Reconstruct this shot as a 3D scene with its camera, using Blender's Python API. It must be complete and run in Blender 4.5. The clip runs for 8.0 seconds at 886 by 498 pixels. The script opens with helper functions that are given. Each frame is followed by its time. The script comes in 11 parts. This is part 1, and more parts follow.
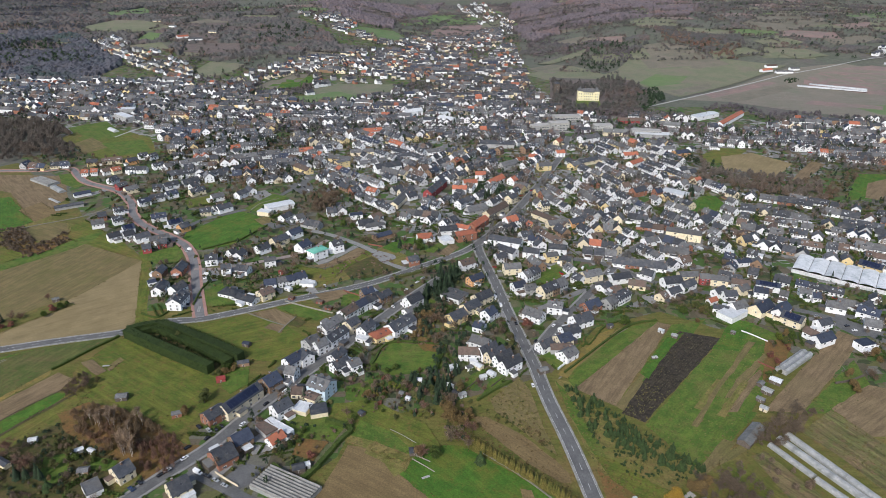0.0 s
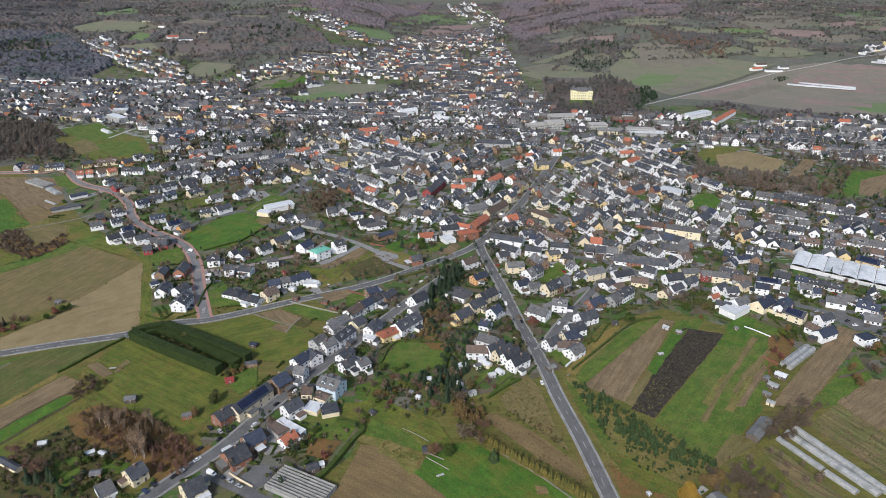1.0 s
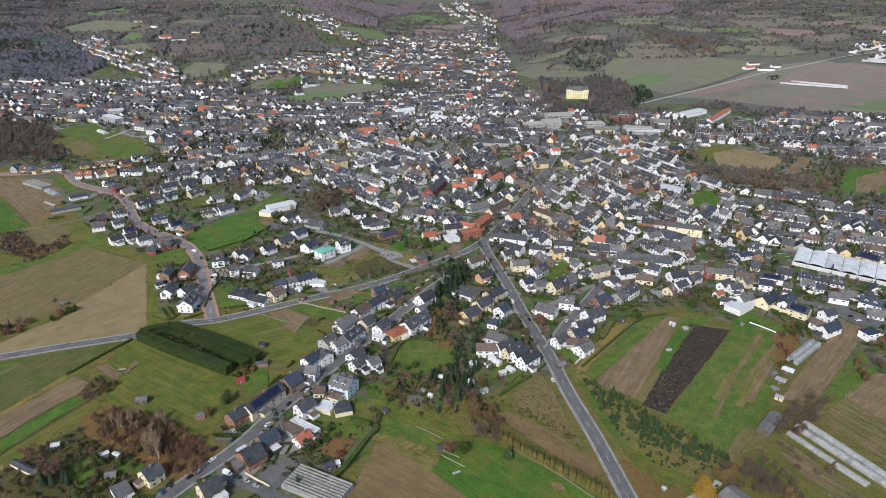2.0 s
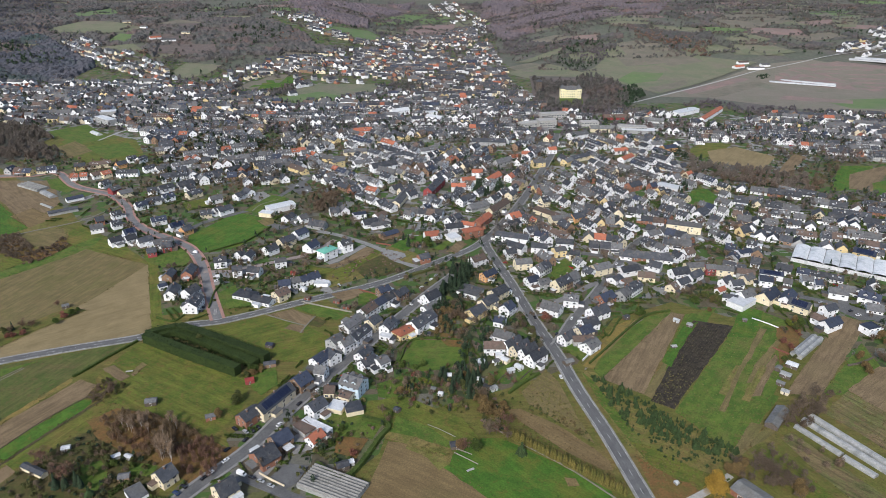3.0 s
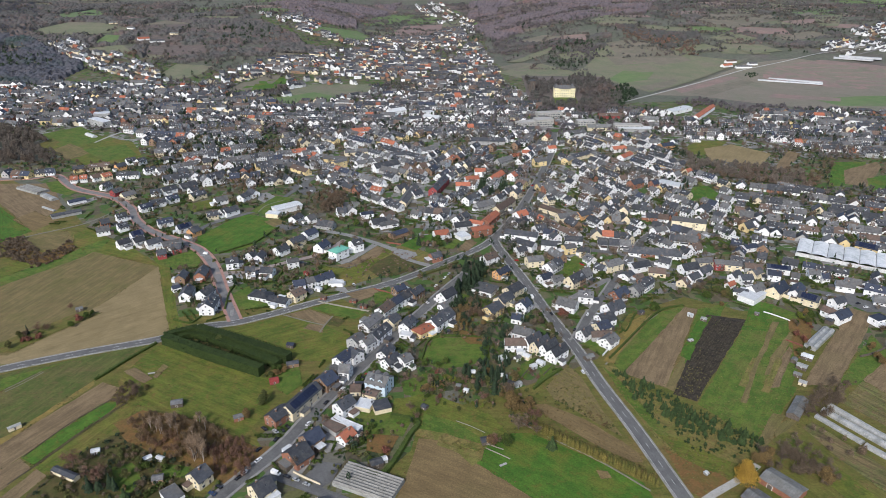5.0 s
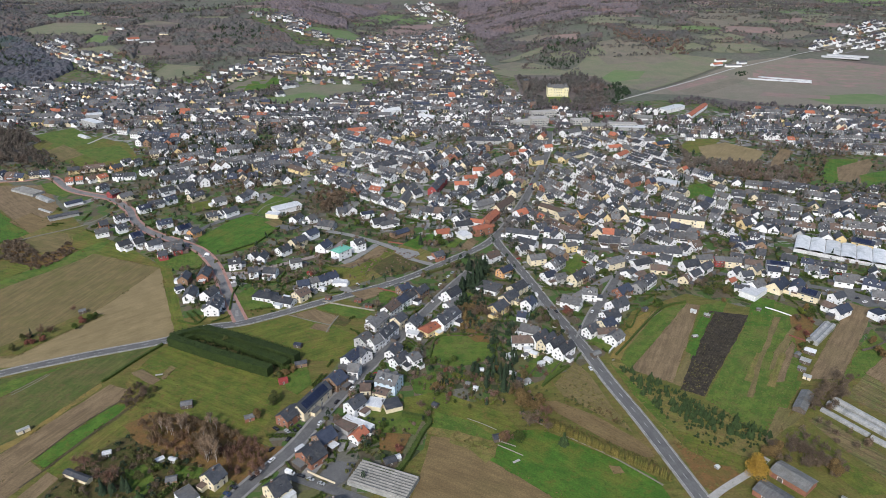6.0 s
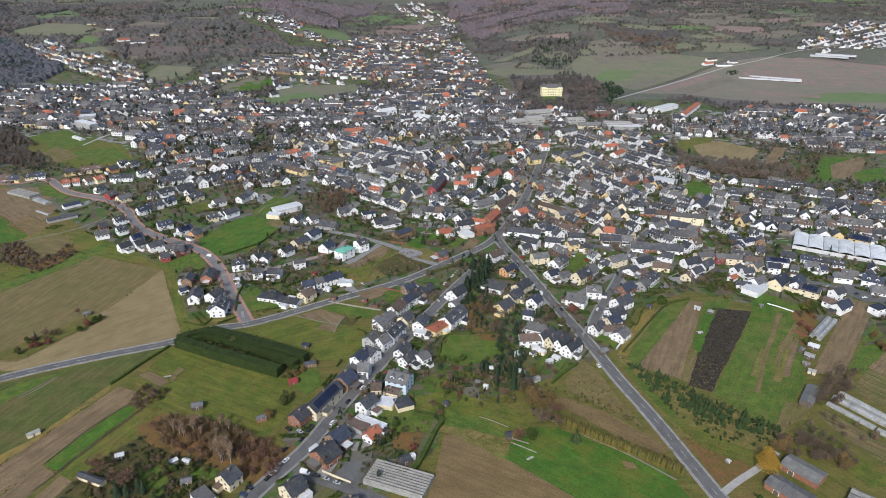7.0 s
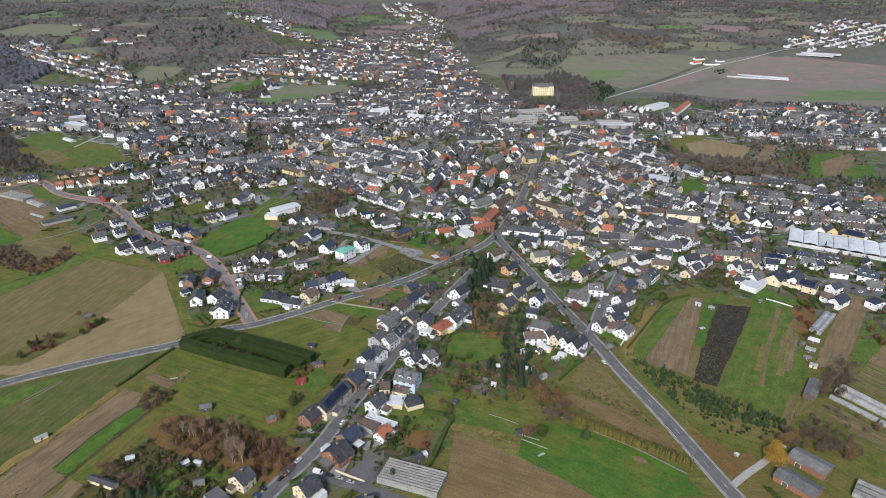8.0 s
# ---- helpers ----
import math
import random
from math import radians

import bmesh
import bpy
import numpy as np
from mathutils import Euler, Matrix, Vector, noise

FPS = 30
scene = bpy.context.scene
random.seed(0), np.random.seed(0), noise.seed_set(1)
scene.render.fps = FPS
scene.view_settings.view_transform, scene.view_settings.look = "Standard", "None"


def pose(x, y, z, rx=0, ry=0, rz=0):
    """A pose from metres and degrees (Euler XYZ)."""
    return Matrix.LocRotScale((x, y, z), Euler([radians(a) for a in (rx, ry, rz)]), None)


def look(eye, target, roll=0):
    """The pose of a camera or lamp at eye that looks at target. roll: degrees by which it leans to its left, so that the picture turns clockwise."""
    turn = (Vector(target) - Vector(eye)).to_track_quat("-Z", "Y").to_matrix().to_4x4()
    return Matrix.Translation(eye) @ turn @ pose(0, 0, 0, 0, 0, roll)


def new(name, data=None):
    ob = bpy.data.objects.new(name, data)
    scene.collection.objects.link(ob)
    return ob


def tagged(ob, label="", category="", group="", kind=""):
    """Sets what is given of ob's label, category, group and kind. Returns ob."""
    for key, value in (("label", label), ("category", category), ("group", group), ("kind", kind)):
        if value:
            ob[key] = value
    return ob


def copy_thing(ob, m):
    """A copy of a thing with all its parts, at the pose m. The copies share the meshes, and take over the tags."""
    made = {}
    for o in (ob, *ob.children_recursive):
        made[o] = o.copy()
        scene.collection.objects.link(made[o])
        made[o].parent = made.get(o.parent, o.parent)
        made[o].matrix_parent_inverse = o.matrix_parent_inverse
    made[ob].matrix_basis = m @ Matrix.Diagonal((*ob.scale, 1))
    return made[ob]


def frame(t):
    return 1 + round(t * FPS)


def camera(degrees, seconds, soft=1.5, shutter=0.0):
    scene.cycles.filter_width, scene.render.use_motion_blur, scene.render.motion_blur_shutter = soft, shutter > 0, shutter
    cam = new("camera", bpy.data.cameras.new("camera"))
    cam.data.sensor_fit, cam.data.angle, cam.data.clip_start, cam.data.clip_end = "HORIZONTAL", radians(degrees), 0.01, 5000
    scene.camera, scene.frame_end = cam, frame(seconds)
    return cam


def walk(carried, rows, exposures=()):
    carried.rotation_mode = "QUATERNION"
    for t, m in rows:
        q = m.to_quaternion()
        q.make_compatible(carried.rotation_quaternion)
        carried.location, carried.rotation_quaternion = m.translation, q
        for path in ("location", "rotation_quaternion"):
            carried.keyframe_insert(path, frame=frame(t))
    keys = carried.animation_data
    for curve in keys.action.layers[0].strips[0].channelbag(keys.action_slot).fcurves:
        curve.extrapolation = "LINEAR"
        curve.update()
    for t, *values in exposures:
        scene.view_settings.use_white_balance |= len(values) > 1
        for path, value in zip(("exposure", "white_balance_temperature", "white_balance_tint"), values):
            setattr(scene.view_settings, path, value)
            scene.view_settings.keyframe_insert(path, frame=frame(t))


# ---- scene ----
cam = camera(68.1, 8.0, 0.8)
PATH = [
    (0, (-0.833, 0.468, 227.709), (-1.17, 629.75, -55.88), 0.4),
    (0.5, (-6.553, -0.133, 227.663), (0.34, 628.8, -55.58), 0.4),
    (1, (-12.312, -0.749, 227.624), (-0.59, 628.19, -55.97), 0.4),
    (1.5, (-18.072, -1.326, 227.559), (-2.2, 627.61, -56.37), 0.4),
    (3, (-35.435, -2.835, 227.1), (-1.62, 625.4, -56.49), 0.4),
    (3.5, (-41.236, -3.284, 227.015), (-3.29, 624.61, -56.58), 0.4),
    (4, (-47.04, -3.681, 226.951), (-4.94, 623.88, -56.64), 0.4),
    (4.5, (-52.807, -4.036, 226.888), (-6.23, 623.52, -56.36), 0.4),
    (6, (-70.032, -4.714, 226.522), (-6.55, 621.46, -56.72), 0.4),
    (6.5, (-75.824, -4.882, 226.472), (-5.44, 620.26, -56.43), 0.4),
    (7, (-81.653, -4.984, 226.437), (-6.79, 619.82, -56.46), 0.4),
    (7.5, (-87.474, -5.032, 226.409), (-6.74, 619.07, -56.83), 0.4),
    (8, (-93.258, -5.048, 226.388), (-4.59, 618.02, -56.51), 0.4),
]
walk(cam, [(t, look(eye, target, roll)) for t, eye, target, roll in PATH])

# ---- world, sun, exposure ----
SUN_EL, SUN_AZ = 38.0, 205.0
world = bpy.data.worlds.new("overcast_sky")
scene.world = world
world.use_nodes = True
wn = world.node_tree
sky = wn.nodes.new("ShaderNodeTexSky")
sky.sky_type = "NISHITA"
sky.sun_disc = False
sky.sun_elevation = radians(SUN_EL)
sky.sun_rotation = radians(SUN_AZ)
sky.altitude = 200
sky.air_density, sky.dust_density, sky.ozone_density = 1.0, 2.0, 1.0
grey = wn.nodes.new("ShaderNodeHueSaturation")  # cloud takes most of the blue out of the sky
grey.inputs["Saturation"].default_value = 0.96
wn.links.new(sky.outputs["Color"], grey.inputs["Color"])
wn.links.new(grey.outputs["Color"], wn.nodes["Background"].inputs["Color"])
wn.nodes["Background"].inputs["Strength"].default_value = 0.107
sun = new("sun", bpy.data.lights.new("sun", "SUN"))
sun.data.energy, sun.data.angle, sun.data.color = 1.95, radians(11), (1.0, 0.985, 0.965)
az = radians(SUN_AZ)
sun.matrix_world = look((0, 0, 0), (-math.sin(az) * math.cos(radians(SUN_EL)), -math.cos(az) * math.cos(radians(SUN_EL)), -math.sin(radians(SUN_EL))))
scene.view_settings.exposure = 0.8

# ---- materials ----
MATS = {}


def surface(name, a, b, size=3.0, fine=0.4, rough=0.9, bump=0.3, c=None, vary=0.12, spread=(0.35, 0.65), metal=0.0, island=0.0, streak=0.0, angle=0.0, row=1.2, plots=0, mottle=None):
    """A weathered surface: two colours mixed at one size, a third in patches, fine grain, streaks along a direction, and a tint of its own for each object."""
    m = bpy.data.materials.new(name)
    m.use_nodes = True
    t = m.node_tree
    n, l = t.nodes, t.links
    bsdf = n["Principled BSDF"]
    bsdf.inputs["Roughness"].default_value = rough
    bsdf.inputs["Metallic"].default_value = metal
    bsdf.inputs["Specular IOR Level"].default_value = 0.3
    geo = n.new("ShaderNodeNewGeometry")

    def grain(scale, detail=4, off=0.0):
        x = n.new("ShaderNodeTexNoise")
        x.inputs["Scale"].default_value = scale
        x.inputs["Detail"].default_value = detail
        x.inputs["Roughness"].default_value = 0.62
        if off:
            v = n.new("ShaderNodeVectorMath")
            v.inputs[1].default_value = (off, off * 1.7, off * 0.3)
            l.new(geo.outputs["Position"], v.inputs[0])
            l.new(v.outputs[0], x.inputs["Vector"])
        else:
            l.new(geo.outputs["Position"], x.inputs["Vector"])
        return x.outputs["Fac"]

    def mix(fac, p, q, how="MIX"):
        x = n.new("ShaderNodeMix")
        x.data_type, x.blend_type = "RGBA", how
        for k, v in ((0, fac), (6, p), (7, q)):
            if hasattr(v, "is_output"):
                l.new(v, x.inputs[k])
            else:
                x.inputs[k].default_value = v if k == 0 else (*v, 1)
        return x.outputs[2]

    def span(v, lo, hi, to0=0.0, to1=1.0):
        x = n.new("ShaderNodeMapRange")
        for k, q in ((1, lo), (2, hi), (3, to0), (4, to1)):
            x.inputs[k].default_value = q
        l.new(v, x.inputs[0])
        return x.outputs[0]

    big = grain(1.0 / size)
    col = mix(span(big, *spread), a, b)
    if c:
        col = mix(span(grain(0.45 / size, 5, 40.0), 0.52, 0.66), col, c)
    if plots:
        for size_, lo, hi in ((15.0, 0.45, 0.5), (7.0, 0.3, 0.34)):
            v = n.new("ShaderNodeTexVoronoi")
            v.inputs["Scale"].default_value = 1.0 / size_
            v.distance = "CHEBYCHEV"
            l.new(geo.outputs["Position"], v.inputs["Vector"])
            s = n.new("ShaderNodeSeparateColor")
            l.new(v.outputs["Color"], s.inputs[0])
            ramp = n.new("ShaderNodeValToRGB")
            ramp.color_ramp.interpolation = "CONSTANT"
            cuts = (0.0, 0.30, 0.46, 0.60, 0.74, 0.88) if plots == 1 else (0.0, 0.28, 0.40, 0.52, 0.62, 0.76)
            tones = ((0.054, 0.096, 0.023), (0.086, 0.074, 0.046), (0.040, 0.052, 0.022), (0.095, 0.095, 0.036), (0.108, 0.088, 0.060), (0.120, 0.115, 0.092) if plots == 1 else (0.165, 0.160, 0.152))
            for i, (at_, shade) in enumerate(zip(cuts, tones)):
                e = ramp.color_ramp.elements[i] if i < 2 else ramp.color_ramp.elements.new(at_)
                e.position, e.color = at_, (*shade, 1)
            l.new(s.outputs[0], ramp.inputs[0])
            col = mix(span(s.outputs[1], lo, hi), col, ramp.outputs[0])
    if streak:
        mp = n.new("ShaderNodeMapping")
        mp.inputs["Rotation"].default_value = (0, 0, radians(angle))
        l.new(geo.outputs["Position"], mp.inputs["Vector"])
        mp2 = n.new("ShaderNodeMapping")
        mp2.inputs["Scale"].default_value = (0.04, 1.0 / row, 0.0)
        l.new(mp.outputs[0], mp2.inputs["Vector"])
        w = n.new("ShaderNodeTexNoise")
        w.inputs["Scale"].default_value = 1.0
        w.inputs["Detail"].default_value = 6
        w.inputs["Roughness"].default_value = 0.7
        l.new(mp2.outputs[0], w.inputs["Vector"])
        k = span(w.outputs["Fac"], 0.3, 0.7, 1 - streak, 1 + streak)
        g = n.new("ShaderNodeCombineColor")
        for i in range(3):
            l.new(k, g.inputs[i])
        col = mix(1.0, col, g.outputs[0], "MULTIPLY")
    if mottle:
        col = mix(span(grain(0.30, 6, 80.0), 0.54, 0.70, 0.0, 0.75), col, mottle)
        col = mix(span(grain(0.62, 5, 130.0), 0.56, 0.70, 0.0, 0.55), col, tuple(q * 0.5 for q in a))
        col = mix(span(grain(0.11, 5, 190.0), 0.55, 0.68, 0.0, 0.6), col, tuple(q * 1.28 for q in b))
    small = grain(1.0 / max(fine, 0.05), 5)
    k = span(small, 0.25, 0.75, 0.72, 1.28)
    g = n.new("ShaderNodeCombineColor")
    for i in range(3):
        l.new(k, g.inputs[i])
    col = mix(1.0, col, g.outputs[0], "MULTIPLY")
    if vary:
        oi = n.new("ShaderNodeObjectInfo")
        k = span(oi.outputs["Random"], 0, 1, 1 - vary, 1 + vary)
        g = n.new("ShaderNodeCombineColor")
        for i in range(3):
            l.new(k, g.inputs[i])
        col = mix(1.0, col, g.outputs[0], "MULTIPLY")
    if island:
        k = span(geo.outputs["Random Per Island"], 0, 1, 1 - island, 1 + island)
        g = n.new("ShaderNodeCombineColor")
        for i in range(3):
            l.new(k, g.inputs[i])
        col = mix(1.0, col, g.outputs[0], "MULTIPLY")
    l.new(col, bsdf.inputs["Base Color"])
    if bump:
        bp = n.new("ShaderNodeBump")
        bp.inputs["Strength"].default_value = bump
        bp.inputs["Distance"].default_value = fine * 0.3
        l.new(small, bp.inputs["Height"])
        l.new(bp.outputs[0], bsdf.inputs["Normal"])
    MATS[name] = m
    return m


# walls
surface("white_render", (0.74, 0.74, 0.74), (0.63, 0.63, 0.635), 2.5, 0.3, 0.85, 0.1, vary=0.1, island=0.16)
surface("cream_render", (0.68, 0.60, 0.43), (0.58, 0.50, 0.35), 2.5, 0.3, 0.85, 0.1, vary=0.12, island=0.16)
surface("yellow_render", (0.66, 0.52, 0.27), (0.57, 0.45, 0.24), 2.5, 0.3, 0.85, 0.1, vary=0.1, island=0.16)
surface("orange_render", (0.62, 0.34, 0.15), (0.54, 0.30, 0.14), 2.5, 0.3, 0.85, 0.1, island=0.16)
surface("red_render", (0.27, 0.055, 0.055), (0.22, 0.05, 0.05), 2.5, 0.3, 0.85, 0.1)
surface("grey_render", (0.36, 0.36, 0.35), (0.28, 0.28, 0.28), 2.5, 0.3, 0.85, 0.1, island=0.16)
surface("blue_render", (0.52, 0.62, 0.70), (0.46, 0.56, 0.64), 2.5, 0.3, 0.85, 0.1)
surface("red_brick", (0.29, 0.135, 0.085), (0.22, 0.10, 0.068), 1.2, 0.2, 0.9, 0.3)
surface("brown_brick", (0.26, 0.17, 0.11), (0.19, 0.12, 0.08), 1.2, 0.2, 0.9, 0.3)
# roofs
surface("slate", (0.032, 0.035, 0.042), (0.053, 0.056, 0.064), 2.0, 0.35, 0.6, 0.35, c=(0.082, 0.078, 0.075), vary=0.3, island=0.2)
surface("grey_tile", (0.070, 0.070, 0.072), (0.120, 0.120, 0.122), 2.2, 0.35, 0.7, 0.4, c=(0.112, 0.104, 0.096), vary=0.3, island=0.25)
surface("brown_tile", (0.085, 0.06, 0.05), (0.125, 0.088, 0.07), 2.2, 0.35, 0.85, 0.4, c=(0.09, 0.075, 0.06), vary=0.25, island=0.16)
surface("red_tile", (0.34, 0.110, 0.060), (0.27, 0.098, 0.060), 2.2, 0.35, 0.8, 0.4, c=(0.24, 0.09, 0.06), vary=0.25, island=0.16)
surface("blue_tile", (0.026, 0.033, 0.052), (0.042, 0.049, 0.072), 2.2, 0.35, 0.6, 0.3, vary=0.25, island=0.16)
surface("pale_metal", (0.55, 0.56, 0.57), (0.45, 0.46, 0.47), 2.5, 0.5, 0.5, 0.2)
surface("green_sheet", (0.13, 0.36, 0.28), (0.11, 0.31, 0.24), 2.5, 0.5, 0.6, 0.2)
surface("solar_glass", (0.012, 0.016, 0.035), (0.018, 0.024, 0.05), 1.2, 0.4, 0.18, 0.05)
surface("glass_dark", (0.03, 0.035, 0.042), (0.06, 0.066, 0.075), 1.0, 0.6, 0.12, 0.0)
# glass for far skylights, a pale sky reflection put into its base colour
surface("sky_reflection_glass", (0.10, 0.115, 0.13), (0.16, 0.175, 0.19), 1.0, 0.6, 0.12, 0.0)
surface("frame_white", (0.72, 0.72, 0.71), (0.66, 0.66, 0.65), 1.0, 0.3, 0.5, 0.0)
surface("chimney_brick", (0.20, 0.12, 0.09), (0.13, 0.09, 0.075), 0.6, 0.15, 0.9, 0.3)
surface("corrugated", (0.12, 0.122, 0.12), (0.175, 0.176, 0.17), 3.0, 0.5, 0.8, 0.4, c=(0.12, 0.115, 0.105))
surface("old_plastic", (0.23, 0.235, 0.23), (0.32, 0.32, 0.31), 3.0, 0.6, 0.4, 0.3, c=(0.17, 0.175, 0.17))
surface("plastic_sheet", (0.50, 0.51, 0.51), (0.60, 0.60, 0.60), 3.0, 0.6, 0.4, 0.3, c=(0.36, 0.38, 0.38))
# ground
# open land, its base colour cooled to carry the haze of distance
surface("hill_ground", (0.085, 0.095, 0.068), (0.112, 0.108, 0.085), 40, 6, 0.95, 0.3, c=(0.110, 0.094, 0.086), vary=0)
surface("garden_ground", (0.076, 0.099, 0.034), (0.117, 0.103, 0.064), 7, 1.2, 0.95, 0.3, vary=0, plots=1)
surface("core_ground", (0.205, 0.203, 0.195), (0.255, 0.250, 0.242), 7, 1.2, 0.95, 0.3, vary=0, plots=2)
surface("asphalt", (0.100, 0.099, 0.098), (0.126, 0.124, 0.122), 6, 0.6, 0.9, 0.15, c=(0.086, 0.085, 0.084), vary=0)
surface("paving", (0.185, 0.180, 0.172), (0.240, 0.232, 0.222), 4, 0.6, 0.9, 0.15, vary=0)
surface("worn_asphalt", (0.150, 0.146, 0.145), (0.184, 0.178, 0.176), 6, 0.6, 0.9, 0.15, c=(0.120, 0.115, 0.112), vary=0)
surface("pink_paving", (0.225, 0.185, 0.170), (0.265, 0.218, 0.200), 4, 0.6, 0.9, 0.15, vary=0)
surface("red_paving", (0.29, 0.16, 0.13), (0.34, 0.20, 0.165), 4, 0.6, 0.9, 0.15, vary=0)
surface("road_paint", (0.60, 0.60, 0.59), (0.46, 0.46, 0.45), 2.5, 0.5, 0.8, 0.0, vary=0)
surface("pale_verge", (0.215, 0.208, 0.190), (0.270, 0.260, 0.240), 3, 0.5, 0.9, 0.2, c=(0.150, 0.150, 0.110), vary=0)
surface("gravel", (0.150, 0.140, 0.110), (0.185, 0.172, 0.135), 3, 0.4, 0.95, 0.3, vary=0)
surface("old_stone", (0.21, 0.19, 0.16), (0.28, 0.26, 0.22), 2, 0.4, 0.9, 0.3, vary=0)
surface("earth_bank", (0.052, 0.042, 0.024), (0.080, 0.066, 0.034), 3, 0.5, 0.95, 0.4, vary=0)
surface("lane_concrete", (0.19, 0.188, 0.182), (0.23, 0.226, 0.218), 4, 0.5, 0.9, 0.2, vary=0.05)
surface("concrete", (0.30, 0.29, 0.27), (0.36, 0.35, 0.33), 4, 0.5, 0.9, 0.2, vary=0.05)


def ground_mat(name, a, b, size, c, streak, angle, row=2.6):
    return surface(f"{name}_{round(angle)}", a, b, size, 0.9, 0.95, 0.4, c=c, vary=0, spread=(0.42, 0.58), streak=streak, angle=angle, row=row, mottle=None if name.startswith("hill_") or name in ("stubble", "sand", "tilled", "black", "loam") else (c[0] * 1.02, c[1] * 0.82, c[2] * 0.95))


SOILS = {
    "meadow": ((0.070, 0.096, 0.014), (0.104, 0.112, 0.019), 12, (0.140, 0.108, 0.030), 0.34),
    "lawn": ((0.054, 0.100, 0.014), (0.084, 0.120, 0.019), 7, (0.103, 0.112, 0.027), 0.18),
    "bright": ((0.040, 0.100, 0.011), (0.058, 0.118, 0.014), 10, (0.095, 0.112, 0.018), 0.22),
    "tilled": ((0.142, 0.101, 0.056), (0.174, 0.124, 0.070), 14, (0.154, 0.113, 0.060), 0.32),
    "stubble": ((0.190, 0.145, 0.072), (0.218, 0.166, 0.084), 18, (0.174, 0.132, 0.064), 0.20),
    "loam": ((0.138, 0.096, 0.044), (0.160, 0.113, 0.052), 16, (0.124, 0.092, 0.040), 0.24),
    "sand": ((0.152, 0.115, 0.050), (0.126, 0.103, 0.042), 9, (0.112, 0.099, 0.034), 0.26),
    "black": ((0.026, 0.021, 0.016), (0.048, 0.039, 0.028), 2.5, (0.020, 0.017, 0.013), 0.35),
    "scrub": ((0.152, 0.124, 0.042), (0.110, 0.112, 0.026), 6, (0.168, 0.126, 0.044), 0.34),
    "rust": ((0.159, 0.086, 0.031), (0.124, 0.079, 0.027), 5, (0.106, 0.086, 0.022), 0.10),
    # soils of the far slopes: greyer and bluer, with distance haze in the colour
    "hill_hazy_olive": ((0.130, 0.140, 0.084), (0.155, 0.150, 0.098), 30, (0.160, 0.140, 0.104), 0.14),
    "hill_hazy_plain": ((0.160, 0.145, 0.112), (0.178, 0.154, 0.122), 30, (0.146, 0.142, 0.102), 0.18),
    "hill_hazy_green": ((0.098, 0.150, 0.056), (0.118, 0.160, 0.066), 30, (0.128, 0.148, 0.076), 0.12),
    "hill_hazy_tan": ((0.162, 0.140, 0.108), (0.137, 0.124, 0.093), 30, (0.122, 0.115, 0.082), 0.08),
    "hill_hazy_brown": ((0.225, 0.152, 0.132), (0.190, 0.138, 0.124), 30, (0.170, 0.142, 0.118), 0.16),
    "litter": ((0.110, 0.088, 0.082), (0.130, 0.104, 0.092), 20, (0.095, 0.085, 0.070), 0.0),
    "ochre": ((0.210, 0.148, 0.040), (0.165, 0.124, 0.040), 6, (0.120, 0.114, 0.032), 0.10),
    "pasture": ((0.062, 0.082, 0.018), (0.084, 0.090, 0.025), 12, (0.106, 0.090, 0.034), 0.28),
    "rough": ((0.084, 0.092, 0.018), (0.112, 0.102, 0.026), 9, (0.136, 0.100, 0.034), 0.30),
    "rowed": ((0.118, 0.100, 0.042), (0.100, 0.104, 0.034), 8, (0.150, 0.108, 0.056), 0.62),
    "allotment": ((0.051, 0.059, 0.014), (0.079, 0.063, 0.023), 5, (0.055, 0.047, 0.018), 0.10),
}
leafy = dict(rough=0.9, bump=0.0, island=0.4)
surface("bare_twigs", (0.098, 0.074, 0.052), (0.132, 0.098, 0.066), 25, 3, c=(0.124, 0.078, 0.050), **leafy)
surface("thicket_twigs", (0.118, 0.085, 0.050), (0.158, 0.108, 0.064), 9, 3, c=(0.150, 0.078, 0.050), **leafy)
surface("pale_twigs", (0.200, 0.140, 0.092), (0.235, 0.165, 0.110), 9, 3, **leafy)
surface("red_twigs", (0.124, 0.070, 0.050), (0.150, 0.084, 0.058), 9, 3, **leafy)
# far wood and dark crowns: distance haze put into the colour as mauve-blue grey
surface("hazy_wood_crowns", (0.088, 0.080, 0.088), (0.110, 0.094, 0.098), 60, 9, c=(0.122, 0.088, 0.084), rough=0.9, bump=0.0, island=0.25)
surface("hazy_dark_crowns", (0.070, 0.074, 0.092), (0.090, 0.088, 0.104), 60, 9, c=(0.042, 0.060, 0.056), rough=0.9, bump=0.0, island=0.2)
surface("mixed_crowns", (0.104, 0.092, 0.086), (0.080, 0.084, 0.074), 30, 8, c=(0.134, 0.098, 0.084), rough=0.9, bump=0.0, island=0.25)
surface("mixed_canopy", (0.076, 0.066, 0.066), (0.058, 0.062, 0.056), 26, 4, c=(0.092, 0.066, 0.060), rough=0.95, bump=0.0, island=0.16)
# far wood sheets, with the same haze mixed into their base colours
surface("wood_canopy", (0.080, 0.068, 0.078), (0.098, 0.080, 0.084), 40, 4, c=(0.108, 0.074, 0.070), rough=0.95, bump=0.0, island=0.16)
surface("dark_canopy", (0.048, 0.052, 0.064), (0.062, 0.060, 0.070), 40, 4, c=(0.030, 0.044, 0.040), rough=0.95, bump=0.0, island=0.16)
surface("copse_twigs", (0.104, 0.088, 0.074), (0.136, 0.114, 0.094), 25, 3, c=(0.118, 0.086, 0.066), **leafy)
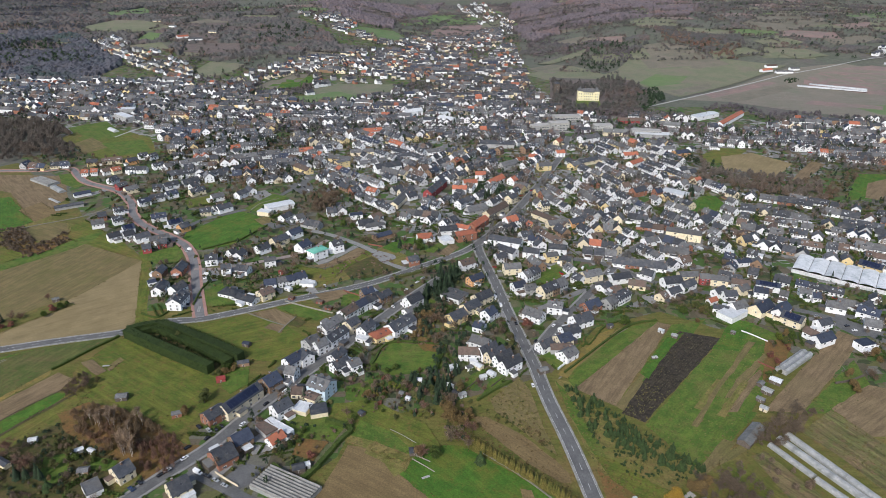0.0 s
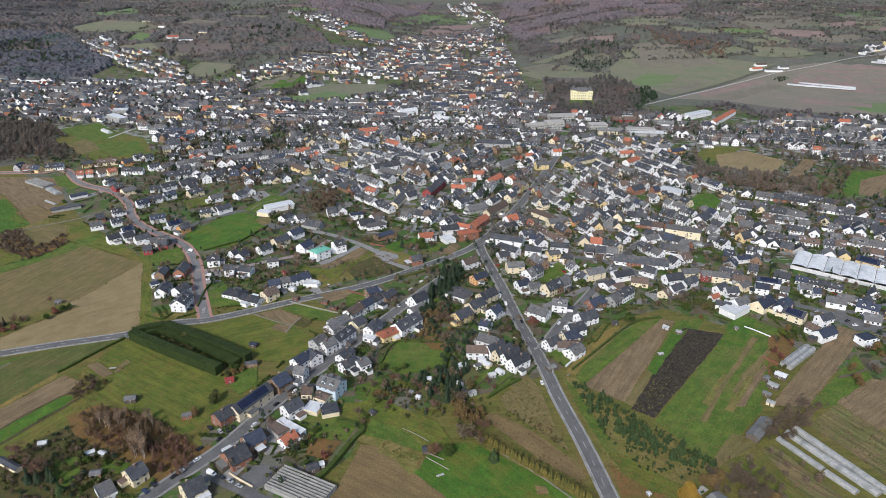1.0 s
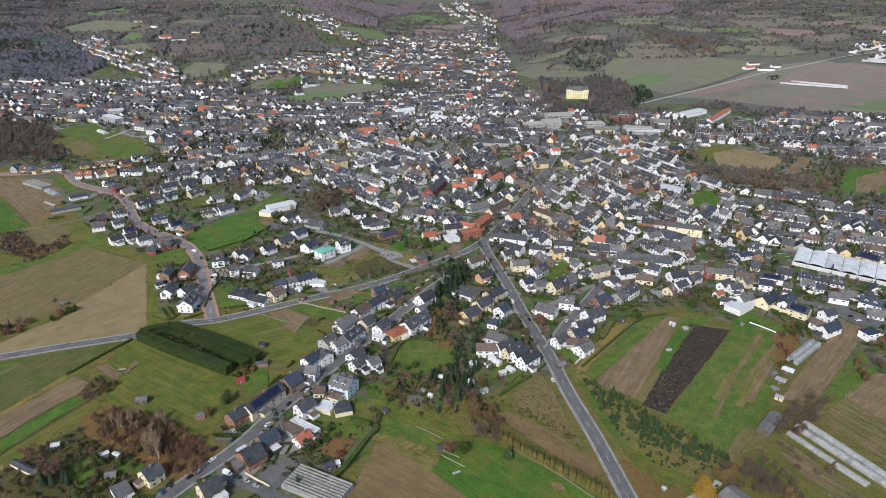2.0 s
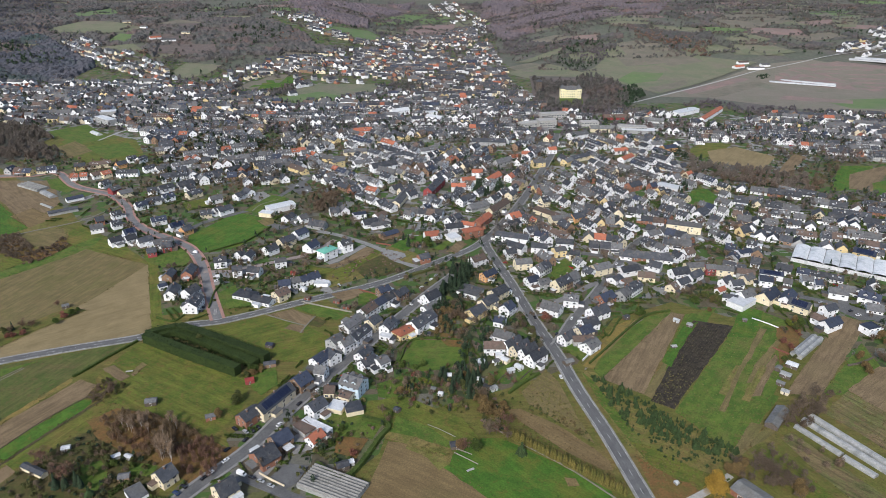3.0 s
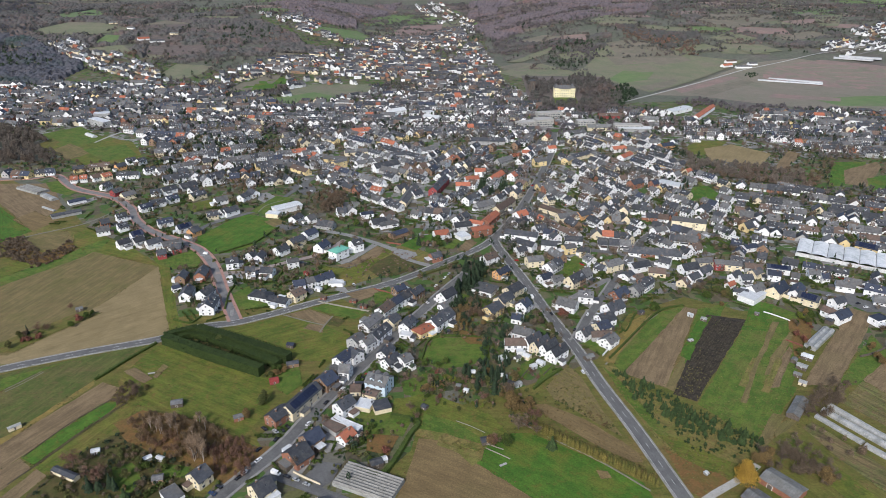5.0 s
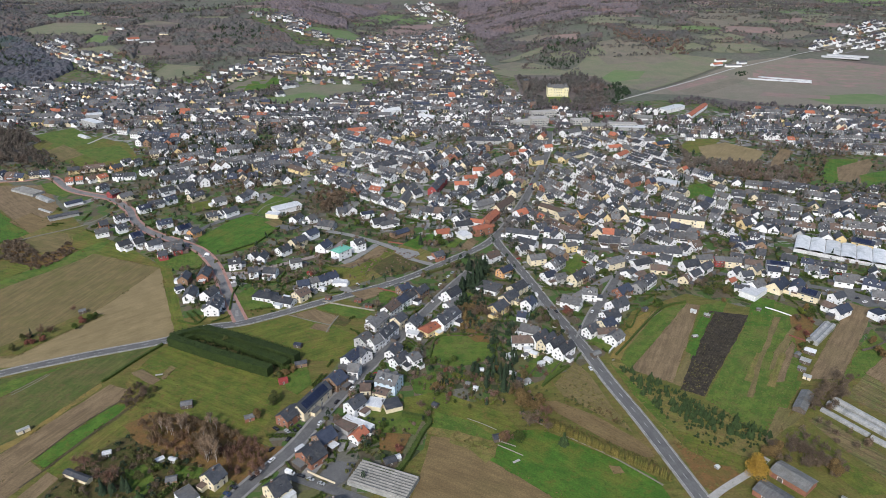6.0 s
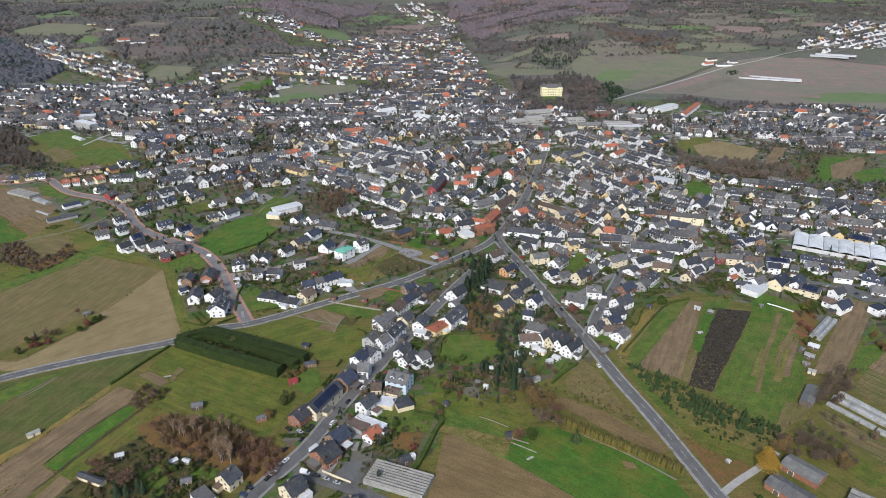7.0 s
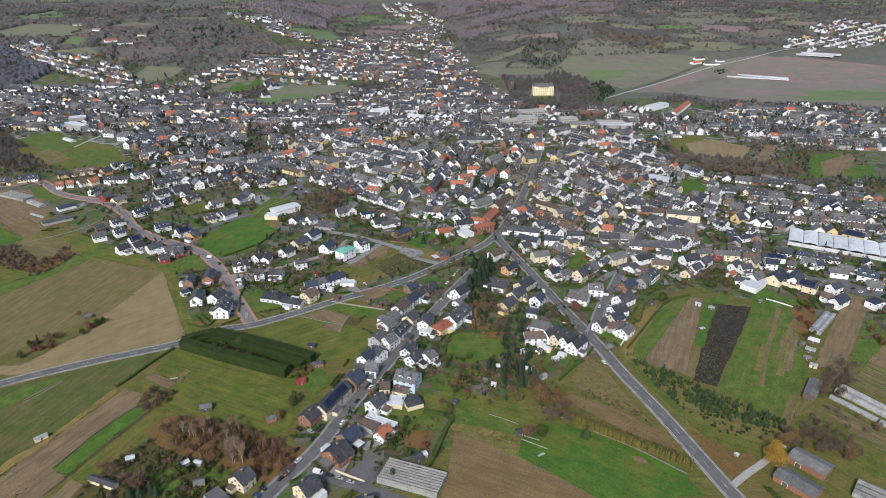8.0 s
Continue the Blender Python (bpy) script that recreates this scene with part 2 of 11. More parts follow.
surface("autumn_crowns", (0.210, 0.105, 0.072), (0.165, 0.092, 0.070), 20, 5, rough=0.9, bump=0.0, island=0.2)
surface("rust_crowns", (0.17, 0.105, 0.080), (0.14, 0.105, 0.080), 20, 5, rough=0.9, bump=0.0, island=0.16)
surface("dark_crop", (0.030, 0.026, 0.022), (0.085, 0.075, 0.045), 3, 1, **leafy)
surface("conifer_needles", (0.020, 0.036, 0.019), (0.030, 0.050, 0.024), 9, 2, **leafy)
surface("tall_hedge_leaves", (0.017, 0.031, 0.006), (0.027, 0.043, 0.009), 5, 1, **leafy)
surface("thuja_leaves", (0.078, 0.080, 0.018), (0.135, 0.106, 0.027), 5, 1, **leafy)
surface("young_needles", (0.026, 0.048, 0.016), (0.040, 0.064, 0.020), 6, 2, **leafy)
surface("hedge_leaves", (0.038, 0.062, 0.011), (0.057, 0.081, 0.015), 5, 1, **leafy)
surface("lime_leaves", (0.110, 0.125, 0.018), (0.085, 0.108, 0.018), 5, 1, **leafy)
surface("shrub_leaves", (0.059, 0.074, 0.021), (0.086, 0.084, 0.028), 12, 2, c=(0.132, 0.086, 0.040), **leafy)
surface("yellow_leaves", (0.34, 0.215, 0.035), (0.27, 0.165, 0.035), 4, 1, **leafy)
surface("dry_grass", (0.150, 0.124, 0.044), (0.115, 0.109, 0.033), 6, 1, **leafy)
surface("tan_leaves", (0.150, 0.100, 0.040), (0.118, 0.082, 0.034), 4, 1, **leafy)
surface("bark", (0.085, 0.068, 0.055), (0.12, 0.10, 0.085), 1.0, 0.3, 0.95, 0.4)
surface("birch_bark", (0.42, 0.38, 0.34), (0.32, 0.28, 0.25), 1.0, 0.3, 0.9, 0.2)


# ---- building helpers ----
def mesh_of(name, verts, faces, mats, slots=None, smooth=False):
    me = bpy.data.meshes.new(name)
    me.from_pydata([tuple(v) for v in verts], [], faces)
    for m in (mats if isinstance(mats, (list, tuple)) else [mats]):
        me.materials.append(MATS[m])
    if slots:
        me.polygons.foreach_set("material_index", slots)
    if smooth:
        me.polygons.foreach_set("use_smooth", [True] * len(me.polygons))
    me.update()
    return me


def part(name, me, parent, m=None, label=""):
    ob = new(name, me)
    ob.parent = parent
    if m is not None:
        ob.matrix_basis = m
    if label:
        ob["label"] = label
    return ob


BOX_F = [(0, 3, 2, 1), (4, 5, 6, 7), (0, 1, 5, 4), (1, 2, 6, 5), (2, 3, 7, 6), (3, 0, 4, 7)]


def box_v(x0, x1, y0, y1, z0, z1):
    return [(x0, y0, z0), (x1, y0, z0), (x1, y1, z0), (x0, y1, z0), (x0, y0, z1), (x1, y0, z1), (x1, y1, z1), (x0, y1, z1)]


def boxes(name, mats, *rows):
    """Several boxes as one mesh; a row is (x0, x1, y0, y1, z0, z1, slot)."""
    v, f, s = [], [], []
    for r in rows:
        k = len(v)
        v += box_v(*r[:6])
        f += [tuple(i + k for i in q) for q in BOX_F]
        s += [int(r[6]) if len(r) > 6 else 0] * 6
    return mesh_of(name, v, f, mats, s)


def at(x, y, z=0.0, angle=0.0, sx=1.0, sy=None, sz=None):
    return Matrix.LocRotScale((x, y, z), Euler((0, 0, radians(angle))), (sx, sx if sy is None else sy, sx if sz is None else sz))


def step(a, b, v):
    u = min(1.0, max(0.0, (v - a) / (b - a)))
    return u * u * (3 - 2 * u)


def terrain(x, y):
    """The height of the land: a plain that rises to hills on both sides of a valley."""
    x, y = x / 1.15, y / 1.15
    d = abs(x - 60)
    rise = step(1080, 1750, y + 0.12 * d)
    side = 0.18 + 0.82 * step(60, 420, d)
    return 1.15 * (62 * rise * side + 230 * step(1900, 3900, y + 0.1 * d) + 8 * step(1300, 1700, y) * math.sin(x / 170) * math.cos(y / 210))


def inside(px, py, poly):
    hit = False
    for (x0, y0), (x1, y1) in zip(poly, poly[1:] + poly[:1]):
        if (y0 > py) != (y1 > py) and px < (x1 - x0) * (py - y0) / (y1 - y0) + x0:
            hit = not hit
    return hit


# ---- ground ----
def land():
    xs = [-3600 + 30 * i for i in range(241)]
    ys = [-900 + 30 * i for i in range(187)]
    v = [(x, y, terrain(x, y)) for y in ys for x in xs]
    w = len(xs)
    f = [(j * w + i, j * w + i + 1, (j + 1) * w + i + 1, (j + 1) * w + i) for j in range(len(ys) - 1) for i in range(w - 1)]
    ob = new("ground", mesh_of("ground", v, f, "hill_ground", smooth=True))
    tagged(ob, "rolling green and brown land rising to hills", "ground", kind="structure")


land()
LAYER = [0.02]
OPEN = []


def edge_points(poly, gap, wobble, rng):
    out = []
    for (x0, y0), (x1, y1) in zip(poly, poly[1:] + poly[:1]):
        d = math.hypot(x1 - x0, y1 - y0)
        n = max(1, int(d / gap))
        for i in range(n):
            u = i / n
            k = wobble * rng.uniform(-1, 1) if i else 0
            out.append((x0 + (x1 - x0) * u - (y1 - y0) / d * k, y0 + (y1 - y0) * u + (x1 - x0) / d * k))
    return out


EDGES = []


def poly_points(poly, gap):
    out = []
    for (x0, y0), (x1, y1) in zip(poly, poly[1:] + poly[:1]):
        n = max(1, int(math.hypot(x1 - x0, y1 - y0) / gap))
        out += [(x0 + (x1 - x0) * i / n, y0 + (y1 - y0) * i / n) for i in range(n)]
    return out


def field(name, soil, label, poly, angle=0.0, lift=0.0):
    """A patch of ground with a slightly uneven edge, laid on the land."""
    if soil in SOILS and soil not in ("allotment", "rough", "litter"):
        OPEN.append(poly)
    LAYER[0] += 0.0 if lift else 0.002
    rng = random.Random(len(bpy.data.objects))
    far = max(y for _, y in poly) > 1100
    key = f"{soil}_{round(angle)}"
    if soil in SOILS and key not in MATS:
        a, b, size, c, streak = SOILS[soil]
        ground_mat(soil, a, b, size, c, streak, angle)
    me = bpy.data.meshes.new(name)
    bm = bmesh.new()
    if not far and soil in SOILS and name != "rough_grass":
        EDGES.extend(poly_points(poly, 1.1))
    pts = edge_points(poly, 30.0 if far else 6.0, 1.5 if far else 0.5, rng)
    bm.faces.new([bm.verts.new((x, y, 0)) for x, y in pts])
    bmesh.ops.triangulate(bm, faces=bm.faces[:])
    if far:
        for _ in range(7):
            long = [e for e in bm.edges if e.calc_length() > 48]
            if not long:
                break
            bmesh.ops.subdivide_edges(bm, edges=long, cuts=1)
            bmesh.ops.triangulate(bm, faces=[q for q in bm.faces if len(q.verts) > 3])
    for p in bm.verts:
        p.co.z = terrain(p.co.x, p.co.y) + (lift or LAYER[0] + 1.1 * step(1100, 1300, p.co.y))
    bmesh.ops.recalc_face_normals(bm, faces=bm.faces[:])
    if bm.faces[:] and sum(q.normal.z for q in bm.faces) < 0:
        bmesh.ops.reverse_faces(bm, faces=bm.faces[:])
    bm.to_mesh(me)
    bm.free()
    me.materials.append(MATS[key] if soil in SOILS else MATS[soil])
    return tagged(new(name, me), label, "field", kind="structure")


def smooth_line(pts, gap=4.0):
    """Points along a Catmull-Rom line."""
    p = [Vector(q).to_2d() for q in pts]
    p = [p[0] * 2 - p[1]] + p + [p[-1] * 2 - p[-2]]
    out = []
    for a, b, c, d in zip(p, p[1:], p[2:], p[3:]):
        n = max(2, int((c - b).length / gap))
        for i in range(n):
            t = i / n
            out.append(0.5 * ((2 * b) + (c - a) * t + (2 * a - 5 * b + 4 * c - d) * t * t + (3 * b - a - 3 * c + d) * t ** 3))
    out.append(p[-2])
    return out


def offset_line(line, o):
    out = []
    for i, q in enumerate(line):
        a, b = line[max(0, i - 1)], line[min(len(line) - 1, i + 1)]
        d = (b - a).normalized()
        out.append(Vector((q.x - d.y * o, q.y + d.x * o)))
    return out


def strip(name, mat, line, o0, o1, z0, z1, label, category):
    """A band along a line from offset o0 to o1 with its top at z1, and sides down to z0."""
    a, b = offset_line(line, o0), offset_line(line, o1)
    v, f = [], []
    for p, q in zip(a, b):
        h = terrain(p.x, p.y) + 1.3 * step(1100, 1300, p.y)
        v += [(p.x, p.y, z0 + h), (p.x, p.y, z1 + h), (q.x, q.y, z1 + h), (q.x, q.y, z0 + h)]
    for i in range(len(a) - 1):
        k = 4 * i
        for s in range(3):
            f.append((k + s, k + s + 1, k + s + 5, k + s + 4))
    ob = new(name, mesh_of(name, v, f, mat))
    return tagged(ob, label, category, kind="structure")


ROADS = []
CELLS = {}


def take(x, y, r):
    """Marks ground as built over."""
    CELLS.setdefault((int(x // 60), int(y // 60)), []).append((x, y, r))



def road(pts, width, label, walks="", edge=False, dash=False, mat="asphalt"):
    line = smooth_line(pts)
    ROADS.append((line, width / 2 + (2.0 if walks else 0.3)))
    for q in line[::2]:
        take(q.x, q.y, width / 2 + 3.0)
    h = width / 2
    if edge:
        strip("road_shoulder", "pale_verge", line, h + 1.0, -h - 0.8, 0.0, 0.27, "pale gravel shoulder along the road", "road")
    strip("road", mat, line, h, -h, 0.0, 0.30 + 0.002 * len(ROADS), label, "road")
    if walks:
        for s in (1, -1):
            wide = h + (2.1 if walks == "red_paving" else 1.4)
            strip("pavement", walks, line, s * wide if s > 0 else -h, h if s > 0 else s * wide, 0.0, 0.44, "raised pavement with a kerb beside the road", "pavement")
    top = 0.30 + 0.002 * len(ROADS) + 0.012
    if edge:
        for s in (1, -1):
            strip("road_marking", "road_paint", line, s * (h - 0.3) + 0.08, s * (h - 0.3) - 0.08, top - 0.008, top, "white painted edge line on the road", "marking")
    if dash:
        v, f = [], []
        for k in range(1, len(line) - 2, 3):
            for p, q in zip(offset_line(line[k:k + 2], 0.07), offset_line(line[k:k + 2], -0.07)):
                v += [(p.x, p.y, top), (q.x, q.y, top)]
            f.append((len(v) - 4, len(v) - 3, len(v) - 1, len(v) - 2))
        tagged(new("road_marking", mesh_of("road_marking", v, f, "road_paint")), "white dashed centre line on the road", "marking", kind="structure")


# ---- fields and roads ----
field("rough_grass", "rough", "rough grass and fallow ground round the village", [(-285.6, 122.5), (-359.7, 271.4), (-391.9, 438.8), (-546.2, 686.0), (-502.3, 743.6), (-228.9, 467.5), (-94.3, 423.2), (24.4, 384.1), (195.9, 408.0), (337.7, 367.5), (332.1, 278.4), (183.6, 93.9)], 3)
field("village_ground", "garden_ground", "gardens, yards and paths between the houses", [(-514.2, 766.1), (-345.7, 846.4), (-623.1, 971.6), (-774.6, 943.9), (-1022.9, 1310.3), (-793.3, 1296.6), (-681.2, 1401.0), (-830.6, 1624.0), (-769.6, 1628.2), (-580.5, 1469.1), (-367.8, 1348.9), (-235.9, 1571.1), (-402.1, 1883.3), (-292.4, 2111.8), (-55.3, 1805.8), (207.8, 1987.1), (174.4, 1509.8), (225.3, 1251.7), (226.5, 1072.0), (473.6, 1085.8), (517.2, 997.3), (739.6, 1010.0), (607.5, 695.0), (314.6, 339.4), (239.8, 305.6), (218.6, 351.6), (217.5, 370.0), (182.2, 379.6), (150.8, 401.7), (102.2, 380.0), (64.3, 327.1), (44.3, 316.4), (11.5, 301.5), (-46.8, 279.8), (-52.8, 253.9), (-78.5, 224.8), (-100.3, 201.5), (-159.6, 204.9), (-120.0, 288.6), (-76.2, 389.5), (-102.5, 423.6), (-207.0, 396.4), (-236.5, 478.1), (-275.2, 512.8), (-334.1, 565.7), (-411.0, 679.9)], 0)
field("village_core", "core_ground", "paved yards and small plots between close-set houses", [(-805.5, 988.8), (-985.6, 1253.3), (-713.5, 1256.6), (-357.4, 1298.6), (-54.6, 1248.7), (168.0, 1302.4), (202.7, 1049.9), (513.2, 989.4), (824.5, 958.5), (625.6, 716.9), (467.5, 747.6), (306.9, 638.0), (437.1, 528.2), (352.2, 418.2), (228.8, 476.1), (124.3, 449.4), (42.1, 496.9), (44.7, 547.3), (-24.7, 500.3), (-84.2, 553.5), (-139.7, 686.6), (-292.7, 674.5), (-354.1, 807.1)], 0)
field("ploughed_field", "stubble", "bare pale brown field after harvest", [(-336.0, 349.0), (-353.7, 420.0), (-374.2, 455.8), (-355.2, 466.1), (-324.7, 521.1), (-244.5, 478.5), (-204.4, 373.0), (-250.4, 358.1), (-291.9, 346.6)], -36)
field("ploughed_field", "sand", "dull brown field with faint furrows", [(-344.0, 361.9), (-374.2, 455.8), (-355.2, 466.1), (-324.7, 521.1), (-244.5, 478.5), (-264.0, 421.8), (-287.1, 377.4), (-297.0, 356.2)], -72)
field("field_verge", "meadow", "green grass verge between field and houses", [(-260.2, 512.0), (-235.6, 478.0), (-205.8, 396.4), (-196.8, 377.5), (-205.1, 373.0), (-243.4, 476.3)], 69)
field("meadow", "meadow", "green meadow beside a bare field", [(-379.8, 465.5), (-365.0, 484.6), (-333.0, 562.9), (-272.9, 512.7), (-244.5, 478.5), (-324.1, 519.9), (-355.2, 466.1)], 27)
field("scrub_patch", "scrub", "dry grass and scrub on fallow ground", [(-405.5, 543.2), (-375.9, 570.4), (-339.5, 555.3), (-331.1, 527.4), (-357.2, 503.4), (-382.8, 501.4)], 60)
field("meadow", "lawn", "green grass strip beside a bare field", [(-357.4, 464.4), (-341.0, 488.3), (-323.1, 514.5), (-311.7, 532.4), (-301.9, 539.4), (-303.2, 516.2), (-314.8, 496.3), (-332.5, 474.0), (-350.7, 452.0)], 27)
field("ploughed_field", "tilled", "brown ploughed field near the nursery", [(-514.0, 699.6), (-421.1, 695.4), (-380.0, 623.6), (-383.4, 565.4), (-446.3, 638.0), (-489.5, 656.8)], 48)
field("meadow", "bright", "small green field", [(-465.6, 615.2), (-440.2, 626.5), (-383.4, 565.4), (-392.5, 536.4), (-410.8, 519.6)], 60)
field("meadow", "pasture", "wide green and brown meadow below the road", [(-307.8, 329.0), (-286.8, 336.9), (-215.3, 364.0), (-234.0, 327.2), (-255.1, 277.1), (-266.1, 258.1)], -66)
field("earth_strip", "ochre", "thin ochre strip of dead grass between fields", [(-269.9, 265.3), (-267.6, 271.3), (-257.8, 281.0), (-233.9, 325.6), (-232.0, 321.6), (-256.0, 276.6), (-264.5, 264.7), (-267.2, 259.6)], -63)
field("ploughed_field", "tilled", "long narrow brown ploughed strip", [(-271.2, 247.7), (-264.1, 263.9), (-228.4, 323.9), (-216.7, 317.8), (-217.6, 306.6), (-244.4, 262.8), (-249.4, 251.4), (-254.8, 243.8), (-265.8, 237.0)], -60)
field("grass_strip", "bright", "bright green grass strip between fields", [(-244.1, 262.8), (-221.1, 303.5), (-211.6, 304.5), (-214.3, 295.6), (-227.9, 270.6), (-235.1, 256.5)], -60)
field("grass_strip", "meadow", "olive grass strip between fields", [(-234.7, 256.0), (-227.9, 270.6), (-213.4, 296.4), (-207.7, 303.1), (-199.0, 306.1), (-204.5, 283.0), (-213.9, 268.7), (-220.6, 253.0), (-228.1, 248.7)], -60)
field("ditch", "allotment", "dark weedy ditch between grass strips", [(-235.1, 256.5), (-228.1, 271.1), (-213.8, 296.0), (-208.6, 304.2), (-207.2, 302.5), (-226.5, 268.8), (-233.6, 255.2)], -60)
field("ploughed_field", "tilled", "small brown plot below the grass strips", [(-257.5, 239.4), (-254.1, 242.4), (-244.1, 262.0), (-235.6, 255.0), (-241.6, 241.4), (-245.9, 234.8), (-252.6, 229.1)], -63)
field("ploughed_field", "tilled", "small brown plot below the grass strips", [(-232.6, 253.9), (-225.3, 248.7), (-229.6, 239.3), (-232.2, 233.3), (-240.9, 234.2), (-238.0, 241.0)], -66)
field("allotment", "allotment", "dark overgrown allotment gardens", [(-229.2, 238.3), (-223.3, 251.4), (-213.3, 267.8), (-200.4, 281.3), (-178.2, 268.1), (-154.9, 245.8), (-152.3, 224.4), (-172.8, 214.0), (-225.5, 219.9)], 6)
field("garden_lawn", "lawn", "green lawn in the allotments", [(-196.7, 252.2), (-188.4, 255.1), (-180.5, 244.9), (-181.6, 234.4), (-191.0, 237.2)], 69)
field("garden_lawn", "lawn", "green lawn in the allotments", [(-174.8, 253.7), (-159.6, 250.1), (-159.5, 242.6), (-170.2, 244.5)], 12)
field("meadow", "meadow", "large mown meadow behind a tall hedge", [(-219.4, 330.9), (-210.3, 359.8), (-197.5, 365.7), (-143.6, 329.6), (-130.5, 321.4), (-128.5, 294.0), (-135.2, 275.6), (-125.8, 258.1), (-146.9, 276.3), (-173.9, 289.3), (-206.9, 302.3), (-219.3, 322.5)], 33)
field("garden_bed", "tilled", "small bare garden plot in a meadow", [(-218.8, 332.0), (-214.2, 336.4), (-201.2, 325.3), (-203.8, 321.0)], 36)
field("garden_bed", "tilled", "small bare garden plot in a meadow", [(-201.3, 327.6), (-198.1, 338.5), (-195.5, 336.6), (-198.9, 325.2)], -72)
field("thicket_ground", "rust", "brown leaf litter under bare trees", [(-208.5, 285.4), (-197.1, 296.0), (-175.0, 290.6), (-152.5, 278.3), (-131.2, 262.4), (-122.0, 261.8), (-123.7, 256.0), (-131.6, 240.6), (-139.9, 237.0), (-156.0, 248.0), (-172.2, 257.2), (-195.7, 270.3)], 24)
field("meadow", "meadow", "green meadow between road and gardens", [(-176.6, 374.3), (-130.7, 395.5), (-105.8, 379.8), (-85.7, 361.1), (-90.7, 335.6), (-114.7, 336.9), (-151.0, 364.6)], -24)
field("garden_bed", "tilled", "bare brown plot beside the meadow", [(-134.3, 395.1), (-118.6, 401.8), (-101.6, 390.8), (-106.1, 379.4)], 54)
field("garden_bed", "tilled", "small bare plot below a path", [(-116.3, 382.3), (-106.3, 378.7), (-106.7, 369.6), (-120.0, 375.8)], 54)
field("garden_bed", "allotment", "weedy vegetable plot", [(-101.5, 390.0), (-92.5, 384.2), (-96.5, 376.4), (-105.2, 380.4)], 54)
field("meadow", "lawn", "green lawn beside the road", [(-118.1, 403.1), (-105.2, 409.3), (-78.6, 395.3), (-86.1, 385.9), (-99.6, 391.2)], 36)
field("sports_lawn", "bright", "bright green playing field with a hedge", [(-232.8, 529.8), (-201.4, 592.0), (-184.1, 585.3), (-157.4, 559.8), (-177.8, 515.0), (-193.6, 501.9), (-206.1, 500.2)], -63)
field("building_plot", "scrub", "fallow building plot with weeds", [(-108.4, 449.6), (-71.8, 489.0), (-50.8, 511.0), (-18.7, 479.7), (-57.6, 456.7), (-95.1, 433.9), (-107.7, 434.6)], -48)
field("garden_lawn", "lawn", "mown green lawn behind houses", [(-44.0, 333.1), (-34.1, 358.3), (-0.1, 356.4), (-1.3, 330.7), (-19.1, 324.5), (-32.7, 323.5)], 3)
field("ploughed_field", "loam", "dry brown field with pale grass", [(-67.0, 199.5), (-52.8, 245.9), (-48.5, 262.8), (-29.9, 258.8), (-21.3, 242.2), (13.1, 213.5), (14.1, 194.8)], 33)
field("meadow", "lawn", "narrow strip of green grass", [(-48.3, 277.5), (-26.3, 269.5), (-9.6, 259.8), (-13.4, 251.6), (-29.9, 258.8), (-47.6, 265.4)], 21)
field("meadow", "bright", "vivid green meadow with a conifer", [(-22.0, 243.4), (-7.7, 263.1), (9.0, 263.0), (33.5, 244.1), (55.9, 224.0), (59.1, 204.3), (11.8, 207.1)], 48)
field("fallow_strip", "loam", "reddish brown fallow strip beside the road", [(15.0, 286.2), (23.1, 285.7), (34.8, 276.7), (45.7, 265.8), (55.3, 252.9), (60.5, 243.9), (60.6, 237.5), (55.6, 237.8), (44.9, 247.3), (31.4, 262.7), (21.9, 274.2)], 48)
field("fallow_strip", "sand", "dry tan grass beside the road", [(26.0, 300.7), (44.0, 322.2), (49.4, 309.3), (53.2, 274.2), (56.9, 256.0), (28.6, 289.2)], 48)
field("scrub_patch", "scrub", "rough grass with young conifers", [(64.4, 321.1), (73.8, 317.6), (79.4, 297.8), (124.6, 247.9), (123.4, 239.8), (99.2, 229.6), (80.9, 226.9), (71.4, 264.0)], 48)
field("fallow_strip", "rust", "bare reddish earth by the road", [(74.3, 246.7), (93.2, 229.9), (96.8, 222.4), (81.7, 209.5), (75.4, 216.6)], 87)
field("field_strip", "lawn", "green field strip", [(71.2, 326.8), (121.7, 379.0), (145.9, 389.5), (145.3, 384.0), (75.5, 311.8)], -45)
field("ploughed_field", "tilled", "brown ploughed field strip", [(75.5, 311.8), (145.0, 387.2), (153.2, 383.5), (95.2, 295.8)], -57)
field("fallow_strip", "sand", "dry tan strip beside a ploughed field", [(95.2, 295.8), (124.7, 336.4), (141.6, 348.8), (120.2, 312.2), (100.7, 288.7)], -54)
field("garden_lawn", "lawn", "lawn with a bench among fields", [(131.7, 349.3), (153.6, 383.5), (179.8, 391.8), (144.6, 348.6), (119.6, 315.1), (115.7, 318.3)], -51)
field("ploughed_field", "black", "black freshly turned field", [(156.3, 375.6), (180.7, 366.7), (107.6, 281.8), (96.8, 289.5)], -48)
field("meadow", "lawn", "long green field with bare patches", [(179.6, 364.5), (206.1, 390.4), (219.6, 373.7), (208.0, 345.2), (182.8, 308.7), (136.4, 253.7), (123.1, 248.0), (107.1, 279.8)], -51)
field("garden_lawn", "bright", "bright green lawn behind white houses", [(198.8, 392.5), (210.9, 386.1), (186.1, 351.9), (170.0, 354.2)], -54)
field("garden_bed", "rust", "reddish shrubs bed", [(208.8, 365.2), (227.0, 365.7), (208.9, 338.4), (187.6, 320.4)], -66)
field("ploughed_field", "tilled", "bare brown field beside houses", [(262.8, 377.7), (272.1, 367.1), (247.8, 341.7), (195.7, 290.2), (175.2, 292.4), (207.9, 324.2)], -45)
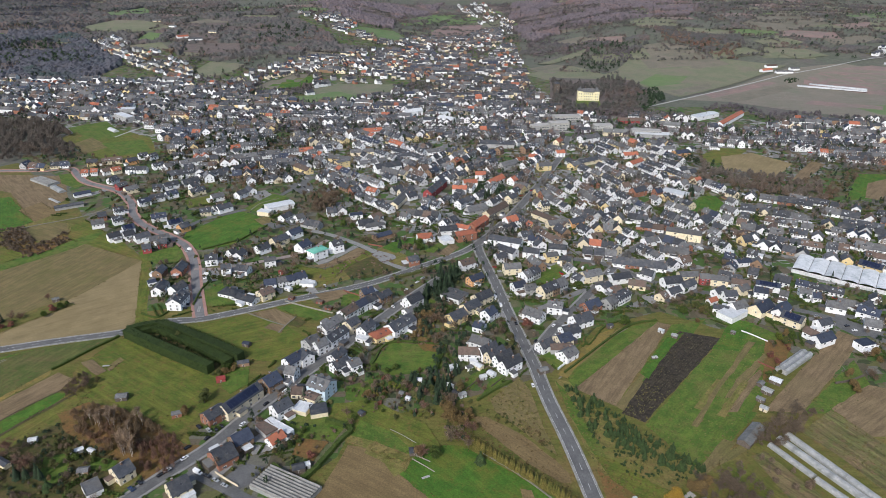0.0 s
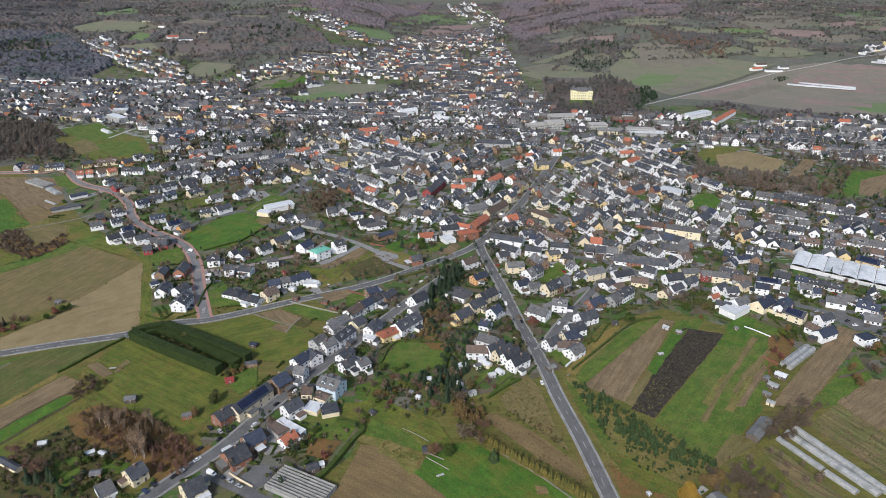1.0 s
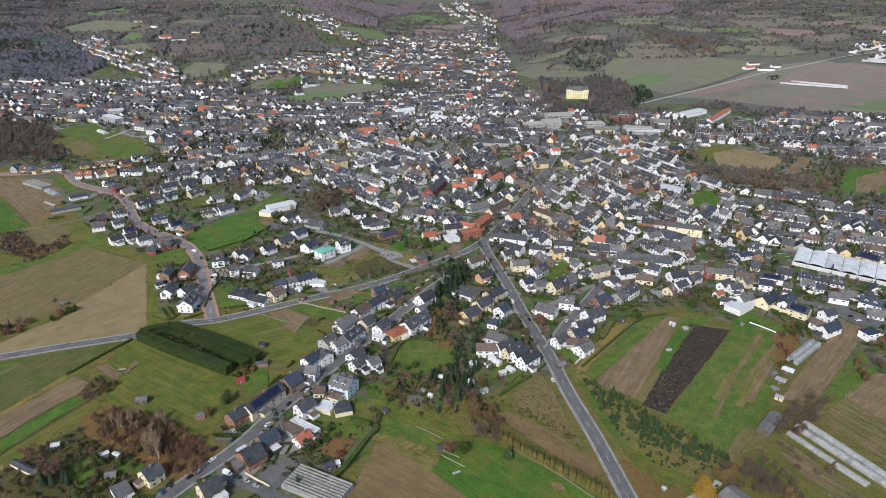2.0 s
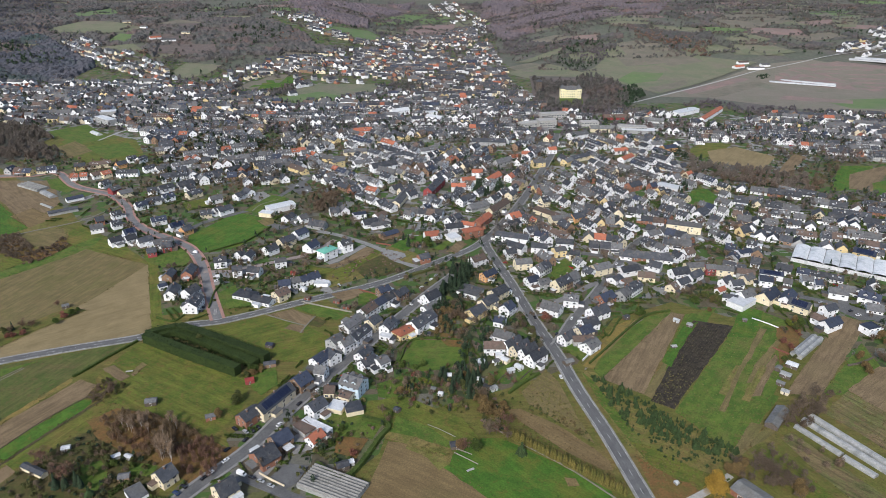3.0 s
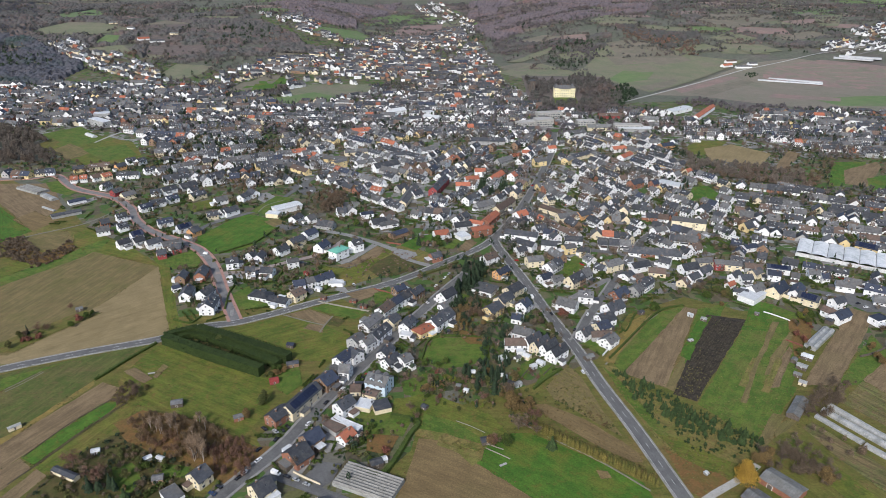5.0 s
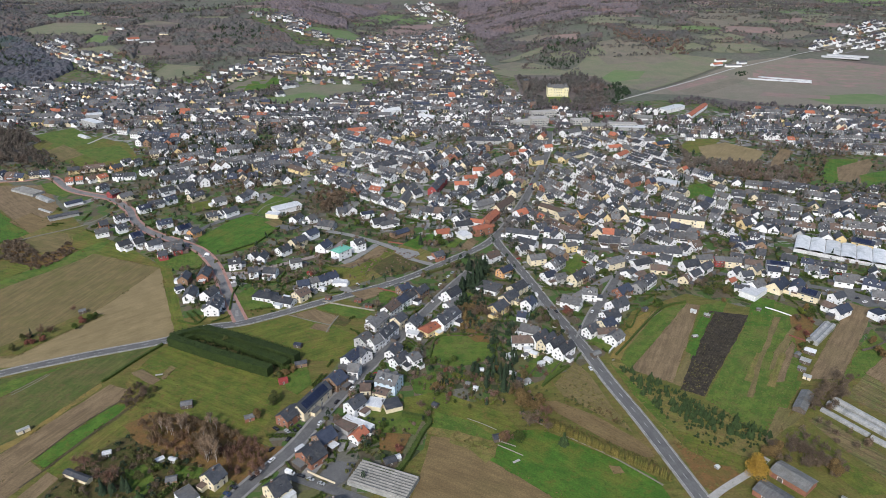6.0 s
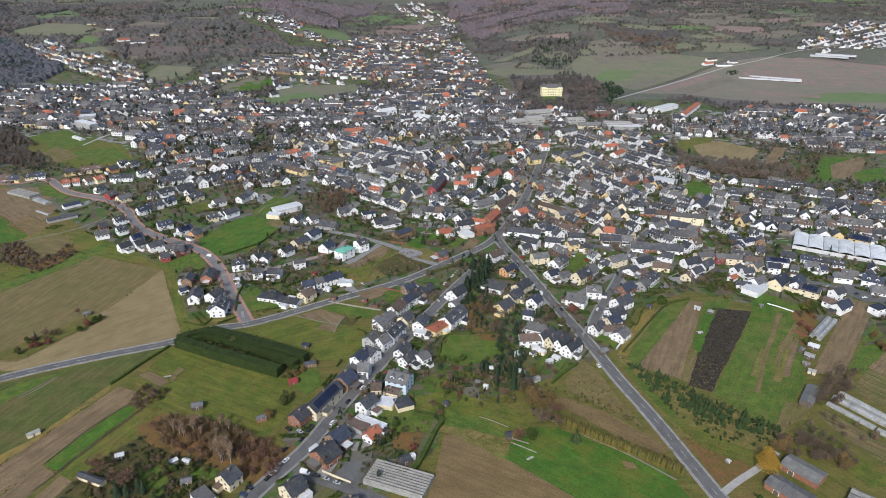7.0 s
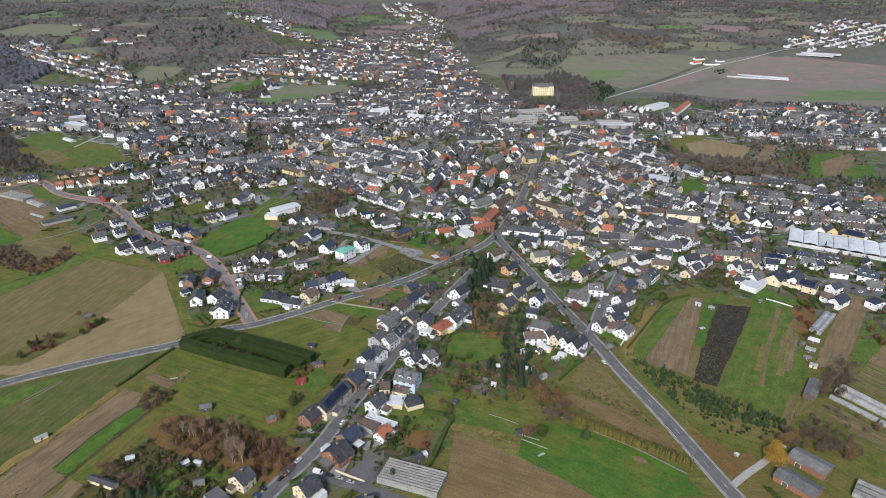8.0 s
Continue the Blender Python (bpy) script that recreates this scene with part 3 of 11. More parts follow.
field("meadow", "lawn", "strip of green grass", [(195.7, 290.2), (253.5, 342.7), (248.6, 317.0), (254.8, 310.7), (209.4, 290.5)], -42)
field("ploughed_field", "tilled", "reddish brown ploughed field", [(213.8, 294.6), (247.9, 317.1), (284.7, 303.1), (259.3, 272.3), (223.0, 271.8)], -33)
field("meadow", "rowed", "olive field with brown rows", [(188.0, 275.3), (213.1, 293.6), (223.0, 271.8), (237.5, 245.8), (212.7, 215.7), (199.5, 252.3)], 63)
field("meadow", "rough", "rough olive meadow with brown rows", [(121.6, 241.9), (137.9, 253.6), (173.9, 287.2), (170.6, 265.2), (188.6, 220.7), (194.3, 193.3), (178.2, 173.8), (92.5, 178.9)], 69)
field("field_rows", "rowed", "brown and olive rows beside the tunnels", [(154.0, 256.6), (162.0, 260.7), (181.4, 214.8), (172.0, 202.3), (166.4, 209.4), (158.7, 231.2)], 56)
field("field_path", "sand", "worn pale track at the end of the green field", [(124.8, 247.2), (134.2, 255.2), (154.0, 265.8), (153.6, 261.2), (138.4, 251.9), (126.8, 244.1)], -40)
field("garden_lawn", "meadow", "yellowish lawn of the building plot", [(-124.3, 476.2), (-107.5, 468.0), (-95.1, 464.8), (-86.3, 472.1), (-64.9, 501.2), (-59.7, 496.9), (-71.0, 477.8), (-79.8, 462.9), (-86.2, 440.9), (-100.0, 449.5), (-111.4, 461.3)], -30)
field("building_plot", "tilled", "dug brown earth beside the new houses", [(-107.0, 471.6), (-96.7, 466.7), (-86.4, 474.0), (-64.9, 502.0), (-73.2, 507.3), (-93.5, 476.2), (-101.7, 473.0)], -30)
field("building_plot", "tilled", "dug patch in the yellowish lawn", [(-79.6, 479.8), (-72.7, 484.2), (-66.5, 498.1), (-71.3, 495.6), (-80.6, 484.7)], -30)
field("garden_bed", "rust", "reddish garden ground with bare shrubs", [(-16.8, 357.0), (-9.5, 363.5), (-0.6, 357.4), (-4.3, 348.2), (-13.1, 350.0)], 20)
field("garden_lawn", "lawn", "long garden lawn among shrubs", [(-56.4, 311.6), (-41.4, 319.7), (-39.7, 304.1), (-47.0, 296.7), (-54.9, 299.8)], 20)
field("garden_lawn", "lawn", "garden lawn behind houses", [(-74.7, 280.3), (-66.4, 287.4), (-51.8, 276.1), (-56.7, 264.3), (-66.0, 269.3)], 20)
field("waste_bed", "allotment", "dark reeds on the waste ground", [(368.3, 755.0), (395.2, 779.2), (399.2, 758.5), (371.5, 726.1), (358.7, 731.4)], 10)
field("waste_bed", "meadow", "greenish edge of the waste ground", [(322.0, 798.8), (355.0, 831.0), (390.6, 823.5), (352.9, 776.1), (309.8, 753.0)], 10)
field("ploughed_field", "loam", "dark brown ploughed plot near the nursery", [(-409.6, 589.0), (-400.8, 610.6), (-365.8, 583.7), (-377.5, 559.9)], 30)
field("meadow", "bright", "green plot beside the nursery", [(-433.7, 613.9), (-409.6, 589.0), (-378.5, 559.9), (-380.9, 554.9), (-394.2, 538.0)], 60)
field("meadow", "lawn", "grassy plot of the nursery", [(-430.3, 699.4), (-412.1, 706.2), (-379.1, 672.4), (-388.8, 655.3), (-410.5, 668.7)], 30)
field("fallow_strip", "sand", "dry tan ground with scrub", [(-383.3, 535.0), (-369.1, 554.2), (-347.7, 558.2), (-332.3, 535.8), (-333.9, 520.3), (-363.1, 512.8)], 30)
field("scrub_patch", "rust", "dark brown ground under brush", [(-392.0, 548.6), (-344.2, 509.4), (-335.1, 534.8), (-323.0, 518.2), (-329.4, 497.8), (-341.0, 488.6), (-359.9, 496.6), (-377.0, 512.8)], 30)
field("grass_patch", "scrub", "pale dry grass among young conifers", [(86.8, 265.4), (94.0, 260.5), (99.9, 253.0), (95.7, 251.6), (87.8, 256.4), (83.1, 262.0)], 30)
field("grass_patch", "scrub", "pale dry grass among young conifers", [(96.1, 256.8), (103.9, 255.4), (109.4, 246.5), (102.9, 245.2), (97.8, 249.8)], 30)
field("grass_patch", "scrub", "pale dry grass beside the road", [(77.3, 291.5), (82.9, 279.9), (88.3, 265.3), (83.9, 264.3), (78.1, 275.4), (73.8, 288.6)], 30)
field("grass_patch", "lawn", "green grass strip beside the road", [(65.1, 318.9), (69.8, 309.3), (74.1, 291.7), (79.0, 269.2), (81.7, 245.0), (78.9, 245.1), (72.5, 268.2), (67.7, 292.1)], 50)
field("grass_patch", "meadow", "greenish rough grass beside the road", [(74.6, 257.3), (85.0, 253.1), (98.9, 237.8), (110.0, 231.2), (101.0, 224.3), (89.5, 229.5), (79.8, 240.2)], 30)
field("bare_patch", "loam", "bare pale patch in the green meadow", [(35.9, 233.7), (41.1, 232.6), (42.0, 228.1), (36.4, 227.8)], 30)
field("dry_edge", "scrub", "dry weedy edge between field and meadow", [(-36.8, 265.2), (-27.8, 261.2), (-15.6, 253.3), (-18.0, 245.3), (-23.5, 240.6), (-28.8, 249.6), (-39.6, 256.9)], 30)
field("grass_strip", "lawn", "green grass between a road and a wheel track", [(-299.2, 320.3), (-284.5, 333.6), (-263.4, 343.4), (-252.8, 349.4), (-267.6, 338.3), (-275.6, 328.6), (-291.4, 306.5)], -60)
field("field_edge", "lawn", "bright green edge of the long field", [(109.1, 278.3), (120.5, 267.9), (126.1, 251.4), (131.8, 255.4), (130.4, 260.8), (123.6, 271.1), (114.0, 281.5)], -50)
field("field_edge", "lawn", "bright green edge of the long field", [(131.8, 255.4), (161.1, 280.0), (171.4, 290.8), (167.4, 292.2), (141.9, 268.5), (130.4, 260.8)], -50)
field("field_scar", "tilled", "bare brown scar in the long field", [(153.9, 290.9), (177.3, 319.1), (190.9, 332.2), (190.2, 327.1), (160.9, 291.5)], -50)
field("field_path", "meadow", "mown grass lane beside the barns", [(127.7, 242.0), (147.0, 253.5), (149.9, 240.6), (158.2, 213.4), (161.8, 202.9), (146.4, 203.9), (141.3, 221.7), (136.9, 233.4)], 60)
field("meadow", "meadow", "green meadow among the houses", [(-511.7, 839.6), (-485.6, 926.4), (-394.0, 862.4), (-348.5, 770.5), (-416.5, 761.9), (-471.4, 812.0)], 36)
field("meadow", "lawn", "green meadow among the houses", [(-532.2, 912.4), (-496.8, 953.2), (-436.3, 878.5), (-466.9, 832.5)], 51)
field("meadow", "bright", "green lawn among houses", [(261.5, 640.0), (280.6, 648.5), (282.7, 612.5), (262.1, 580.7), (234.6, 589.9)], -63)
field("meadow", "stubble", "dry straw-coloured waste ground", [(343.5, 791.1), (389.1, 808.2), (417.7, 762.1), (375.6, 709.6), (323.5, 730.0)], -51)
field("meadow", "bright", "bright green plot", [(473.9, 723.5), (515.1, 721.7), (453.2, 640.6), (410.4, 633.2)], -54)
field("field_strip", "tilled", "brown garden field", [(466.5, 690.4), (528.9, 721.1), (518.8, 698.9), (453.2, 631.3), (434.6, 641.5)], -45)
field("meadow", "bright", "bright green plot", [(472.3, 659.1), (525.0, 677.2), (477.0, 612.1), (450.1, 622.3)], -54)
field("field_strip", "tilled", "brown field between hedges", [(390.0, 704.6), (446.2, 773.7), (457.0, 760.5), (390.6, 687.3)], -48)
field("meadow", "bright", "green field in the village", [(-333.6, 1187.1), (-314.5, 1297.6), (-264.3, 1320.5), (-246.5, 1270.7), (-289.0, 1185.8)], -81)
field("meadow", "hill_hazy_tan", "tan field in the village", [(-351.0, 1212.0), (-333.1, 1283.4), (-310.3, 1285.9), (-306.9, 1202.0)], 87)
field("meadow", "hill_hazy_olive", "olive meadow near the woods", [(-254.0, 1183.0), (-203.2, 1261.8), (-97.2, 1260.2), (-113.4, 1154.8), (-187.5, 1118.7)], -81)
field("field_strip", "hill_hazy_tan", "olive field under the hill", [(177.0, 1440.2), (234.0, 1483.0), (272.6, 1454.4), (213.9, 1370.3)], -54)
field("meadow", "hill_hazy_olive", "olive field under the hill", [(161.6, 1375.2), (270.0, 1472.9), (328.9, 1356.0), (282.0, 1259.9), (212.2, 1298.2)], -42)
field("field_plain", "hill_hazy_plain", "wide olive brown field beyond the village", [(403.8, 1136.8), (704.1, 1389.3), (835.8, 1424.5), (1069.2, 1257.9), (800.4, 929.2), (595.0, 1036.4), (481.0, 1125.7)], 15)
field("field_plain", "hill_hazy_brown", "reddish brown ploughed field beyond the village", [(704.9, 1313.0), (787.0, 1381.1), (889.9, 1407.5), (1094.8, 1290.4), (965.4, 1129.6), (768.6, 1188.2), (683.0, 1270.5)], 30)
field("field_plain", "hill_hazy_olive", "wide green slope below the woods", [(328.9, 1356.0), (471.9, 1600.3), (556.2, 1490.6), (714.5, 1410.9), (413.0, 1162.0), (377.4, 1245.8)], -39)
field("field_strip", "hill_hazy_green", "green strip of winter crop on the plain", [(674.9, 1098.3), (814.1, 1115.0), (918.8, 1072.8), (873.6, 1018.2), (689.7, 1033.2)], 6)
field("field_strip", "hill_hazy_tan", "dry tan strip below the conifers", [(409.2, 1213.4), (503.7, 1279.5), (503.0, 1249.5), (419.2, 1178.8)], -36)
field("hill_meadow", "hill_hazy_olive", "olive meadow on the wooded hill", [(-876.6, 1677.3), (-838.4, 1757.2), (-764.7, 1757.7), (-672.7, 1703.2), (-691.4, 1661.3), (-784.6, 1622.2), (-831.3, 1609.2)], -20)
field("hill_meadow", "hill_hazy_green", "green meadow high on the hill", [(-966.2, 1937.4), (-953.9, 2203.6), (-855.8, 2034.4), (-799.4, 1850.4), (-866.1, 1807.7)], -10)
field("hill_meadow", "hill_hazy_green", "bright green paddock on the hill", [(-708.6, 1570.9), (-707.8, 1638.6), (-672.6, 1631.7), (-668.2, 1559.8)], -30)
field("hill_meadow", "hill_hazy_olive", "green paddock below the farm", [(-719.6, 1516.7), (-647.7, 1556.5), (-596.9, 1488.0), (-668.4, 1488.9)], 0)
field("hill_meadow", "hill_hazy_olive", "olive meadow between woods and houses", [(-502.7, 1340.4), (-493.0, 1416.0), (-417.1, 1401.8), (-425.4, 1342.2), (-460.0, 1294.5)], 15)
field("hill_meadow", "hill_hazy_tan", "straw-coloured meadow among woods", [(-661.4, 1743.0), (-623.4, 1808.9), (-552.6, 1779.3), (-555.8, 1712.1), (-618.4, 1698.1)], 10)
field("hill_meadow", "hill_hazy_tan", "bare brown plot above the village", [(-327.9, 1264.4), (-306.3, 1334.8), (-271.6, 1337.4), (-277.7, 1269.7)], 20)
field("hill_meadow", "hill_hazy_green", "green strip along the village edge", [(-287.5, 1124.7), (-246.5, 1151.8), (-192.6, 1190.3), (-147.6, 1148.0), (-156.2, 1110.2), (-229.5, 1099.5)], 5)
field("hill_meadow", "hill_hazy_olive", "olive meadow near the woods", [(-153.0, 1168.1), (-140.0, 1247.9), (-89.3, 1240.9), (-99.2, 1156.0)], 5)
field("hill_meadow", "hill_hazy_green", "green slope above a row of houses", [(-257.2, 1789.1), (-241.3, 1867.8), (-141.0, 1910.5), (-102.1, 1826.6), (-134.6, 1746.3), (-194.7, 1796.8)], -15)
field("hill_meadow", "hill_hazy_green", "green meadow high on the hill", [(-153.4, 2134.4), (-119.7, 2297.9), (-44.4, 2465.2), (41.2, 2498.0), (-3.0, 2349.8), (-122.1, 2061.5)], -5)
field("hill_meadow", "hill_hazy_brown", "pinkish ploughed strips on the hill", [(-43.7, 2014.6), (-6.1, 2218.1), (125.1, 2310.5), (119.2, 2184.9), (60.9, 1930.8), (-24.6, 1875.5)], 10)
field("hill_meadow", "hill_hazy_olive", "olive meadow above the valley houses", [(123.2, 2336.4), (188.7, 2414.8), (190.5, 2277.4), (112.6, 2145.2)], 0)
field("hill_meadow", "hill_hazy_green", "green field among trees", [(1.5, 2377.7), (92.8, 2473.2), (134.5, 2434.0), (88.1, 2327.6), (10.0, 2271.1)], 0)
field("hill_meadow", "hill_hazy_tan", "dry terrace on the slope", [(272.6, 1728.4), (343.9, 1749.9), (381.3, 1696.9), (316.3, 1658.6)], 10)
field("hill_meadow", "hill_hazy_olive", "olive allotment slope", [(202.7, 1492.9), (282.1, 1570.8), (338.6, 1614.1), (312.6, 1556.8), (233.3, 1485.5)], 20)
field("hill_meadow", "hill_hazy_olive", "green field beside the cemetery", [(310.5, 1348.9), (383.2, 1431.8), (440.3, 1399.7), (393.0, 1332.9), (335.3, 1318.5)], 10)
field("hill_meadow", "hill_hazy_green", "grey-green field above the manor", [(374.7, 1288.2), (427.1, 1358.3), (484.0, 1336.8), (448.5, 1277.3), (387.4, 1250.2)], 10)
field("hill_meadow", "hill_hazy_tan", "wide tan slope below the woods", [(459.3, 1589.9), (508.0, 1605.9), (554.5, 1579.7), (573.7, 1502.1), (607.3, 1408.6), (524.5, 1387.7), (453.6, 1473.8)], -15)
field("hill_meadow", "hill_hazy_olive", "green meadow high on the slope", [(484.0, 1833.0), (560.0, 1919.9), (619.4, 1846.1), (565.1, 1748.3), (496.8, 1759.8)], 0)
field("hill_meadow", "hill_hazy_tan", "wide dry meadow on the hill", [(773.5, 1811.7), (987.2, 2051.7), (1039.2, 1910.4), (1005.5, 1812.5), (842.8, 1712.9), (774.6, 1728.6)], -15)
field("hill_meadow", "hill_hazy_olive", "olive terrace on the hill", [(723.7, 1612.6), (803.7, 1668.2), (839.8, 1594.5), (747.4, 1547.6)], -20)
field("hill_meadow", "hill_hazy_olive", "olive terrace on the hill", [(742.7, 1508.7), (813.7, 1542.9), (839.4, 1482.9), (759.5, 1461.1)], -20)
field("hill_meadow", "hill_hazy_olive", "olive meadow near far houses", [(1133.5, 1854.7), (1280.7, 1942.1), (1114.7, 1710.7), (1062.3, 1709.8)], 0)
field("hill_meadow", "hill_hazy_tan", "sandy plot on the hill", [(1097.2, 1882.7), (1216.6, 2012.9), (1176.9, 1914.4), (1090.0, 1814.6)], 0)
# dark soil stands in for the shade between the two tall hedges
field("hedge_court", "allotment", "strip between two tall hedges, darkened for their shade", [(-201.1, 367.9), (-186.5, 371.8), (-126.0, 335.1), (-136.8, 326.3)], 33)
field("field_strip", "hill_hazy_tan", "pale dry strip on the plain", [(480.7, 1161.3), (646.3, 1270.9), (652.4, 1242.3), (501.0, 1124.7)], -33)
field("field_strip", "hill_hazy_brown", "bare brown strip on the plain", [(465.2, 1188.2), (623.1, 1294.7), (638.0, 1282.0), (467.6, 1155.0)], -36)
field("field_strip", "hill_hazy_brown", "bare brown strip on the plain", [(633.0, 1140.3), (730.8, 1096.3), (713.2, 1069.1), (606.7, 1111.2)], 21)
field("field_strip", "hill_hazy_olive", "olive strip on the slope", [(492.3, 1382.0), (608.1, 1426.3), (642.5, 1362.7), (547.9, 1309.3)], -21)
field("field_strip", "hill_hazy_tan", "dry strip on the slope", [(427.5, 1492.0), (517.0, 1490.0), (516.8, 1416.5), (426.4, 1403.8)], -9)
field("meadow", "sand", "dry brown patch in a meadow", [(-482.0, 827.9), (-471.9, 859.9), (-426.6, 815.2), (-443.1, 781.5)], 45)
field("meadow", "lawn", "pale green part of a meadow", [(-445.8, 831.6), (-400.9, 851.4), (-368.9, 802.7), (-395.9, 774.8)], 48)
field("meadow", "rough", "rough brown edge of a meadow", [(-513.0, 845.1), (-507.1, 890.2), (-487.5, 866.2), (-484.8, 817.6)], 87)
field("yard", "asphalt", "grey asphalt yard beside a brick house", [(-104.1, 239.4), (-97.6, 249.1), (-86.6, 246.7), (-90.8, 235.0), (-96.0, 231.2)], -69)
field("yard", "paving", "paved yard behind white houses", [(-100.4, 263.8), (-90.6, 278.4), (-82.4, 270.6), (-86.5, 258.0), (-94.9, 254.8)], -57)
field("yard", "paving", "paved car park among houses", [(144.5, 424.2), (165.1, 437.4), (162.2, 414.2), (143.8, 410.8)], -33)
field("yard", "asphalt", "asphalt car park beside the hall", [(-167.5, 668.8), (-152.5, 691.1), (-132.7, 649.1), (-149.1, 641.1)], 66)
field("yard", "asphalt", "asphalt yard behind terraces", [(275.5, 403.9), (302.3, 393.8), (298.3, 369.6), (270.7, 371.0), (264.4, 383.3)], 21)
field("garden_lawn", "lawn", "mown garden behind the street", [(-86.0, 288.9), (-59.8, 287.0), (-53.9, 277.6), (-73.9, 252.5), (-76.0, 269.9), (-83.2, 277.5)], -51)
field("garden_lawn", "lawn", "small garden lawn", [(-132.0, 326.9), (-117.4, 331.2), (-113.1, 313.6), (-120.5, 303.7), (-127.2, 309.7)], 75)
field("wood_floor", "litter", "brown leaf litter under the woods", [(-1054.0, 1297.3), (-1189.3, 1499.5), (-922.0, 1556.8), (-781.4, 1480.0), (-661.4, 1299.0), (-709.7, 1248.5)], 9)
field("wood_floor", "litter", "brown leaf litter under the woods", [(-1265.3, 1613.4), (-1666.2, 2186.1), (-1167.6, 2298.1), (-895.6, 1744.9), (-862.5, 1583.9)], 54)
field("wood_floor", "litter", "brown leaf litter under the woods", [(-690.6, 1734.0), (-431.5, 1803.4), (-380.3, 1600.0), (-436.5, 1454.9), (-586.8, 1489.3)], -15)
field("wood_floor", "litter", "brown leaf litter under the woods", [(-450.6, 2258.6), (-12.0, 2727.7), (-74.1, 2245.3), (-265.8, 1860.0), (-334.0, 2048.0)], -48)
field("wood_floor", "litter", "brown leaf litter under the woods", [(142.4, 2722.8), (635.0, 2332.5), (485.4, 1858.1), (348.8, 1870.1), (234.6, 1942.7), (242.2, 2428.1)], 39)
field("wood_floor", "litter", "brown leaf litter under the park trees", [(208.6, 1340.7), (363.4, 1311.4), (361.9, 1164.5), (307.2, 1025.1), (265.0, 1006.2), (179.9, 1029.6), (183.4, 1145.0)], -84)
field("manor_lawn", "lawn", "green lawn in front of the manor", [(226.4, 1134.7), (266.1, 1133.1), (255.8, 1074.7), (213.3, 1076.4)], -78)
field("field_island", "rough", "overgrown green strip with trees in a field", [(-318.9, 359.2), (-302.3, 379.6), (-273.0, 410.9), (-260.8, 405.5), (-276.5, 385.3), (-295.2, 359.2)], -48)
field("garden_bed", "rust", "vegetable beds behind the houses", [(-17.6, 367.8), (0.9, 356.4), (-2.3, 347.2), (-17.2, 358.7)], 33)
field("garden_lawn", "lawn", "narrow garden lawn behind terraced houses", [(16.9, 324.9), (26.7, 331.6), (17.0, 311.1), (6.5, 302.9)], -66)
field("garden_lawn", "lawn", "narrow garden lawn behind terraced houses", [(28.1, 320.2), (37.8, 325.6), (31.4, 311.4), (19.6, 301.1)], -66)
field("garden_lawn", "lawn", "garden lawn among houses", [(70.8, 462.4), (90.6, 477.5), (95.8, 461.1), (76.3, 437.2)], -51)
field("garden_lawn", "lawn", "garden lawn with a path", [(65.6, 359.8), (76.6, 345.6), (68.6, 330.0), (59.5, 343.2)], 51)
field("garden_lawn", "lawn", "garden lawn beside the yellow houses", [(-11.8, 418.9), (-0.3, 409.7), (4.4, 397.0), (-9.8, 393.8)], 84)
field("garden_bed", "rust", "reddish garden ground with shrubs", [(-74.7, 267.8), (-58.6, 264.7), (-63.9, 250.5), (-75.3, 255.2)], 12)
field("garden_bed", "tilled", "bare vegetable garden", [(-94.3, 423.2), (-74.1, 431.0), (-69.6, 421.9), (-85.2, 409.9)], -21)
field("garden_lawn", "lawn", "small lawn behind the terrace", [(-73.7, 422.1), (-57.3, 428.4), (-61.2, 412.9), (-73.0, 405.2)], -21)
field("fallow_strip", "sand", "brown path along the green field", [(67.8, 326.9), (117.8, 379.2), (120.4, 377.5), (70.6, 322.0)], -48)
field("field_scar", "sand", "worn brown patch in the green field", [(171.9, 321.2), (201.0, 349.0), (201.3, 345.6), (163.6, 304.1), (158.3, 303.2)], -48)
field("field_scar", "scrub", "browned wheel tracks along the green field", [(148.2, 288.7), (176.1, 321.0), (178.3, 318.5), (151.7, 285.9)], -51)
field("field_scar", "scrub", "browned patch in the green field", [(137.8, 294.5), (160.8, 321.9), (162.9, 320.5), (141.3, 292.2)], -51)
field("field_scar", "sand", "worn pale track across the green field", [(124.0, 248.0), (144.5, 269.0), (150.0, 266.4), (132.8, 249.6)], -45)
field("garden_lawn", "meadow", "yellowish mown garden meadow", [(-60.6, 296.2), (-39.5, 299.2), (-9.4, 279.1), (-1.1, 261.7), (-21.7, 256.1), (-46.0, 272.1), (-61.7, 282.3)], 33)
field("garden_lawn", "lawn", "green garden strip with a hedge", [(-44.7, 282.4), (-27.6, 272.9), (-14.0, 257.8), (-19.8, 250.7), (-46.2, 270.3)], 36)
field("garden_lawn", "lawn", "green lawn beside the estate road", [(-254.4, 494.9), (-238.1, 497.4), (-228.2, 510.4), (-217.4, 496.3), (-211.4, 474.7), (-230.4, 472.6), (-247.2, 483.8)], 75)
field("garden_lawn", "lawn", "garden lawn of a bungalow", [(-176.3, 427.5), (-166.9, 440.4), (-158.2, 418.0), (-144.6, 408.9), (-163.0, 403.5), (-169.4, 406.2)], 69)
field("yard", "paving", "paved plot with parked vans", [(-190.5, 460.6), (-178.1, 462.9), (-170.0, 445.2), (-183.0, 438.5)], 72)
field("yard", "paving", "paved court of the hall", [(-203.8, 643.6), (-188.1, 651.6), (-166.6, 625.0), (-181.4, 614.3)], 54)
field("garden_lawn", "meadow", "yellowish lawn between new houses", [(-261.7, 618.1), (-241.0, 633.4), (-228.5, 616.5), (-247.7, 597.2)], -45)
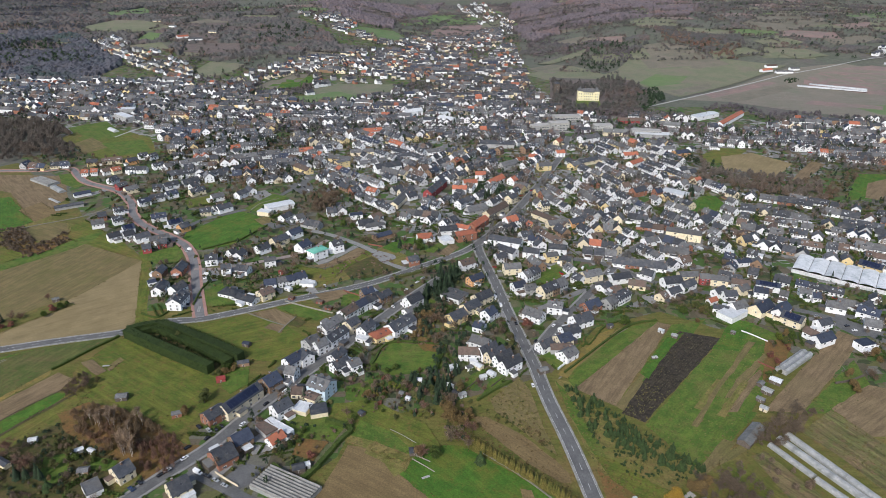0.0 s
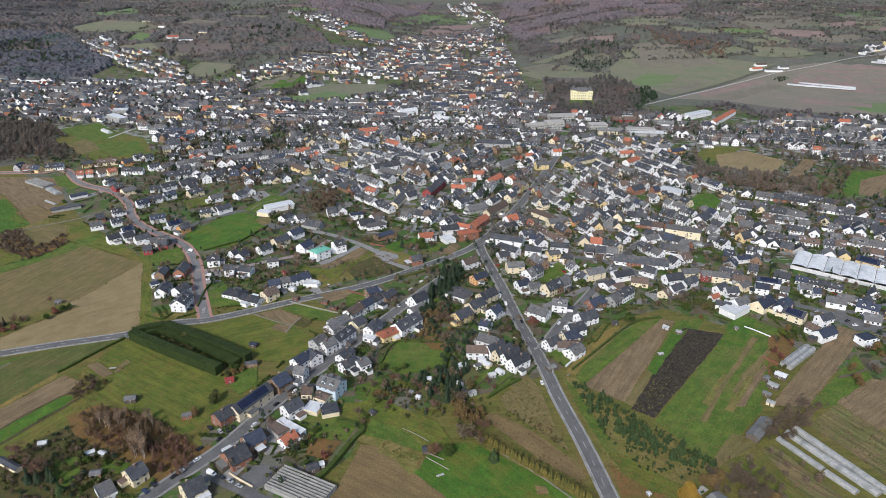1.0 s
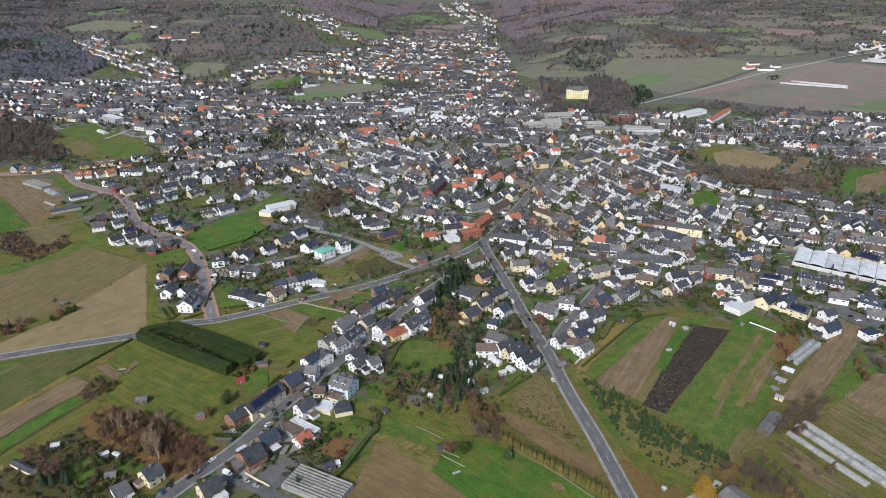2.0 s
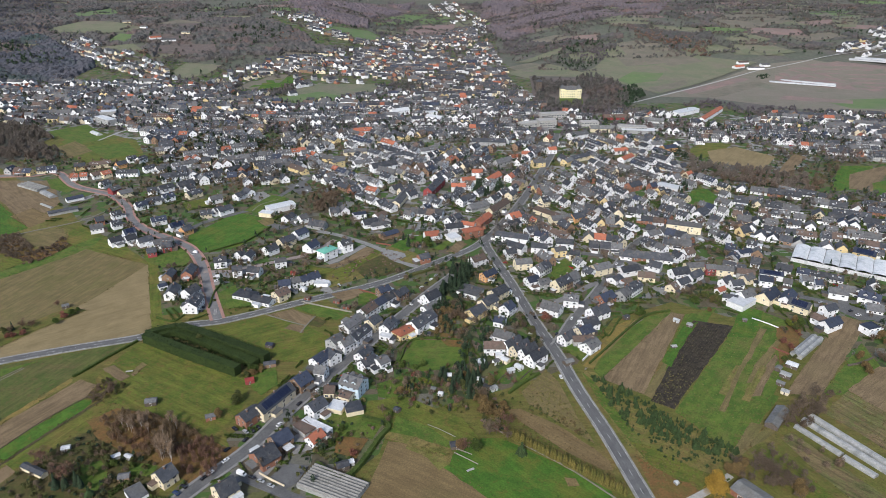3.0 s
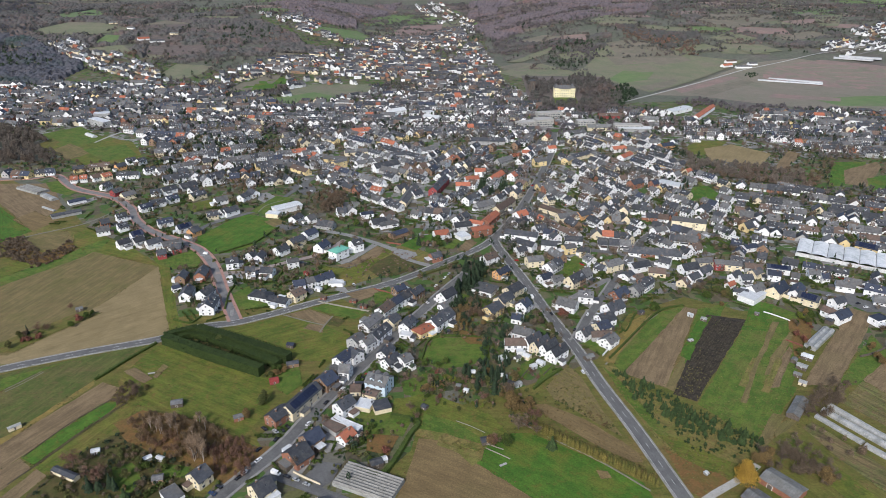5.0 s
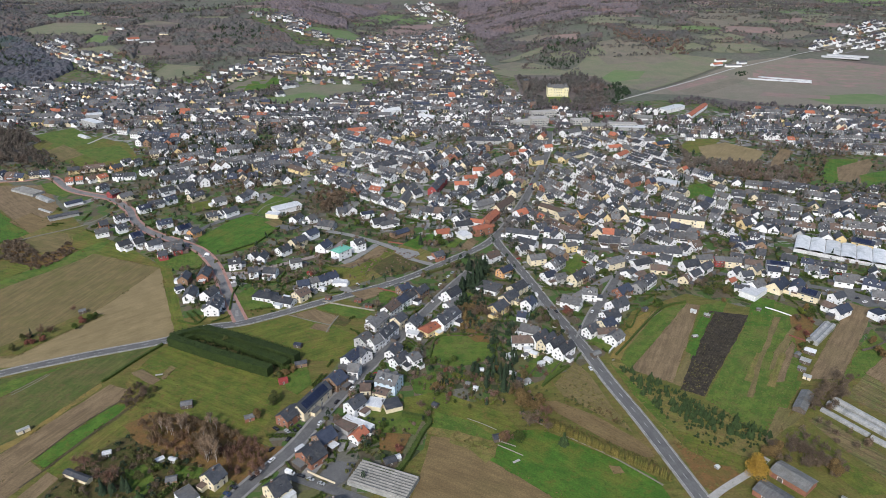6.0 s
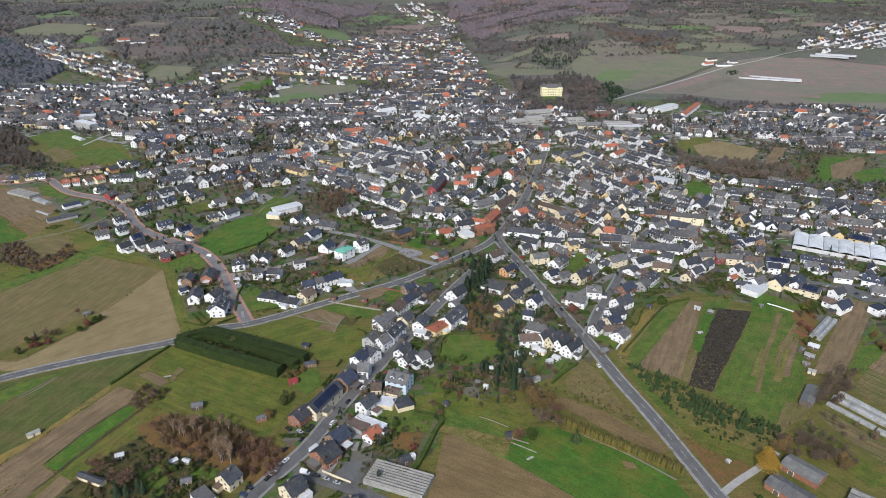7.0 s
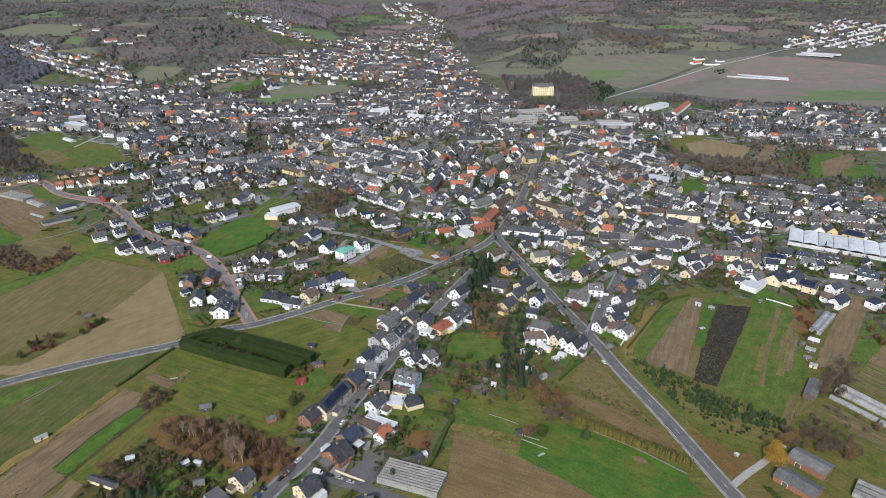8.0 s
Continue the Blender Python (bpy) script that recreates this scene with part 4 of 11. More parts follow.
field("garden_lawn", "lawn", "mown green with a curved path by the hall", [(-195.3, 596.3), (-177.0, 640.6), (-161.1, 633.1), (-163.8, 607.1), (-176.4, 586.4)], -69)
field("playground", "sand", "sandy playground beside the playing field", [(-177.5, 569.1), (-168.5, 577.2), (-157.7, 568.2), (-165.7, 554.8)], 51)
field("yard", "asphalt", "asphalt lane widening by the playing field", [(-166.2, 557.5), (-147.7, 570.5), (-133.3, 558.7), (-154.3, 546.3)], -30)
field("building_plot", "allotment", "brown weeds on the building plot", [(-59.7, 489.2), (-71.0, 477.8), (-79.0, 461.8), (-71.9, 449.8), (-55.4, 451.2), (-36.1, 465.7), (-49.0, 476.5)], -66)
field("yard", "lane_concrete", "pale concrete lane head", [(-59.2, 504.1), (-40.7, 491.9), (-39.3, 486.1), (-47.5, 476.4), (-49.8, 478.1), (-59.7, 491.1)], -36)
field("garden_bed", "allotment", "brown garden ground with brushwood", [(-78.8, 526.9), (-56.7, 532.2), (-51.7, 521.1), (-65.1, 516.7), (-71.9, 522.2)], 30)
field("garden_lawn", "bright", "green lawn behind the lane head", [(-52.7, 506.5), (-39.7, 524.7), (-22.4, 530.2), (-24.8, 517.4), (-40.6, 495.8)], 40)
field("garden_lawn", "lawn", "narrow lawn between garden plots", [(-16.7, 499.2), (-6.3, 516.4), (2.4, 518.0), (-8.7, 497.2)], 60)
field("garden_bed", "tilled", "bare brown garden plot", [(-6.5, 493.9), (5.5, 515.7), (13.2, 509.0), (3.0, 491.4)], 60)
field("field_edge", "scrub", "tan dry grass between a field and a lawn", [(-50.6, 270.6), (-33.9, 264.8), (-17.2, 255.8), (-16.3, 250.7), (-35.1, 258.0), (-50.3, 264.9)], -30)
field("garden_bed", "tilled", "dug plot cut into the mown meadow", [(-220.0, 333.6), (-214.7, 337.2), (-200.5, 325.3), (-204.6, 320.7)], 33)
field("garden_bed", "sand", "small dug strip in the mown meadow", [(-201.4, 331.3), (-198.8, 339.6), (-195.3, 337.1), (-198.7, 327.8)], 33)
field("field_strip", "ochre", "orange-brown dry grass along a green strip", [(67.3, 324.5), (83.4, 349.1), (101.6, 370.8), (114.7, 378.1), (109.1, 368.3), (89.7, 346.9), (72.8, 320.9)], 55)
field("garden_lawn", "bright", "bright grass between two ploughed strips", [(117.0, 327.0), (132.6, 349.8), (146.4, 367.9), (158.6, 373.1), (150.1, 361.7), (132.1, 339.0), (120.5, 321.1)], -51)
field("field_scar", "sand", "long brown track down the green field", [(196.8, 363.0), (200.9, 361.7), (157.4, 309.8), (134.1, 277.9), (131.5, 279.5), (156.9, 313.1)], -51)
road([(73.9, 191.0), (70.1, 221.5), (65.0, 263.1), (58.8, 301.7), (54.3, 339.8), (46.0, 390.3), (38.9, 443.3), (30.2, 494.5), (28.2, 516.2)], 7.2, "grey asphalt country road with white edge lines", edge=True, dash=True)
road([(-322.2, 327.2), (-289.6, 342.5), (-252.8, 355.8), (-209.2, 369.3), (-187.9, 382.2), (-159.8, 388.9), (-109.6, 414.0), (-57.4, 440.6), (-16.8, 472.5), (13.3, 497.7), (28.2, 516.2)], 6.6, "grey asphalt road past the fields", edge=True, dash=True)
road([(-166.6, 389.2), (-185.3, 434.4), (-201.1, 475.6), (-215.8, 502.3), (-230.7, 519.3), (-274.3, 554.0), (-296.7, 582.6), (-311.9, 613.3), (-341.6, 647.4), (-389.1, 676.2), (-429.3, 722.7), (-451.3, 715.5), (-486.0, 713.0), (-520.2, 710.6)], 6.0, "asphalt estate road with red paved edges", walks="red_paving", mat="worn_asphalt")
road([(-145.9, 222.4), (-132.8, 240.7), (-117.9, 260.5), (-102.1, 291.1), (-80.0, 328.6), (-56.7, 365.9), (-28.7, 412.3), (-2.7, 451.3)], 6.0, "village street lined with parked cars", walks="paving")
road([(56.2, 347.5), (74.4, 379.4), (96.1, 410.9), (127.3, 458.9), (160.6, 508.4), (192.5, 532.6)], 5.5, "side street between white houses", walks="paving")
road([(28.2, 516.2), (45.6, 546.5), (78.3, 617.7), (117.0, 715.5), (144.0, 790.4), (170.0, 883.9)], 6.5, "main street through the village centre", walks="paving")
road([(-196.7, 463.3), (-172.0, 465.0), (-148.0, 478.1), (-118.5, 495.2), (-101.2, 522.6)], 4.5, "narrow estate lane with pinkish paving", mat="pink_paving")
road([(-119.0, 543.3), (-99.4, 533.3), (-85.4, 523.0), (-71.7, 511.7), (-58.4, 497.7), (-47.5, 478.4), (-30.7, 466.4)], 5.0, "new concrete lane round the building plot", mat="lane_concrete")
road([(-102.2, 474.9), (-93.1, 483.5), (-74.9, 509.8)], 5.5, "concrete lane to the new houses", mat="lane_concrete")
road([(-122.3, 243.5), (-105.4, 234.4), (-86.0, 223.9), (-67.6, 213.0)], 5.0, "lane between houses")
road([(-231.4, 521.7), (-229.7, 559.9), (-202.9, 586.9), (-180.4, 608.7), (-160.1, 658.4), (-141.8, 705.8)], 5.0, "estate lane by the hall")
road([(335.1, 1082.2), (413.7, 1146.9), (529.4, 1237.9), (670.5, 1337.3), (717.4, 1361.3), (796.8, 1399.6), (891.0, 1447.0), (968.6, 1473.5), (1069.8, 1505.6)], 3.4, "pale farm track across the fields", mat="concrete")
road([(29.2, 516.1), (70.6, 494.8), (124.6, 480.7), (159.7, 447.0), (204.2, 425.2), (265.6, 395.2), (289.7, 358.1)], 5.5, "village street")
road([(28.2, 516.2), (19.5, 554.7), (-9.5, 592.8), (-53.4, 602.7), (-113.5, 665.5), (-182.8, 728.7)], 5.0, "village street")
road([(75.2, 208.5), (85.5, 214.5), (101.6, 222.6), (115.8, 231.4)], 3.5, "concrete yard track", mat="concrete")

# ---- houses ----
WALLS = {"W": ("white_render", "white rendered"), "C": ("cream_render", "cream rendered"), "Y": ("yellow_render", "yellow rendered"), "O": ("orange_render", "orange rendered"),
         "R": ("red_render", "dark red painted"), "G": ("grey_render", "grey rendered"), "L": ("blue_render", "pale blue rendered"), "B": ("red_brick", "red brick"), "N": ("brown_brick", "brown brick")}
ROOFS = {"d": ("slate", "dark slate"), "g": ("grey_tile", "weathered grey tile"), "b": ("brown_tile", "brown tile"), "r": ("red_tile", "orange-red tile"), "u": ("blue_tile", "dark blue tile"),
         "w": ("pale_metal", "pale metal"), "t": ("green_sheet", "bright green sheet"), "k": ("corrugated", "grey corrugated")}
TAKEN = []


def window_mesh():
    v, f, s = [], [], []
    for r, q in (((-0.5, 0.5, -0.05, 0.06, -0.5, 0.5), 0), ((-0.44, -0.02, -0.08, 0.0, -0.44, 0.44), 1), ((0.02, 0.44, -0.08, 0.0, -0.44, 0.44), 1)):
        k = len(v)
        v += box_v(*r)
        f += [tuple(i + k for i in c) for c in BOX_F]
        s += [q] * 6
    return mesh_of("window", v, f, ["frame_white", "glass_dark"], s)


WINDOW = window_mesh()
FAR_WINDOW = boxes("window", ["glass_dark"], (-0.44, 0.44, -0.04, 0.05, -0.44, 0.44))
FAR_WINDOW.use_fake_user = True
SKYLIGHT = boxes("skylight", ["glass_dark", "grey_tile"], (-0.5, 0.5, -0.7, 0.7, 0.0, 0.07, 1), (-0.42, 0.42, -0.6, 0.6, 0.05, 0.1, 0))
CHIMNEY = boxes("chimney", ["chimney_brick", "concrete"], (-0.35, 0.35, -0.35, 0.35, -1.6, 0.9, 0), (-0.42, 0.42, -0.42, 0.42, 0.9, 1.02, 1), (-0.15, 0.15, -0.15, 0.15, 1.0, 1.3, 0))
PANEL = boxes("solar_panel", ["solar_glass", "slate"], (-0.5, 0.5, -0.5, 0.5, 0.0, 0.05, 1), (-0.49, 0.49, -0.49, 0.49, 0.04, 0.07, 0))
DOOR = boxes("door", ["bark", "frame_white"], (-0.5, 0.5, -0.03, 0.06, 0, 1, 1), (-0.42, 0.42, -0.06, 0.0, 0.02, 0.95, 0))


def wall_mesh(L, W, e, r, mat):
    x, y = L / 2, W / 2
    v = [(-x, -y, 0), (x, -y, 0), (x, y, 0), (-x, y, 0), (-x, -y, e), (x, -y, e), (x, y, e), (-x, y, e), (-x, 0, r), (x, 0, r)]
    return mesh_of("wall", v, [(0, 1, 5, 4), (2, 3, 7, 6), (1, 2, 6, 9, 5), (3, 0, 4, 8, 7), (4, 5, 9, 8), (6, 7, 8, 9), (0, 3, 2, 1)], mat)


def roof_mesh(L, W, e, r, mat, over=0.45, thick=0.22):
    x, y = L / 2 + over * 0.7, W / 2 + over
    s = (r - e) / (W / 2)
    z0, zr = e - s * over, r
    v = []
    for dz in (0.03, 0.03 + thick):
        for sx in (-x, x):
            v += [(sx, -y, z0 + dz), (sx, 0, zr + dz), (sx, y, z0 + dz)]
    f = [(0, 3, 4, 1), (1, 4, 5, 2), (6, 7, 10, 9), (7, 8, 11, 10), (0, 6, 9, 3), (2, 5, 11, 8), (0, 1, 7, 6), (1, 2, 8, 7), (3, 9, 10, 4), (4, 10, 11, 5)]
    return mesh_of("roof", v, f, mat)


def hip_mesh(L, W, e, r, mat, over=0.5):
    x, y, h = L / 2 + over, W / 2 + over, max(0.0, L / 2 - W / 2)
    v = [(-x, -y, e), (x, -y, e), (x, y, e), (-x, y, e), (-x, -y, e + 0.2), (x, -y, e + 0.2), (x, y, e + 0.2), (-x, y, e + 0.2), (-h, 0, r), (h, 0, r)]
    return mesh_of("roof", v, [(0, 3, 2, 1), (0, 1, 5, 4), (1, 2, 6, 5), (2, 3, 7, 6), (3, 0, 4, 7), (4, 5, 9, 8), (5, 6, 9), (6, 7, 8, 9), (7, 4, 8)], mat)


def flat_mesh(L, W, e, mat):
    x, y = L / 2, W / 2
    return boxes("roof", [mat], (-x + 0.3, x - 0.3, -y + 0.3, y - 0.3, e, e + 0.1), (-x - 0.1, x + 0.1, -y - 0.1, -y + 0.3, e, e + 0.35), (-x - 0.1, x + 0.1, y - 0.3, y + 0.1, e, e + 0.35),
                 (-x - 0.1, -x + 0.3, -y + 0.3, y - 0.3, e, e + 0.35), (x - 0.3, x + 0.1, -y + 0.3, y - 0.3, e, e + 0.35))


def dormer(root, x, side, W, e, r, wall, roof, width=2.4):
    """A gabled dormer on one slope of the roof."""
    s = (r - e) / (W / 2)
    y0 = W * 0.36
    z0 = r - s * y0
    h, g = 1.3, 0.8
    a = width / 2
    yb = max(0.3, y0 - (h + g) / max(s, 0.3))
    v = [(-a, -y0, z0 - 0.3), (a, -y0, z0 - 0.3), (a, -yb, z0 + h), (-a, -yb, z0 + h), (-a, -y0, z0 + h), (a, -y0, z0 + h), (0, -y0, z0 + h + g), (0, -yb, z0 + h + g)]
    d = part("dormer", mesh_of("dormer", v, [(0, 1, 5, 6, 4), (0, 4, 3), (1, 2, 5)], wall), root, at(x, 0, 0, 0 if side < 0 else 180))
    o = 0.25
    v = [(-a - o, -y0 - o, z0 + h - 0.2), (0, -y0 - o, z0 + h + g), (a + o, -y0 - o, z0 + h - 0.2), (-a - o, -yb + 0.5, z0 + h - 0.2), (0, -yb + 0.5, z0 + h + g), (a + o, -yb + 0.5, z0 + h - 0.2)]
    v += [(p[0], p[1], p[2] + 0.16) for p in v]
    part("dormer_roof", mesh_of("dormer_roof", v, [(0, 3, 4, 1), (1, 4, 5, 2), (6, 7, 10, 9), (7, 8, 11, 10), (0, 1, 7, 6), (1, 2, 8, 7), (0, 6, 9, 3), (2, 5, 11, 8)], roof), d)
    part("window", WINDOW, d, at(0, -y0 - 0.03, z0 + h * 0.55, 0, width * 0.6, 1, 1.1))


FAR_V, FAR_F, FAR_S, FAR_M = [], [], [], []
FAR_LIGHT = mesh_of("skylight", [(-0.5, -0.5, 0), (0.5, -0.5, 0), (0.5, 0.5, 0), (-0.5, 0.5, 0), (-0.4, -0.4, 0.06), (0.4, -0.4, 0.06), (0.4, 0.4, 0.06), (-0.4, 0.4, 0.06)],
                    [(0, 1, 5, 4), (1, 2, 6, 5), (2, 3, 7, 6), (3, 0, 4, 7), (4, 5, 6, 7)], ["frame_white", "sky_reflection_glass"], [0, 0, 0, 0, 1])
FAR_LIGHT.use_fake_user = True
FAR_DORMER = boxes("dormer", ["white_render", "slate", "glass_dark"], (-1.2, 1.2, -0.6, 1.6, 0, 1.5), (-1.4, 1.4, -0.9, 1.7, 1.5, 1.65, 1), (-0.9, 0.9, -0.66, -0.6, 0.45, 1.3, 2))
FAR_DORMER.use_fake_user = True


def join(me, m):
    """Adds a mesh at a pose to the houses that are too many to count."""
    k = len(FAR_V)
    FAR_V.extend((m @ v.co)[:] for v in me.vertices)
    for name in (q.name for q in me.materials):
        if name not in FAR_M:
            FAR_M.append(name)
    slot = [FAR_M.index(q.name) for q in me.materials]
    for q in me.polygons:
        FAR_F.append([k + i for i in q.vertices])
        FAR_S.append(slot[q.material_index])
    if me.users == 0:
        bpy.data.meshes.remove(me)


def annex(root, m, L, W, rng, wall):
    """A low flat-roofed extension, garage or conservatory against a wall of the house."""
    l, w, h = rng.uniform(3, 6.5), rng.uniform(2.8, 4.5), rng.uniform(2.5, 3.0)
    side = rng.choice((0, 90, 180, 270))
    out = (W if side in (0, 180) else L) / 2 + w / 2 - 0.02
    u = rng.uniform(-0.25, 0.25) * (L if side in (0, 180) else W)
    pose_ = at(0, 0, 0, side) @ at(u, -out, 0)
    body = boxes("annex", [rng.choice((wall, wall, "white_render", "bark"))], (-l / 2, l / 2, -w / 2, w / 2, 0, h))
    roof = boxes("annex_roof", [rng.choice(("grey_tile", "slate", "pale_metal", "brown_tile", "corrugated"))], (-l / 2 - 0.2, l / 2 + 0.2, -w / 2 - 0.2, w / 2, h, h + 0.18))
    if root is None:
        join(body, m @ pose_)
        join(roof, m @ pose_)
        return
    a = part("annex", body, root, pose_)
    part("annex_roof", roof, a)


def house(x, y, angle, L, W, e, r, wall, roof, extra="", group="", far=False):
    """A gabled house. extra: s solar on the south slope, d dormers, h hipped, f flat, q no windows, k skylights."""
    dist = math.hypot(x + 40, y)
    rng = random.Random(int(x * 7 + y * 13))
    wm, wl = WALLS[wall]
    rm, rl = ROOFS[roof]
    shape = "flat" if "f" in extra else "hipped" if "h" in extra else "gabled"
    label = f"{wl} {'bungalow' if e < 3.6 else 'house'} with a {shape} {rl} roof{' and solar panels' if 's' in extra and len(wl + rl) < 26 else ''}"
    z = terrain(x, y)
    m = at(x, y, z + 0.9 * step(1100, 1300, y) - 0.02, angle)
    rmesh = flat_mesh(L, W, e, rm) if "f" in extra else hip_mesh(L, W, e, r, rm) if "h" in extra else roof_mesh(L, W, e, r, rm)
    we, wr = (e, e + 0.02) if ("f" in extra or "h" in extra) else (e, r)
    TAKEN.append((x, y, max(L, W) * 0.5 + 1.0))
    take(x, y, max(L, W) * 0.5 + 1.0)
    if far:
        join(wall_mesh(L, W, we, wr, wm), m)
        join(rmesh, m)
        if "f" not in extra:
            join(CHIMNEY, m @ at(rng.uniform(-0.3, 0.3) * L, rng.choice((-0.6, 0.6)), r, 0, 1.1))
        if dist < 1050:
            for k in range(2 if e > 4.8 else 1):
                for s in (-1, 1):
                    for u in (-0.3, 0.0, 0.3):
                        join(FAR_WINDOW, m @ at(u * L, s * (W / 2 + 0.02), e - 1.3 - 2.7 * k, 0 if s < 0 else 180, 1.4, 1, 1.3))
                    for u in (-0.22, 0.22):
                        join(FAR_WINDOW, m @ at(s * (L / 2 + 0.02), u * W, e - 1.3 - 2.7 * k, 90 * s, 1.3, 1, 1.3))
            south_ = -1 if math.cos(radians(angle)) > 0 else 1
            if shape == "gabled" and rng.random() < 0.7:
                tilt = math.atan2(r - e, W / 2)
                for _ in range(rng.choice((1, 2, 3))):
                    v_ = rng.uniform(0.3, 0.65)
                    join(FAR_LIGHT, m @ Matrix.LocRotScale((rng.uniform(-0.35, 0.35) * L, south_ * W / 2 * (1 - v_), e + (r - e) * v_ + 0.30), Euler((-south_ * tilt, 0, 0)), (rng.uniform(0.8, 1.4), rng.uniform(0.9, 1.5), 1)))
            if shape == "gabled" and rng.random() < 0.3 and r - e > 2.6:
                join(FAR_DORMER, m @ at(rng.uniform(-0.2, 0.2) * L, south_ * W * 0.27, e + (r - e) * 0.22, 0 if south_ < 0 else 180, rng.uniform(0.9, 1.6), 1, 1))
        if rng.random() < 0.6:
            annex(None, m, L, W, rng, wm)
        return None
    root = new("house")
    root.matrix_basis = m
    part("wall", wall_mesh(L, W, we, wr, wm), root)
    part("roof", rmesh, root)
    if "f" not in extra and "q" not in extra:
        part("chimney", CHIMNEY, root, at(rng.uniform(-0.3, 0.3) * L, rng.choice((-0.6, 0.6)), r, 0, rng.uniform(0.9, 1.3)))
    if "q" not in extra:
        near = dist < 450
        levels = max(1, int((e + 0.5) / 2.5)) if near else 1 + (e > 4.8)
        cols = max(2, min(4, int(L / 3.8))) if near else 2
        for k in range(levels):
            zz = 1.4 + 2.5 * k if near else e - 1.4 - 2.6 * k
            for i in range(cols):
                u = ((i + 0.5) / cols - 0.5) * L * 0.92
                wide = rng.choice((1.2, 1.5, 2.0))
                for s in (-1, 1):
                    if near and k == 0 and i == cols // 2 and s == -1:
                        part("door", DOOR, root, at(u, -W / 2 - 0.02, 0.1, 0, 1.15, 1, 2.15))
                    else:
                        part("window", WINDOW, root, at(u, s * (W / 2 + 0.02), zz, 0 if s < 0 else 180, wide, 1, 1.3))
            for s in (-1, 1):
                for u in ((-0.22, 0.22) if near else (rng.uniform(-0.2, 0.2),)):
                    part("window", WINDOW, root, at(s * (L / 2 + 0.02), u * W, zz, 90 * s, 1.2, 1, 1.3))
        if near and "f" not in extra and "h" not in extra and r - e > 2.6:
            for s in (-1, 1):
                part("window", WINDOW, root, at(s * (L / 2 + 0.02), 0, e + 1.1, 90 * s, 1.1, 1, 1.2))
    if "q" not in extra and dist < 640:
        for _ in range(rng.choice((1, 1, 2))):
            annex(root, None, L, W, rng, wm)
    slope = math.atan2(r - e, W / 2)
    if "q" in extra and "f" not in extra and dist < 300:
        n = int(L / 1.1)
        rows = [(-L / 2 + L * (i + 0.5) / n - 0.09, -L / 2 + L * (i + 0.5) / n + 0.09, -0.5, 0.5, 0, 0.12) for i in range(n)]
        for side in (-1, 1):
            part("roof_ribs", boxes("roof_ribs", [rm], *rows), root, Matrix.LocRotScale((0, side * W / 4, (e + r) / 2 + 0.24), Euler((-side * slope, 0, 0)), (1, W / 2 / math.cos(slope), 1)), "raised ribs of the sheet roof")
        part("barn_door", DOOR, root, at(-L * 0.2, -W / 2 - 0.02, 0.0, 0, 2.8, 1, 2.6))
        part("barn_door", DOOR, root, at(L * 0.25, W / 2 + 0.02, 0.0, 180, 2.8, 1, 2.6))

    def on_slope(u, v, side, sx, sy):
        """A pose on the roof: u along the ridge, v from 0 at the eave to 1 at the ridge."""
        yy = W / 2 * (1 - v)
        return Matrix.LocRotScale((u, side * yy, e + (r - e) * v + 0.27), Euler((side * -slope, 0, 0)), (sx, sy, 1))

    south = -1 if math.cos(radians(angle)) > 0 else 1
    if "s" in extra:
        n = max(2, int(L * 0.8 / 2.0))
        for i in range(n):
            part("solar_panel", PANEL, root, on_slope((i + 0.5 - n / 2) * 2.0, 0.5, south, 1.99, W / 2 / math.cos(slope) * 0.84), "blue-black solar panel")
    elif "k" in extra or (dist < 480 and "f" not in extra and rng.random() < 0.45 and "q" not in extra):
        for i in range(rng.choice((2, 3))):
            part("skylight", SKYLIGHT, root, on_slope((i - 0.7) * L * 0.27, rng.uniform(0.4, 0.6), rng.choice((-1, 1)) if "k" not in extra else south, 0.9, 0.9))
    if "d" in extra:
        n = 1 if L < 11 else 2
        for i in range(n):
            for s in (-1, 1):
                dormer(root, ((i + 0.5) / n - 0.5) * L * 0.8, s, W, e, r, wm, rm)
    return tagged(root, label, "house", group)


def blocked(x, y, r, fields=True):
    cx, cy = int(x // 60), int(y // 60)
    for i in (-1, 0, 1):
        for j in (-1, 0, 1):
            for a, b, c in CELLS.get((cx + i, cy + j), ()):
                if (a - x) ** 2 + (b - y) ** 2 < max(0.0, c + r) ** 2:
                    return True
    if fields:
        for poly in OPEN:
            if inside(x, y, poly):
                return True
    return False


MIX_W = "WWWWWWWWWWWCGWWWWYWBWNWWGWC"
MIX_R = "dddgdgggdbudgdgdggduddbdgdrddgbgd"


PLOT_V, PLOT_F, PLOT_S = [], [], []
PLOT_M = ("lawn_0", "meadow_0", "paving", "tilled_0", "gravel")
CAR_V, CAR_F, CAR_S = [], [], []
for soil in ("lawn", "meadow", "tilled"):
    if soil + "_0" not in MATS:
        a_, b_, size_, c_, streak_ = SOILS[soil]
        ground_mat(soil, a_, b_, size_, c_, streak_, 0)


def plot(m, L, W, slot):
    """A garden plot, patio or bed behind a house."""
    k = len(PLOT_V)
    z = 0.26 + 0.004 * (len(PLOT_F) % 25)
    for x, y in ((-L / 2, -W / 2), (L / 2, -W / 2), (L / 2, W / 2), (-L / 2, W / 2)):
        p = m @ Vector((x, y, 0))
        PLOT_V.append((p.x, p.y, terrain(p.x, p.y) + z + 1.1 * step(1100, 1300, p.y)))
    PLOT_F.append((k, k + 1, k + 2, k + 3))
    PLOT_S.append(slot)


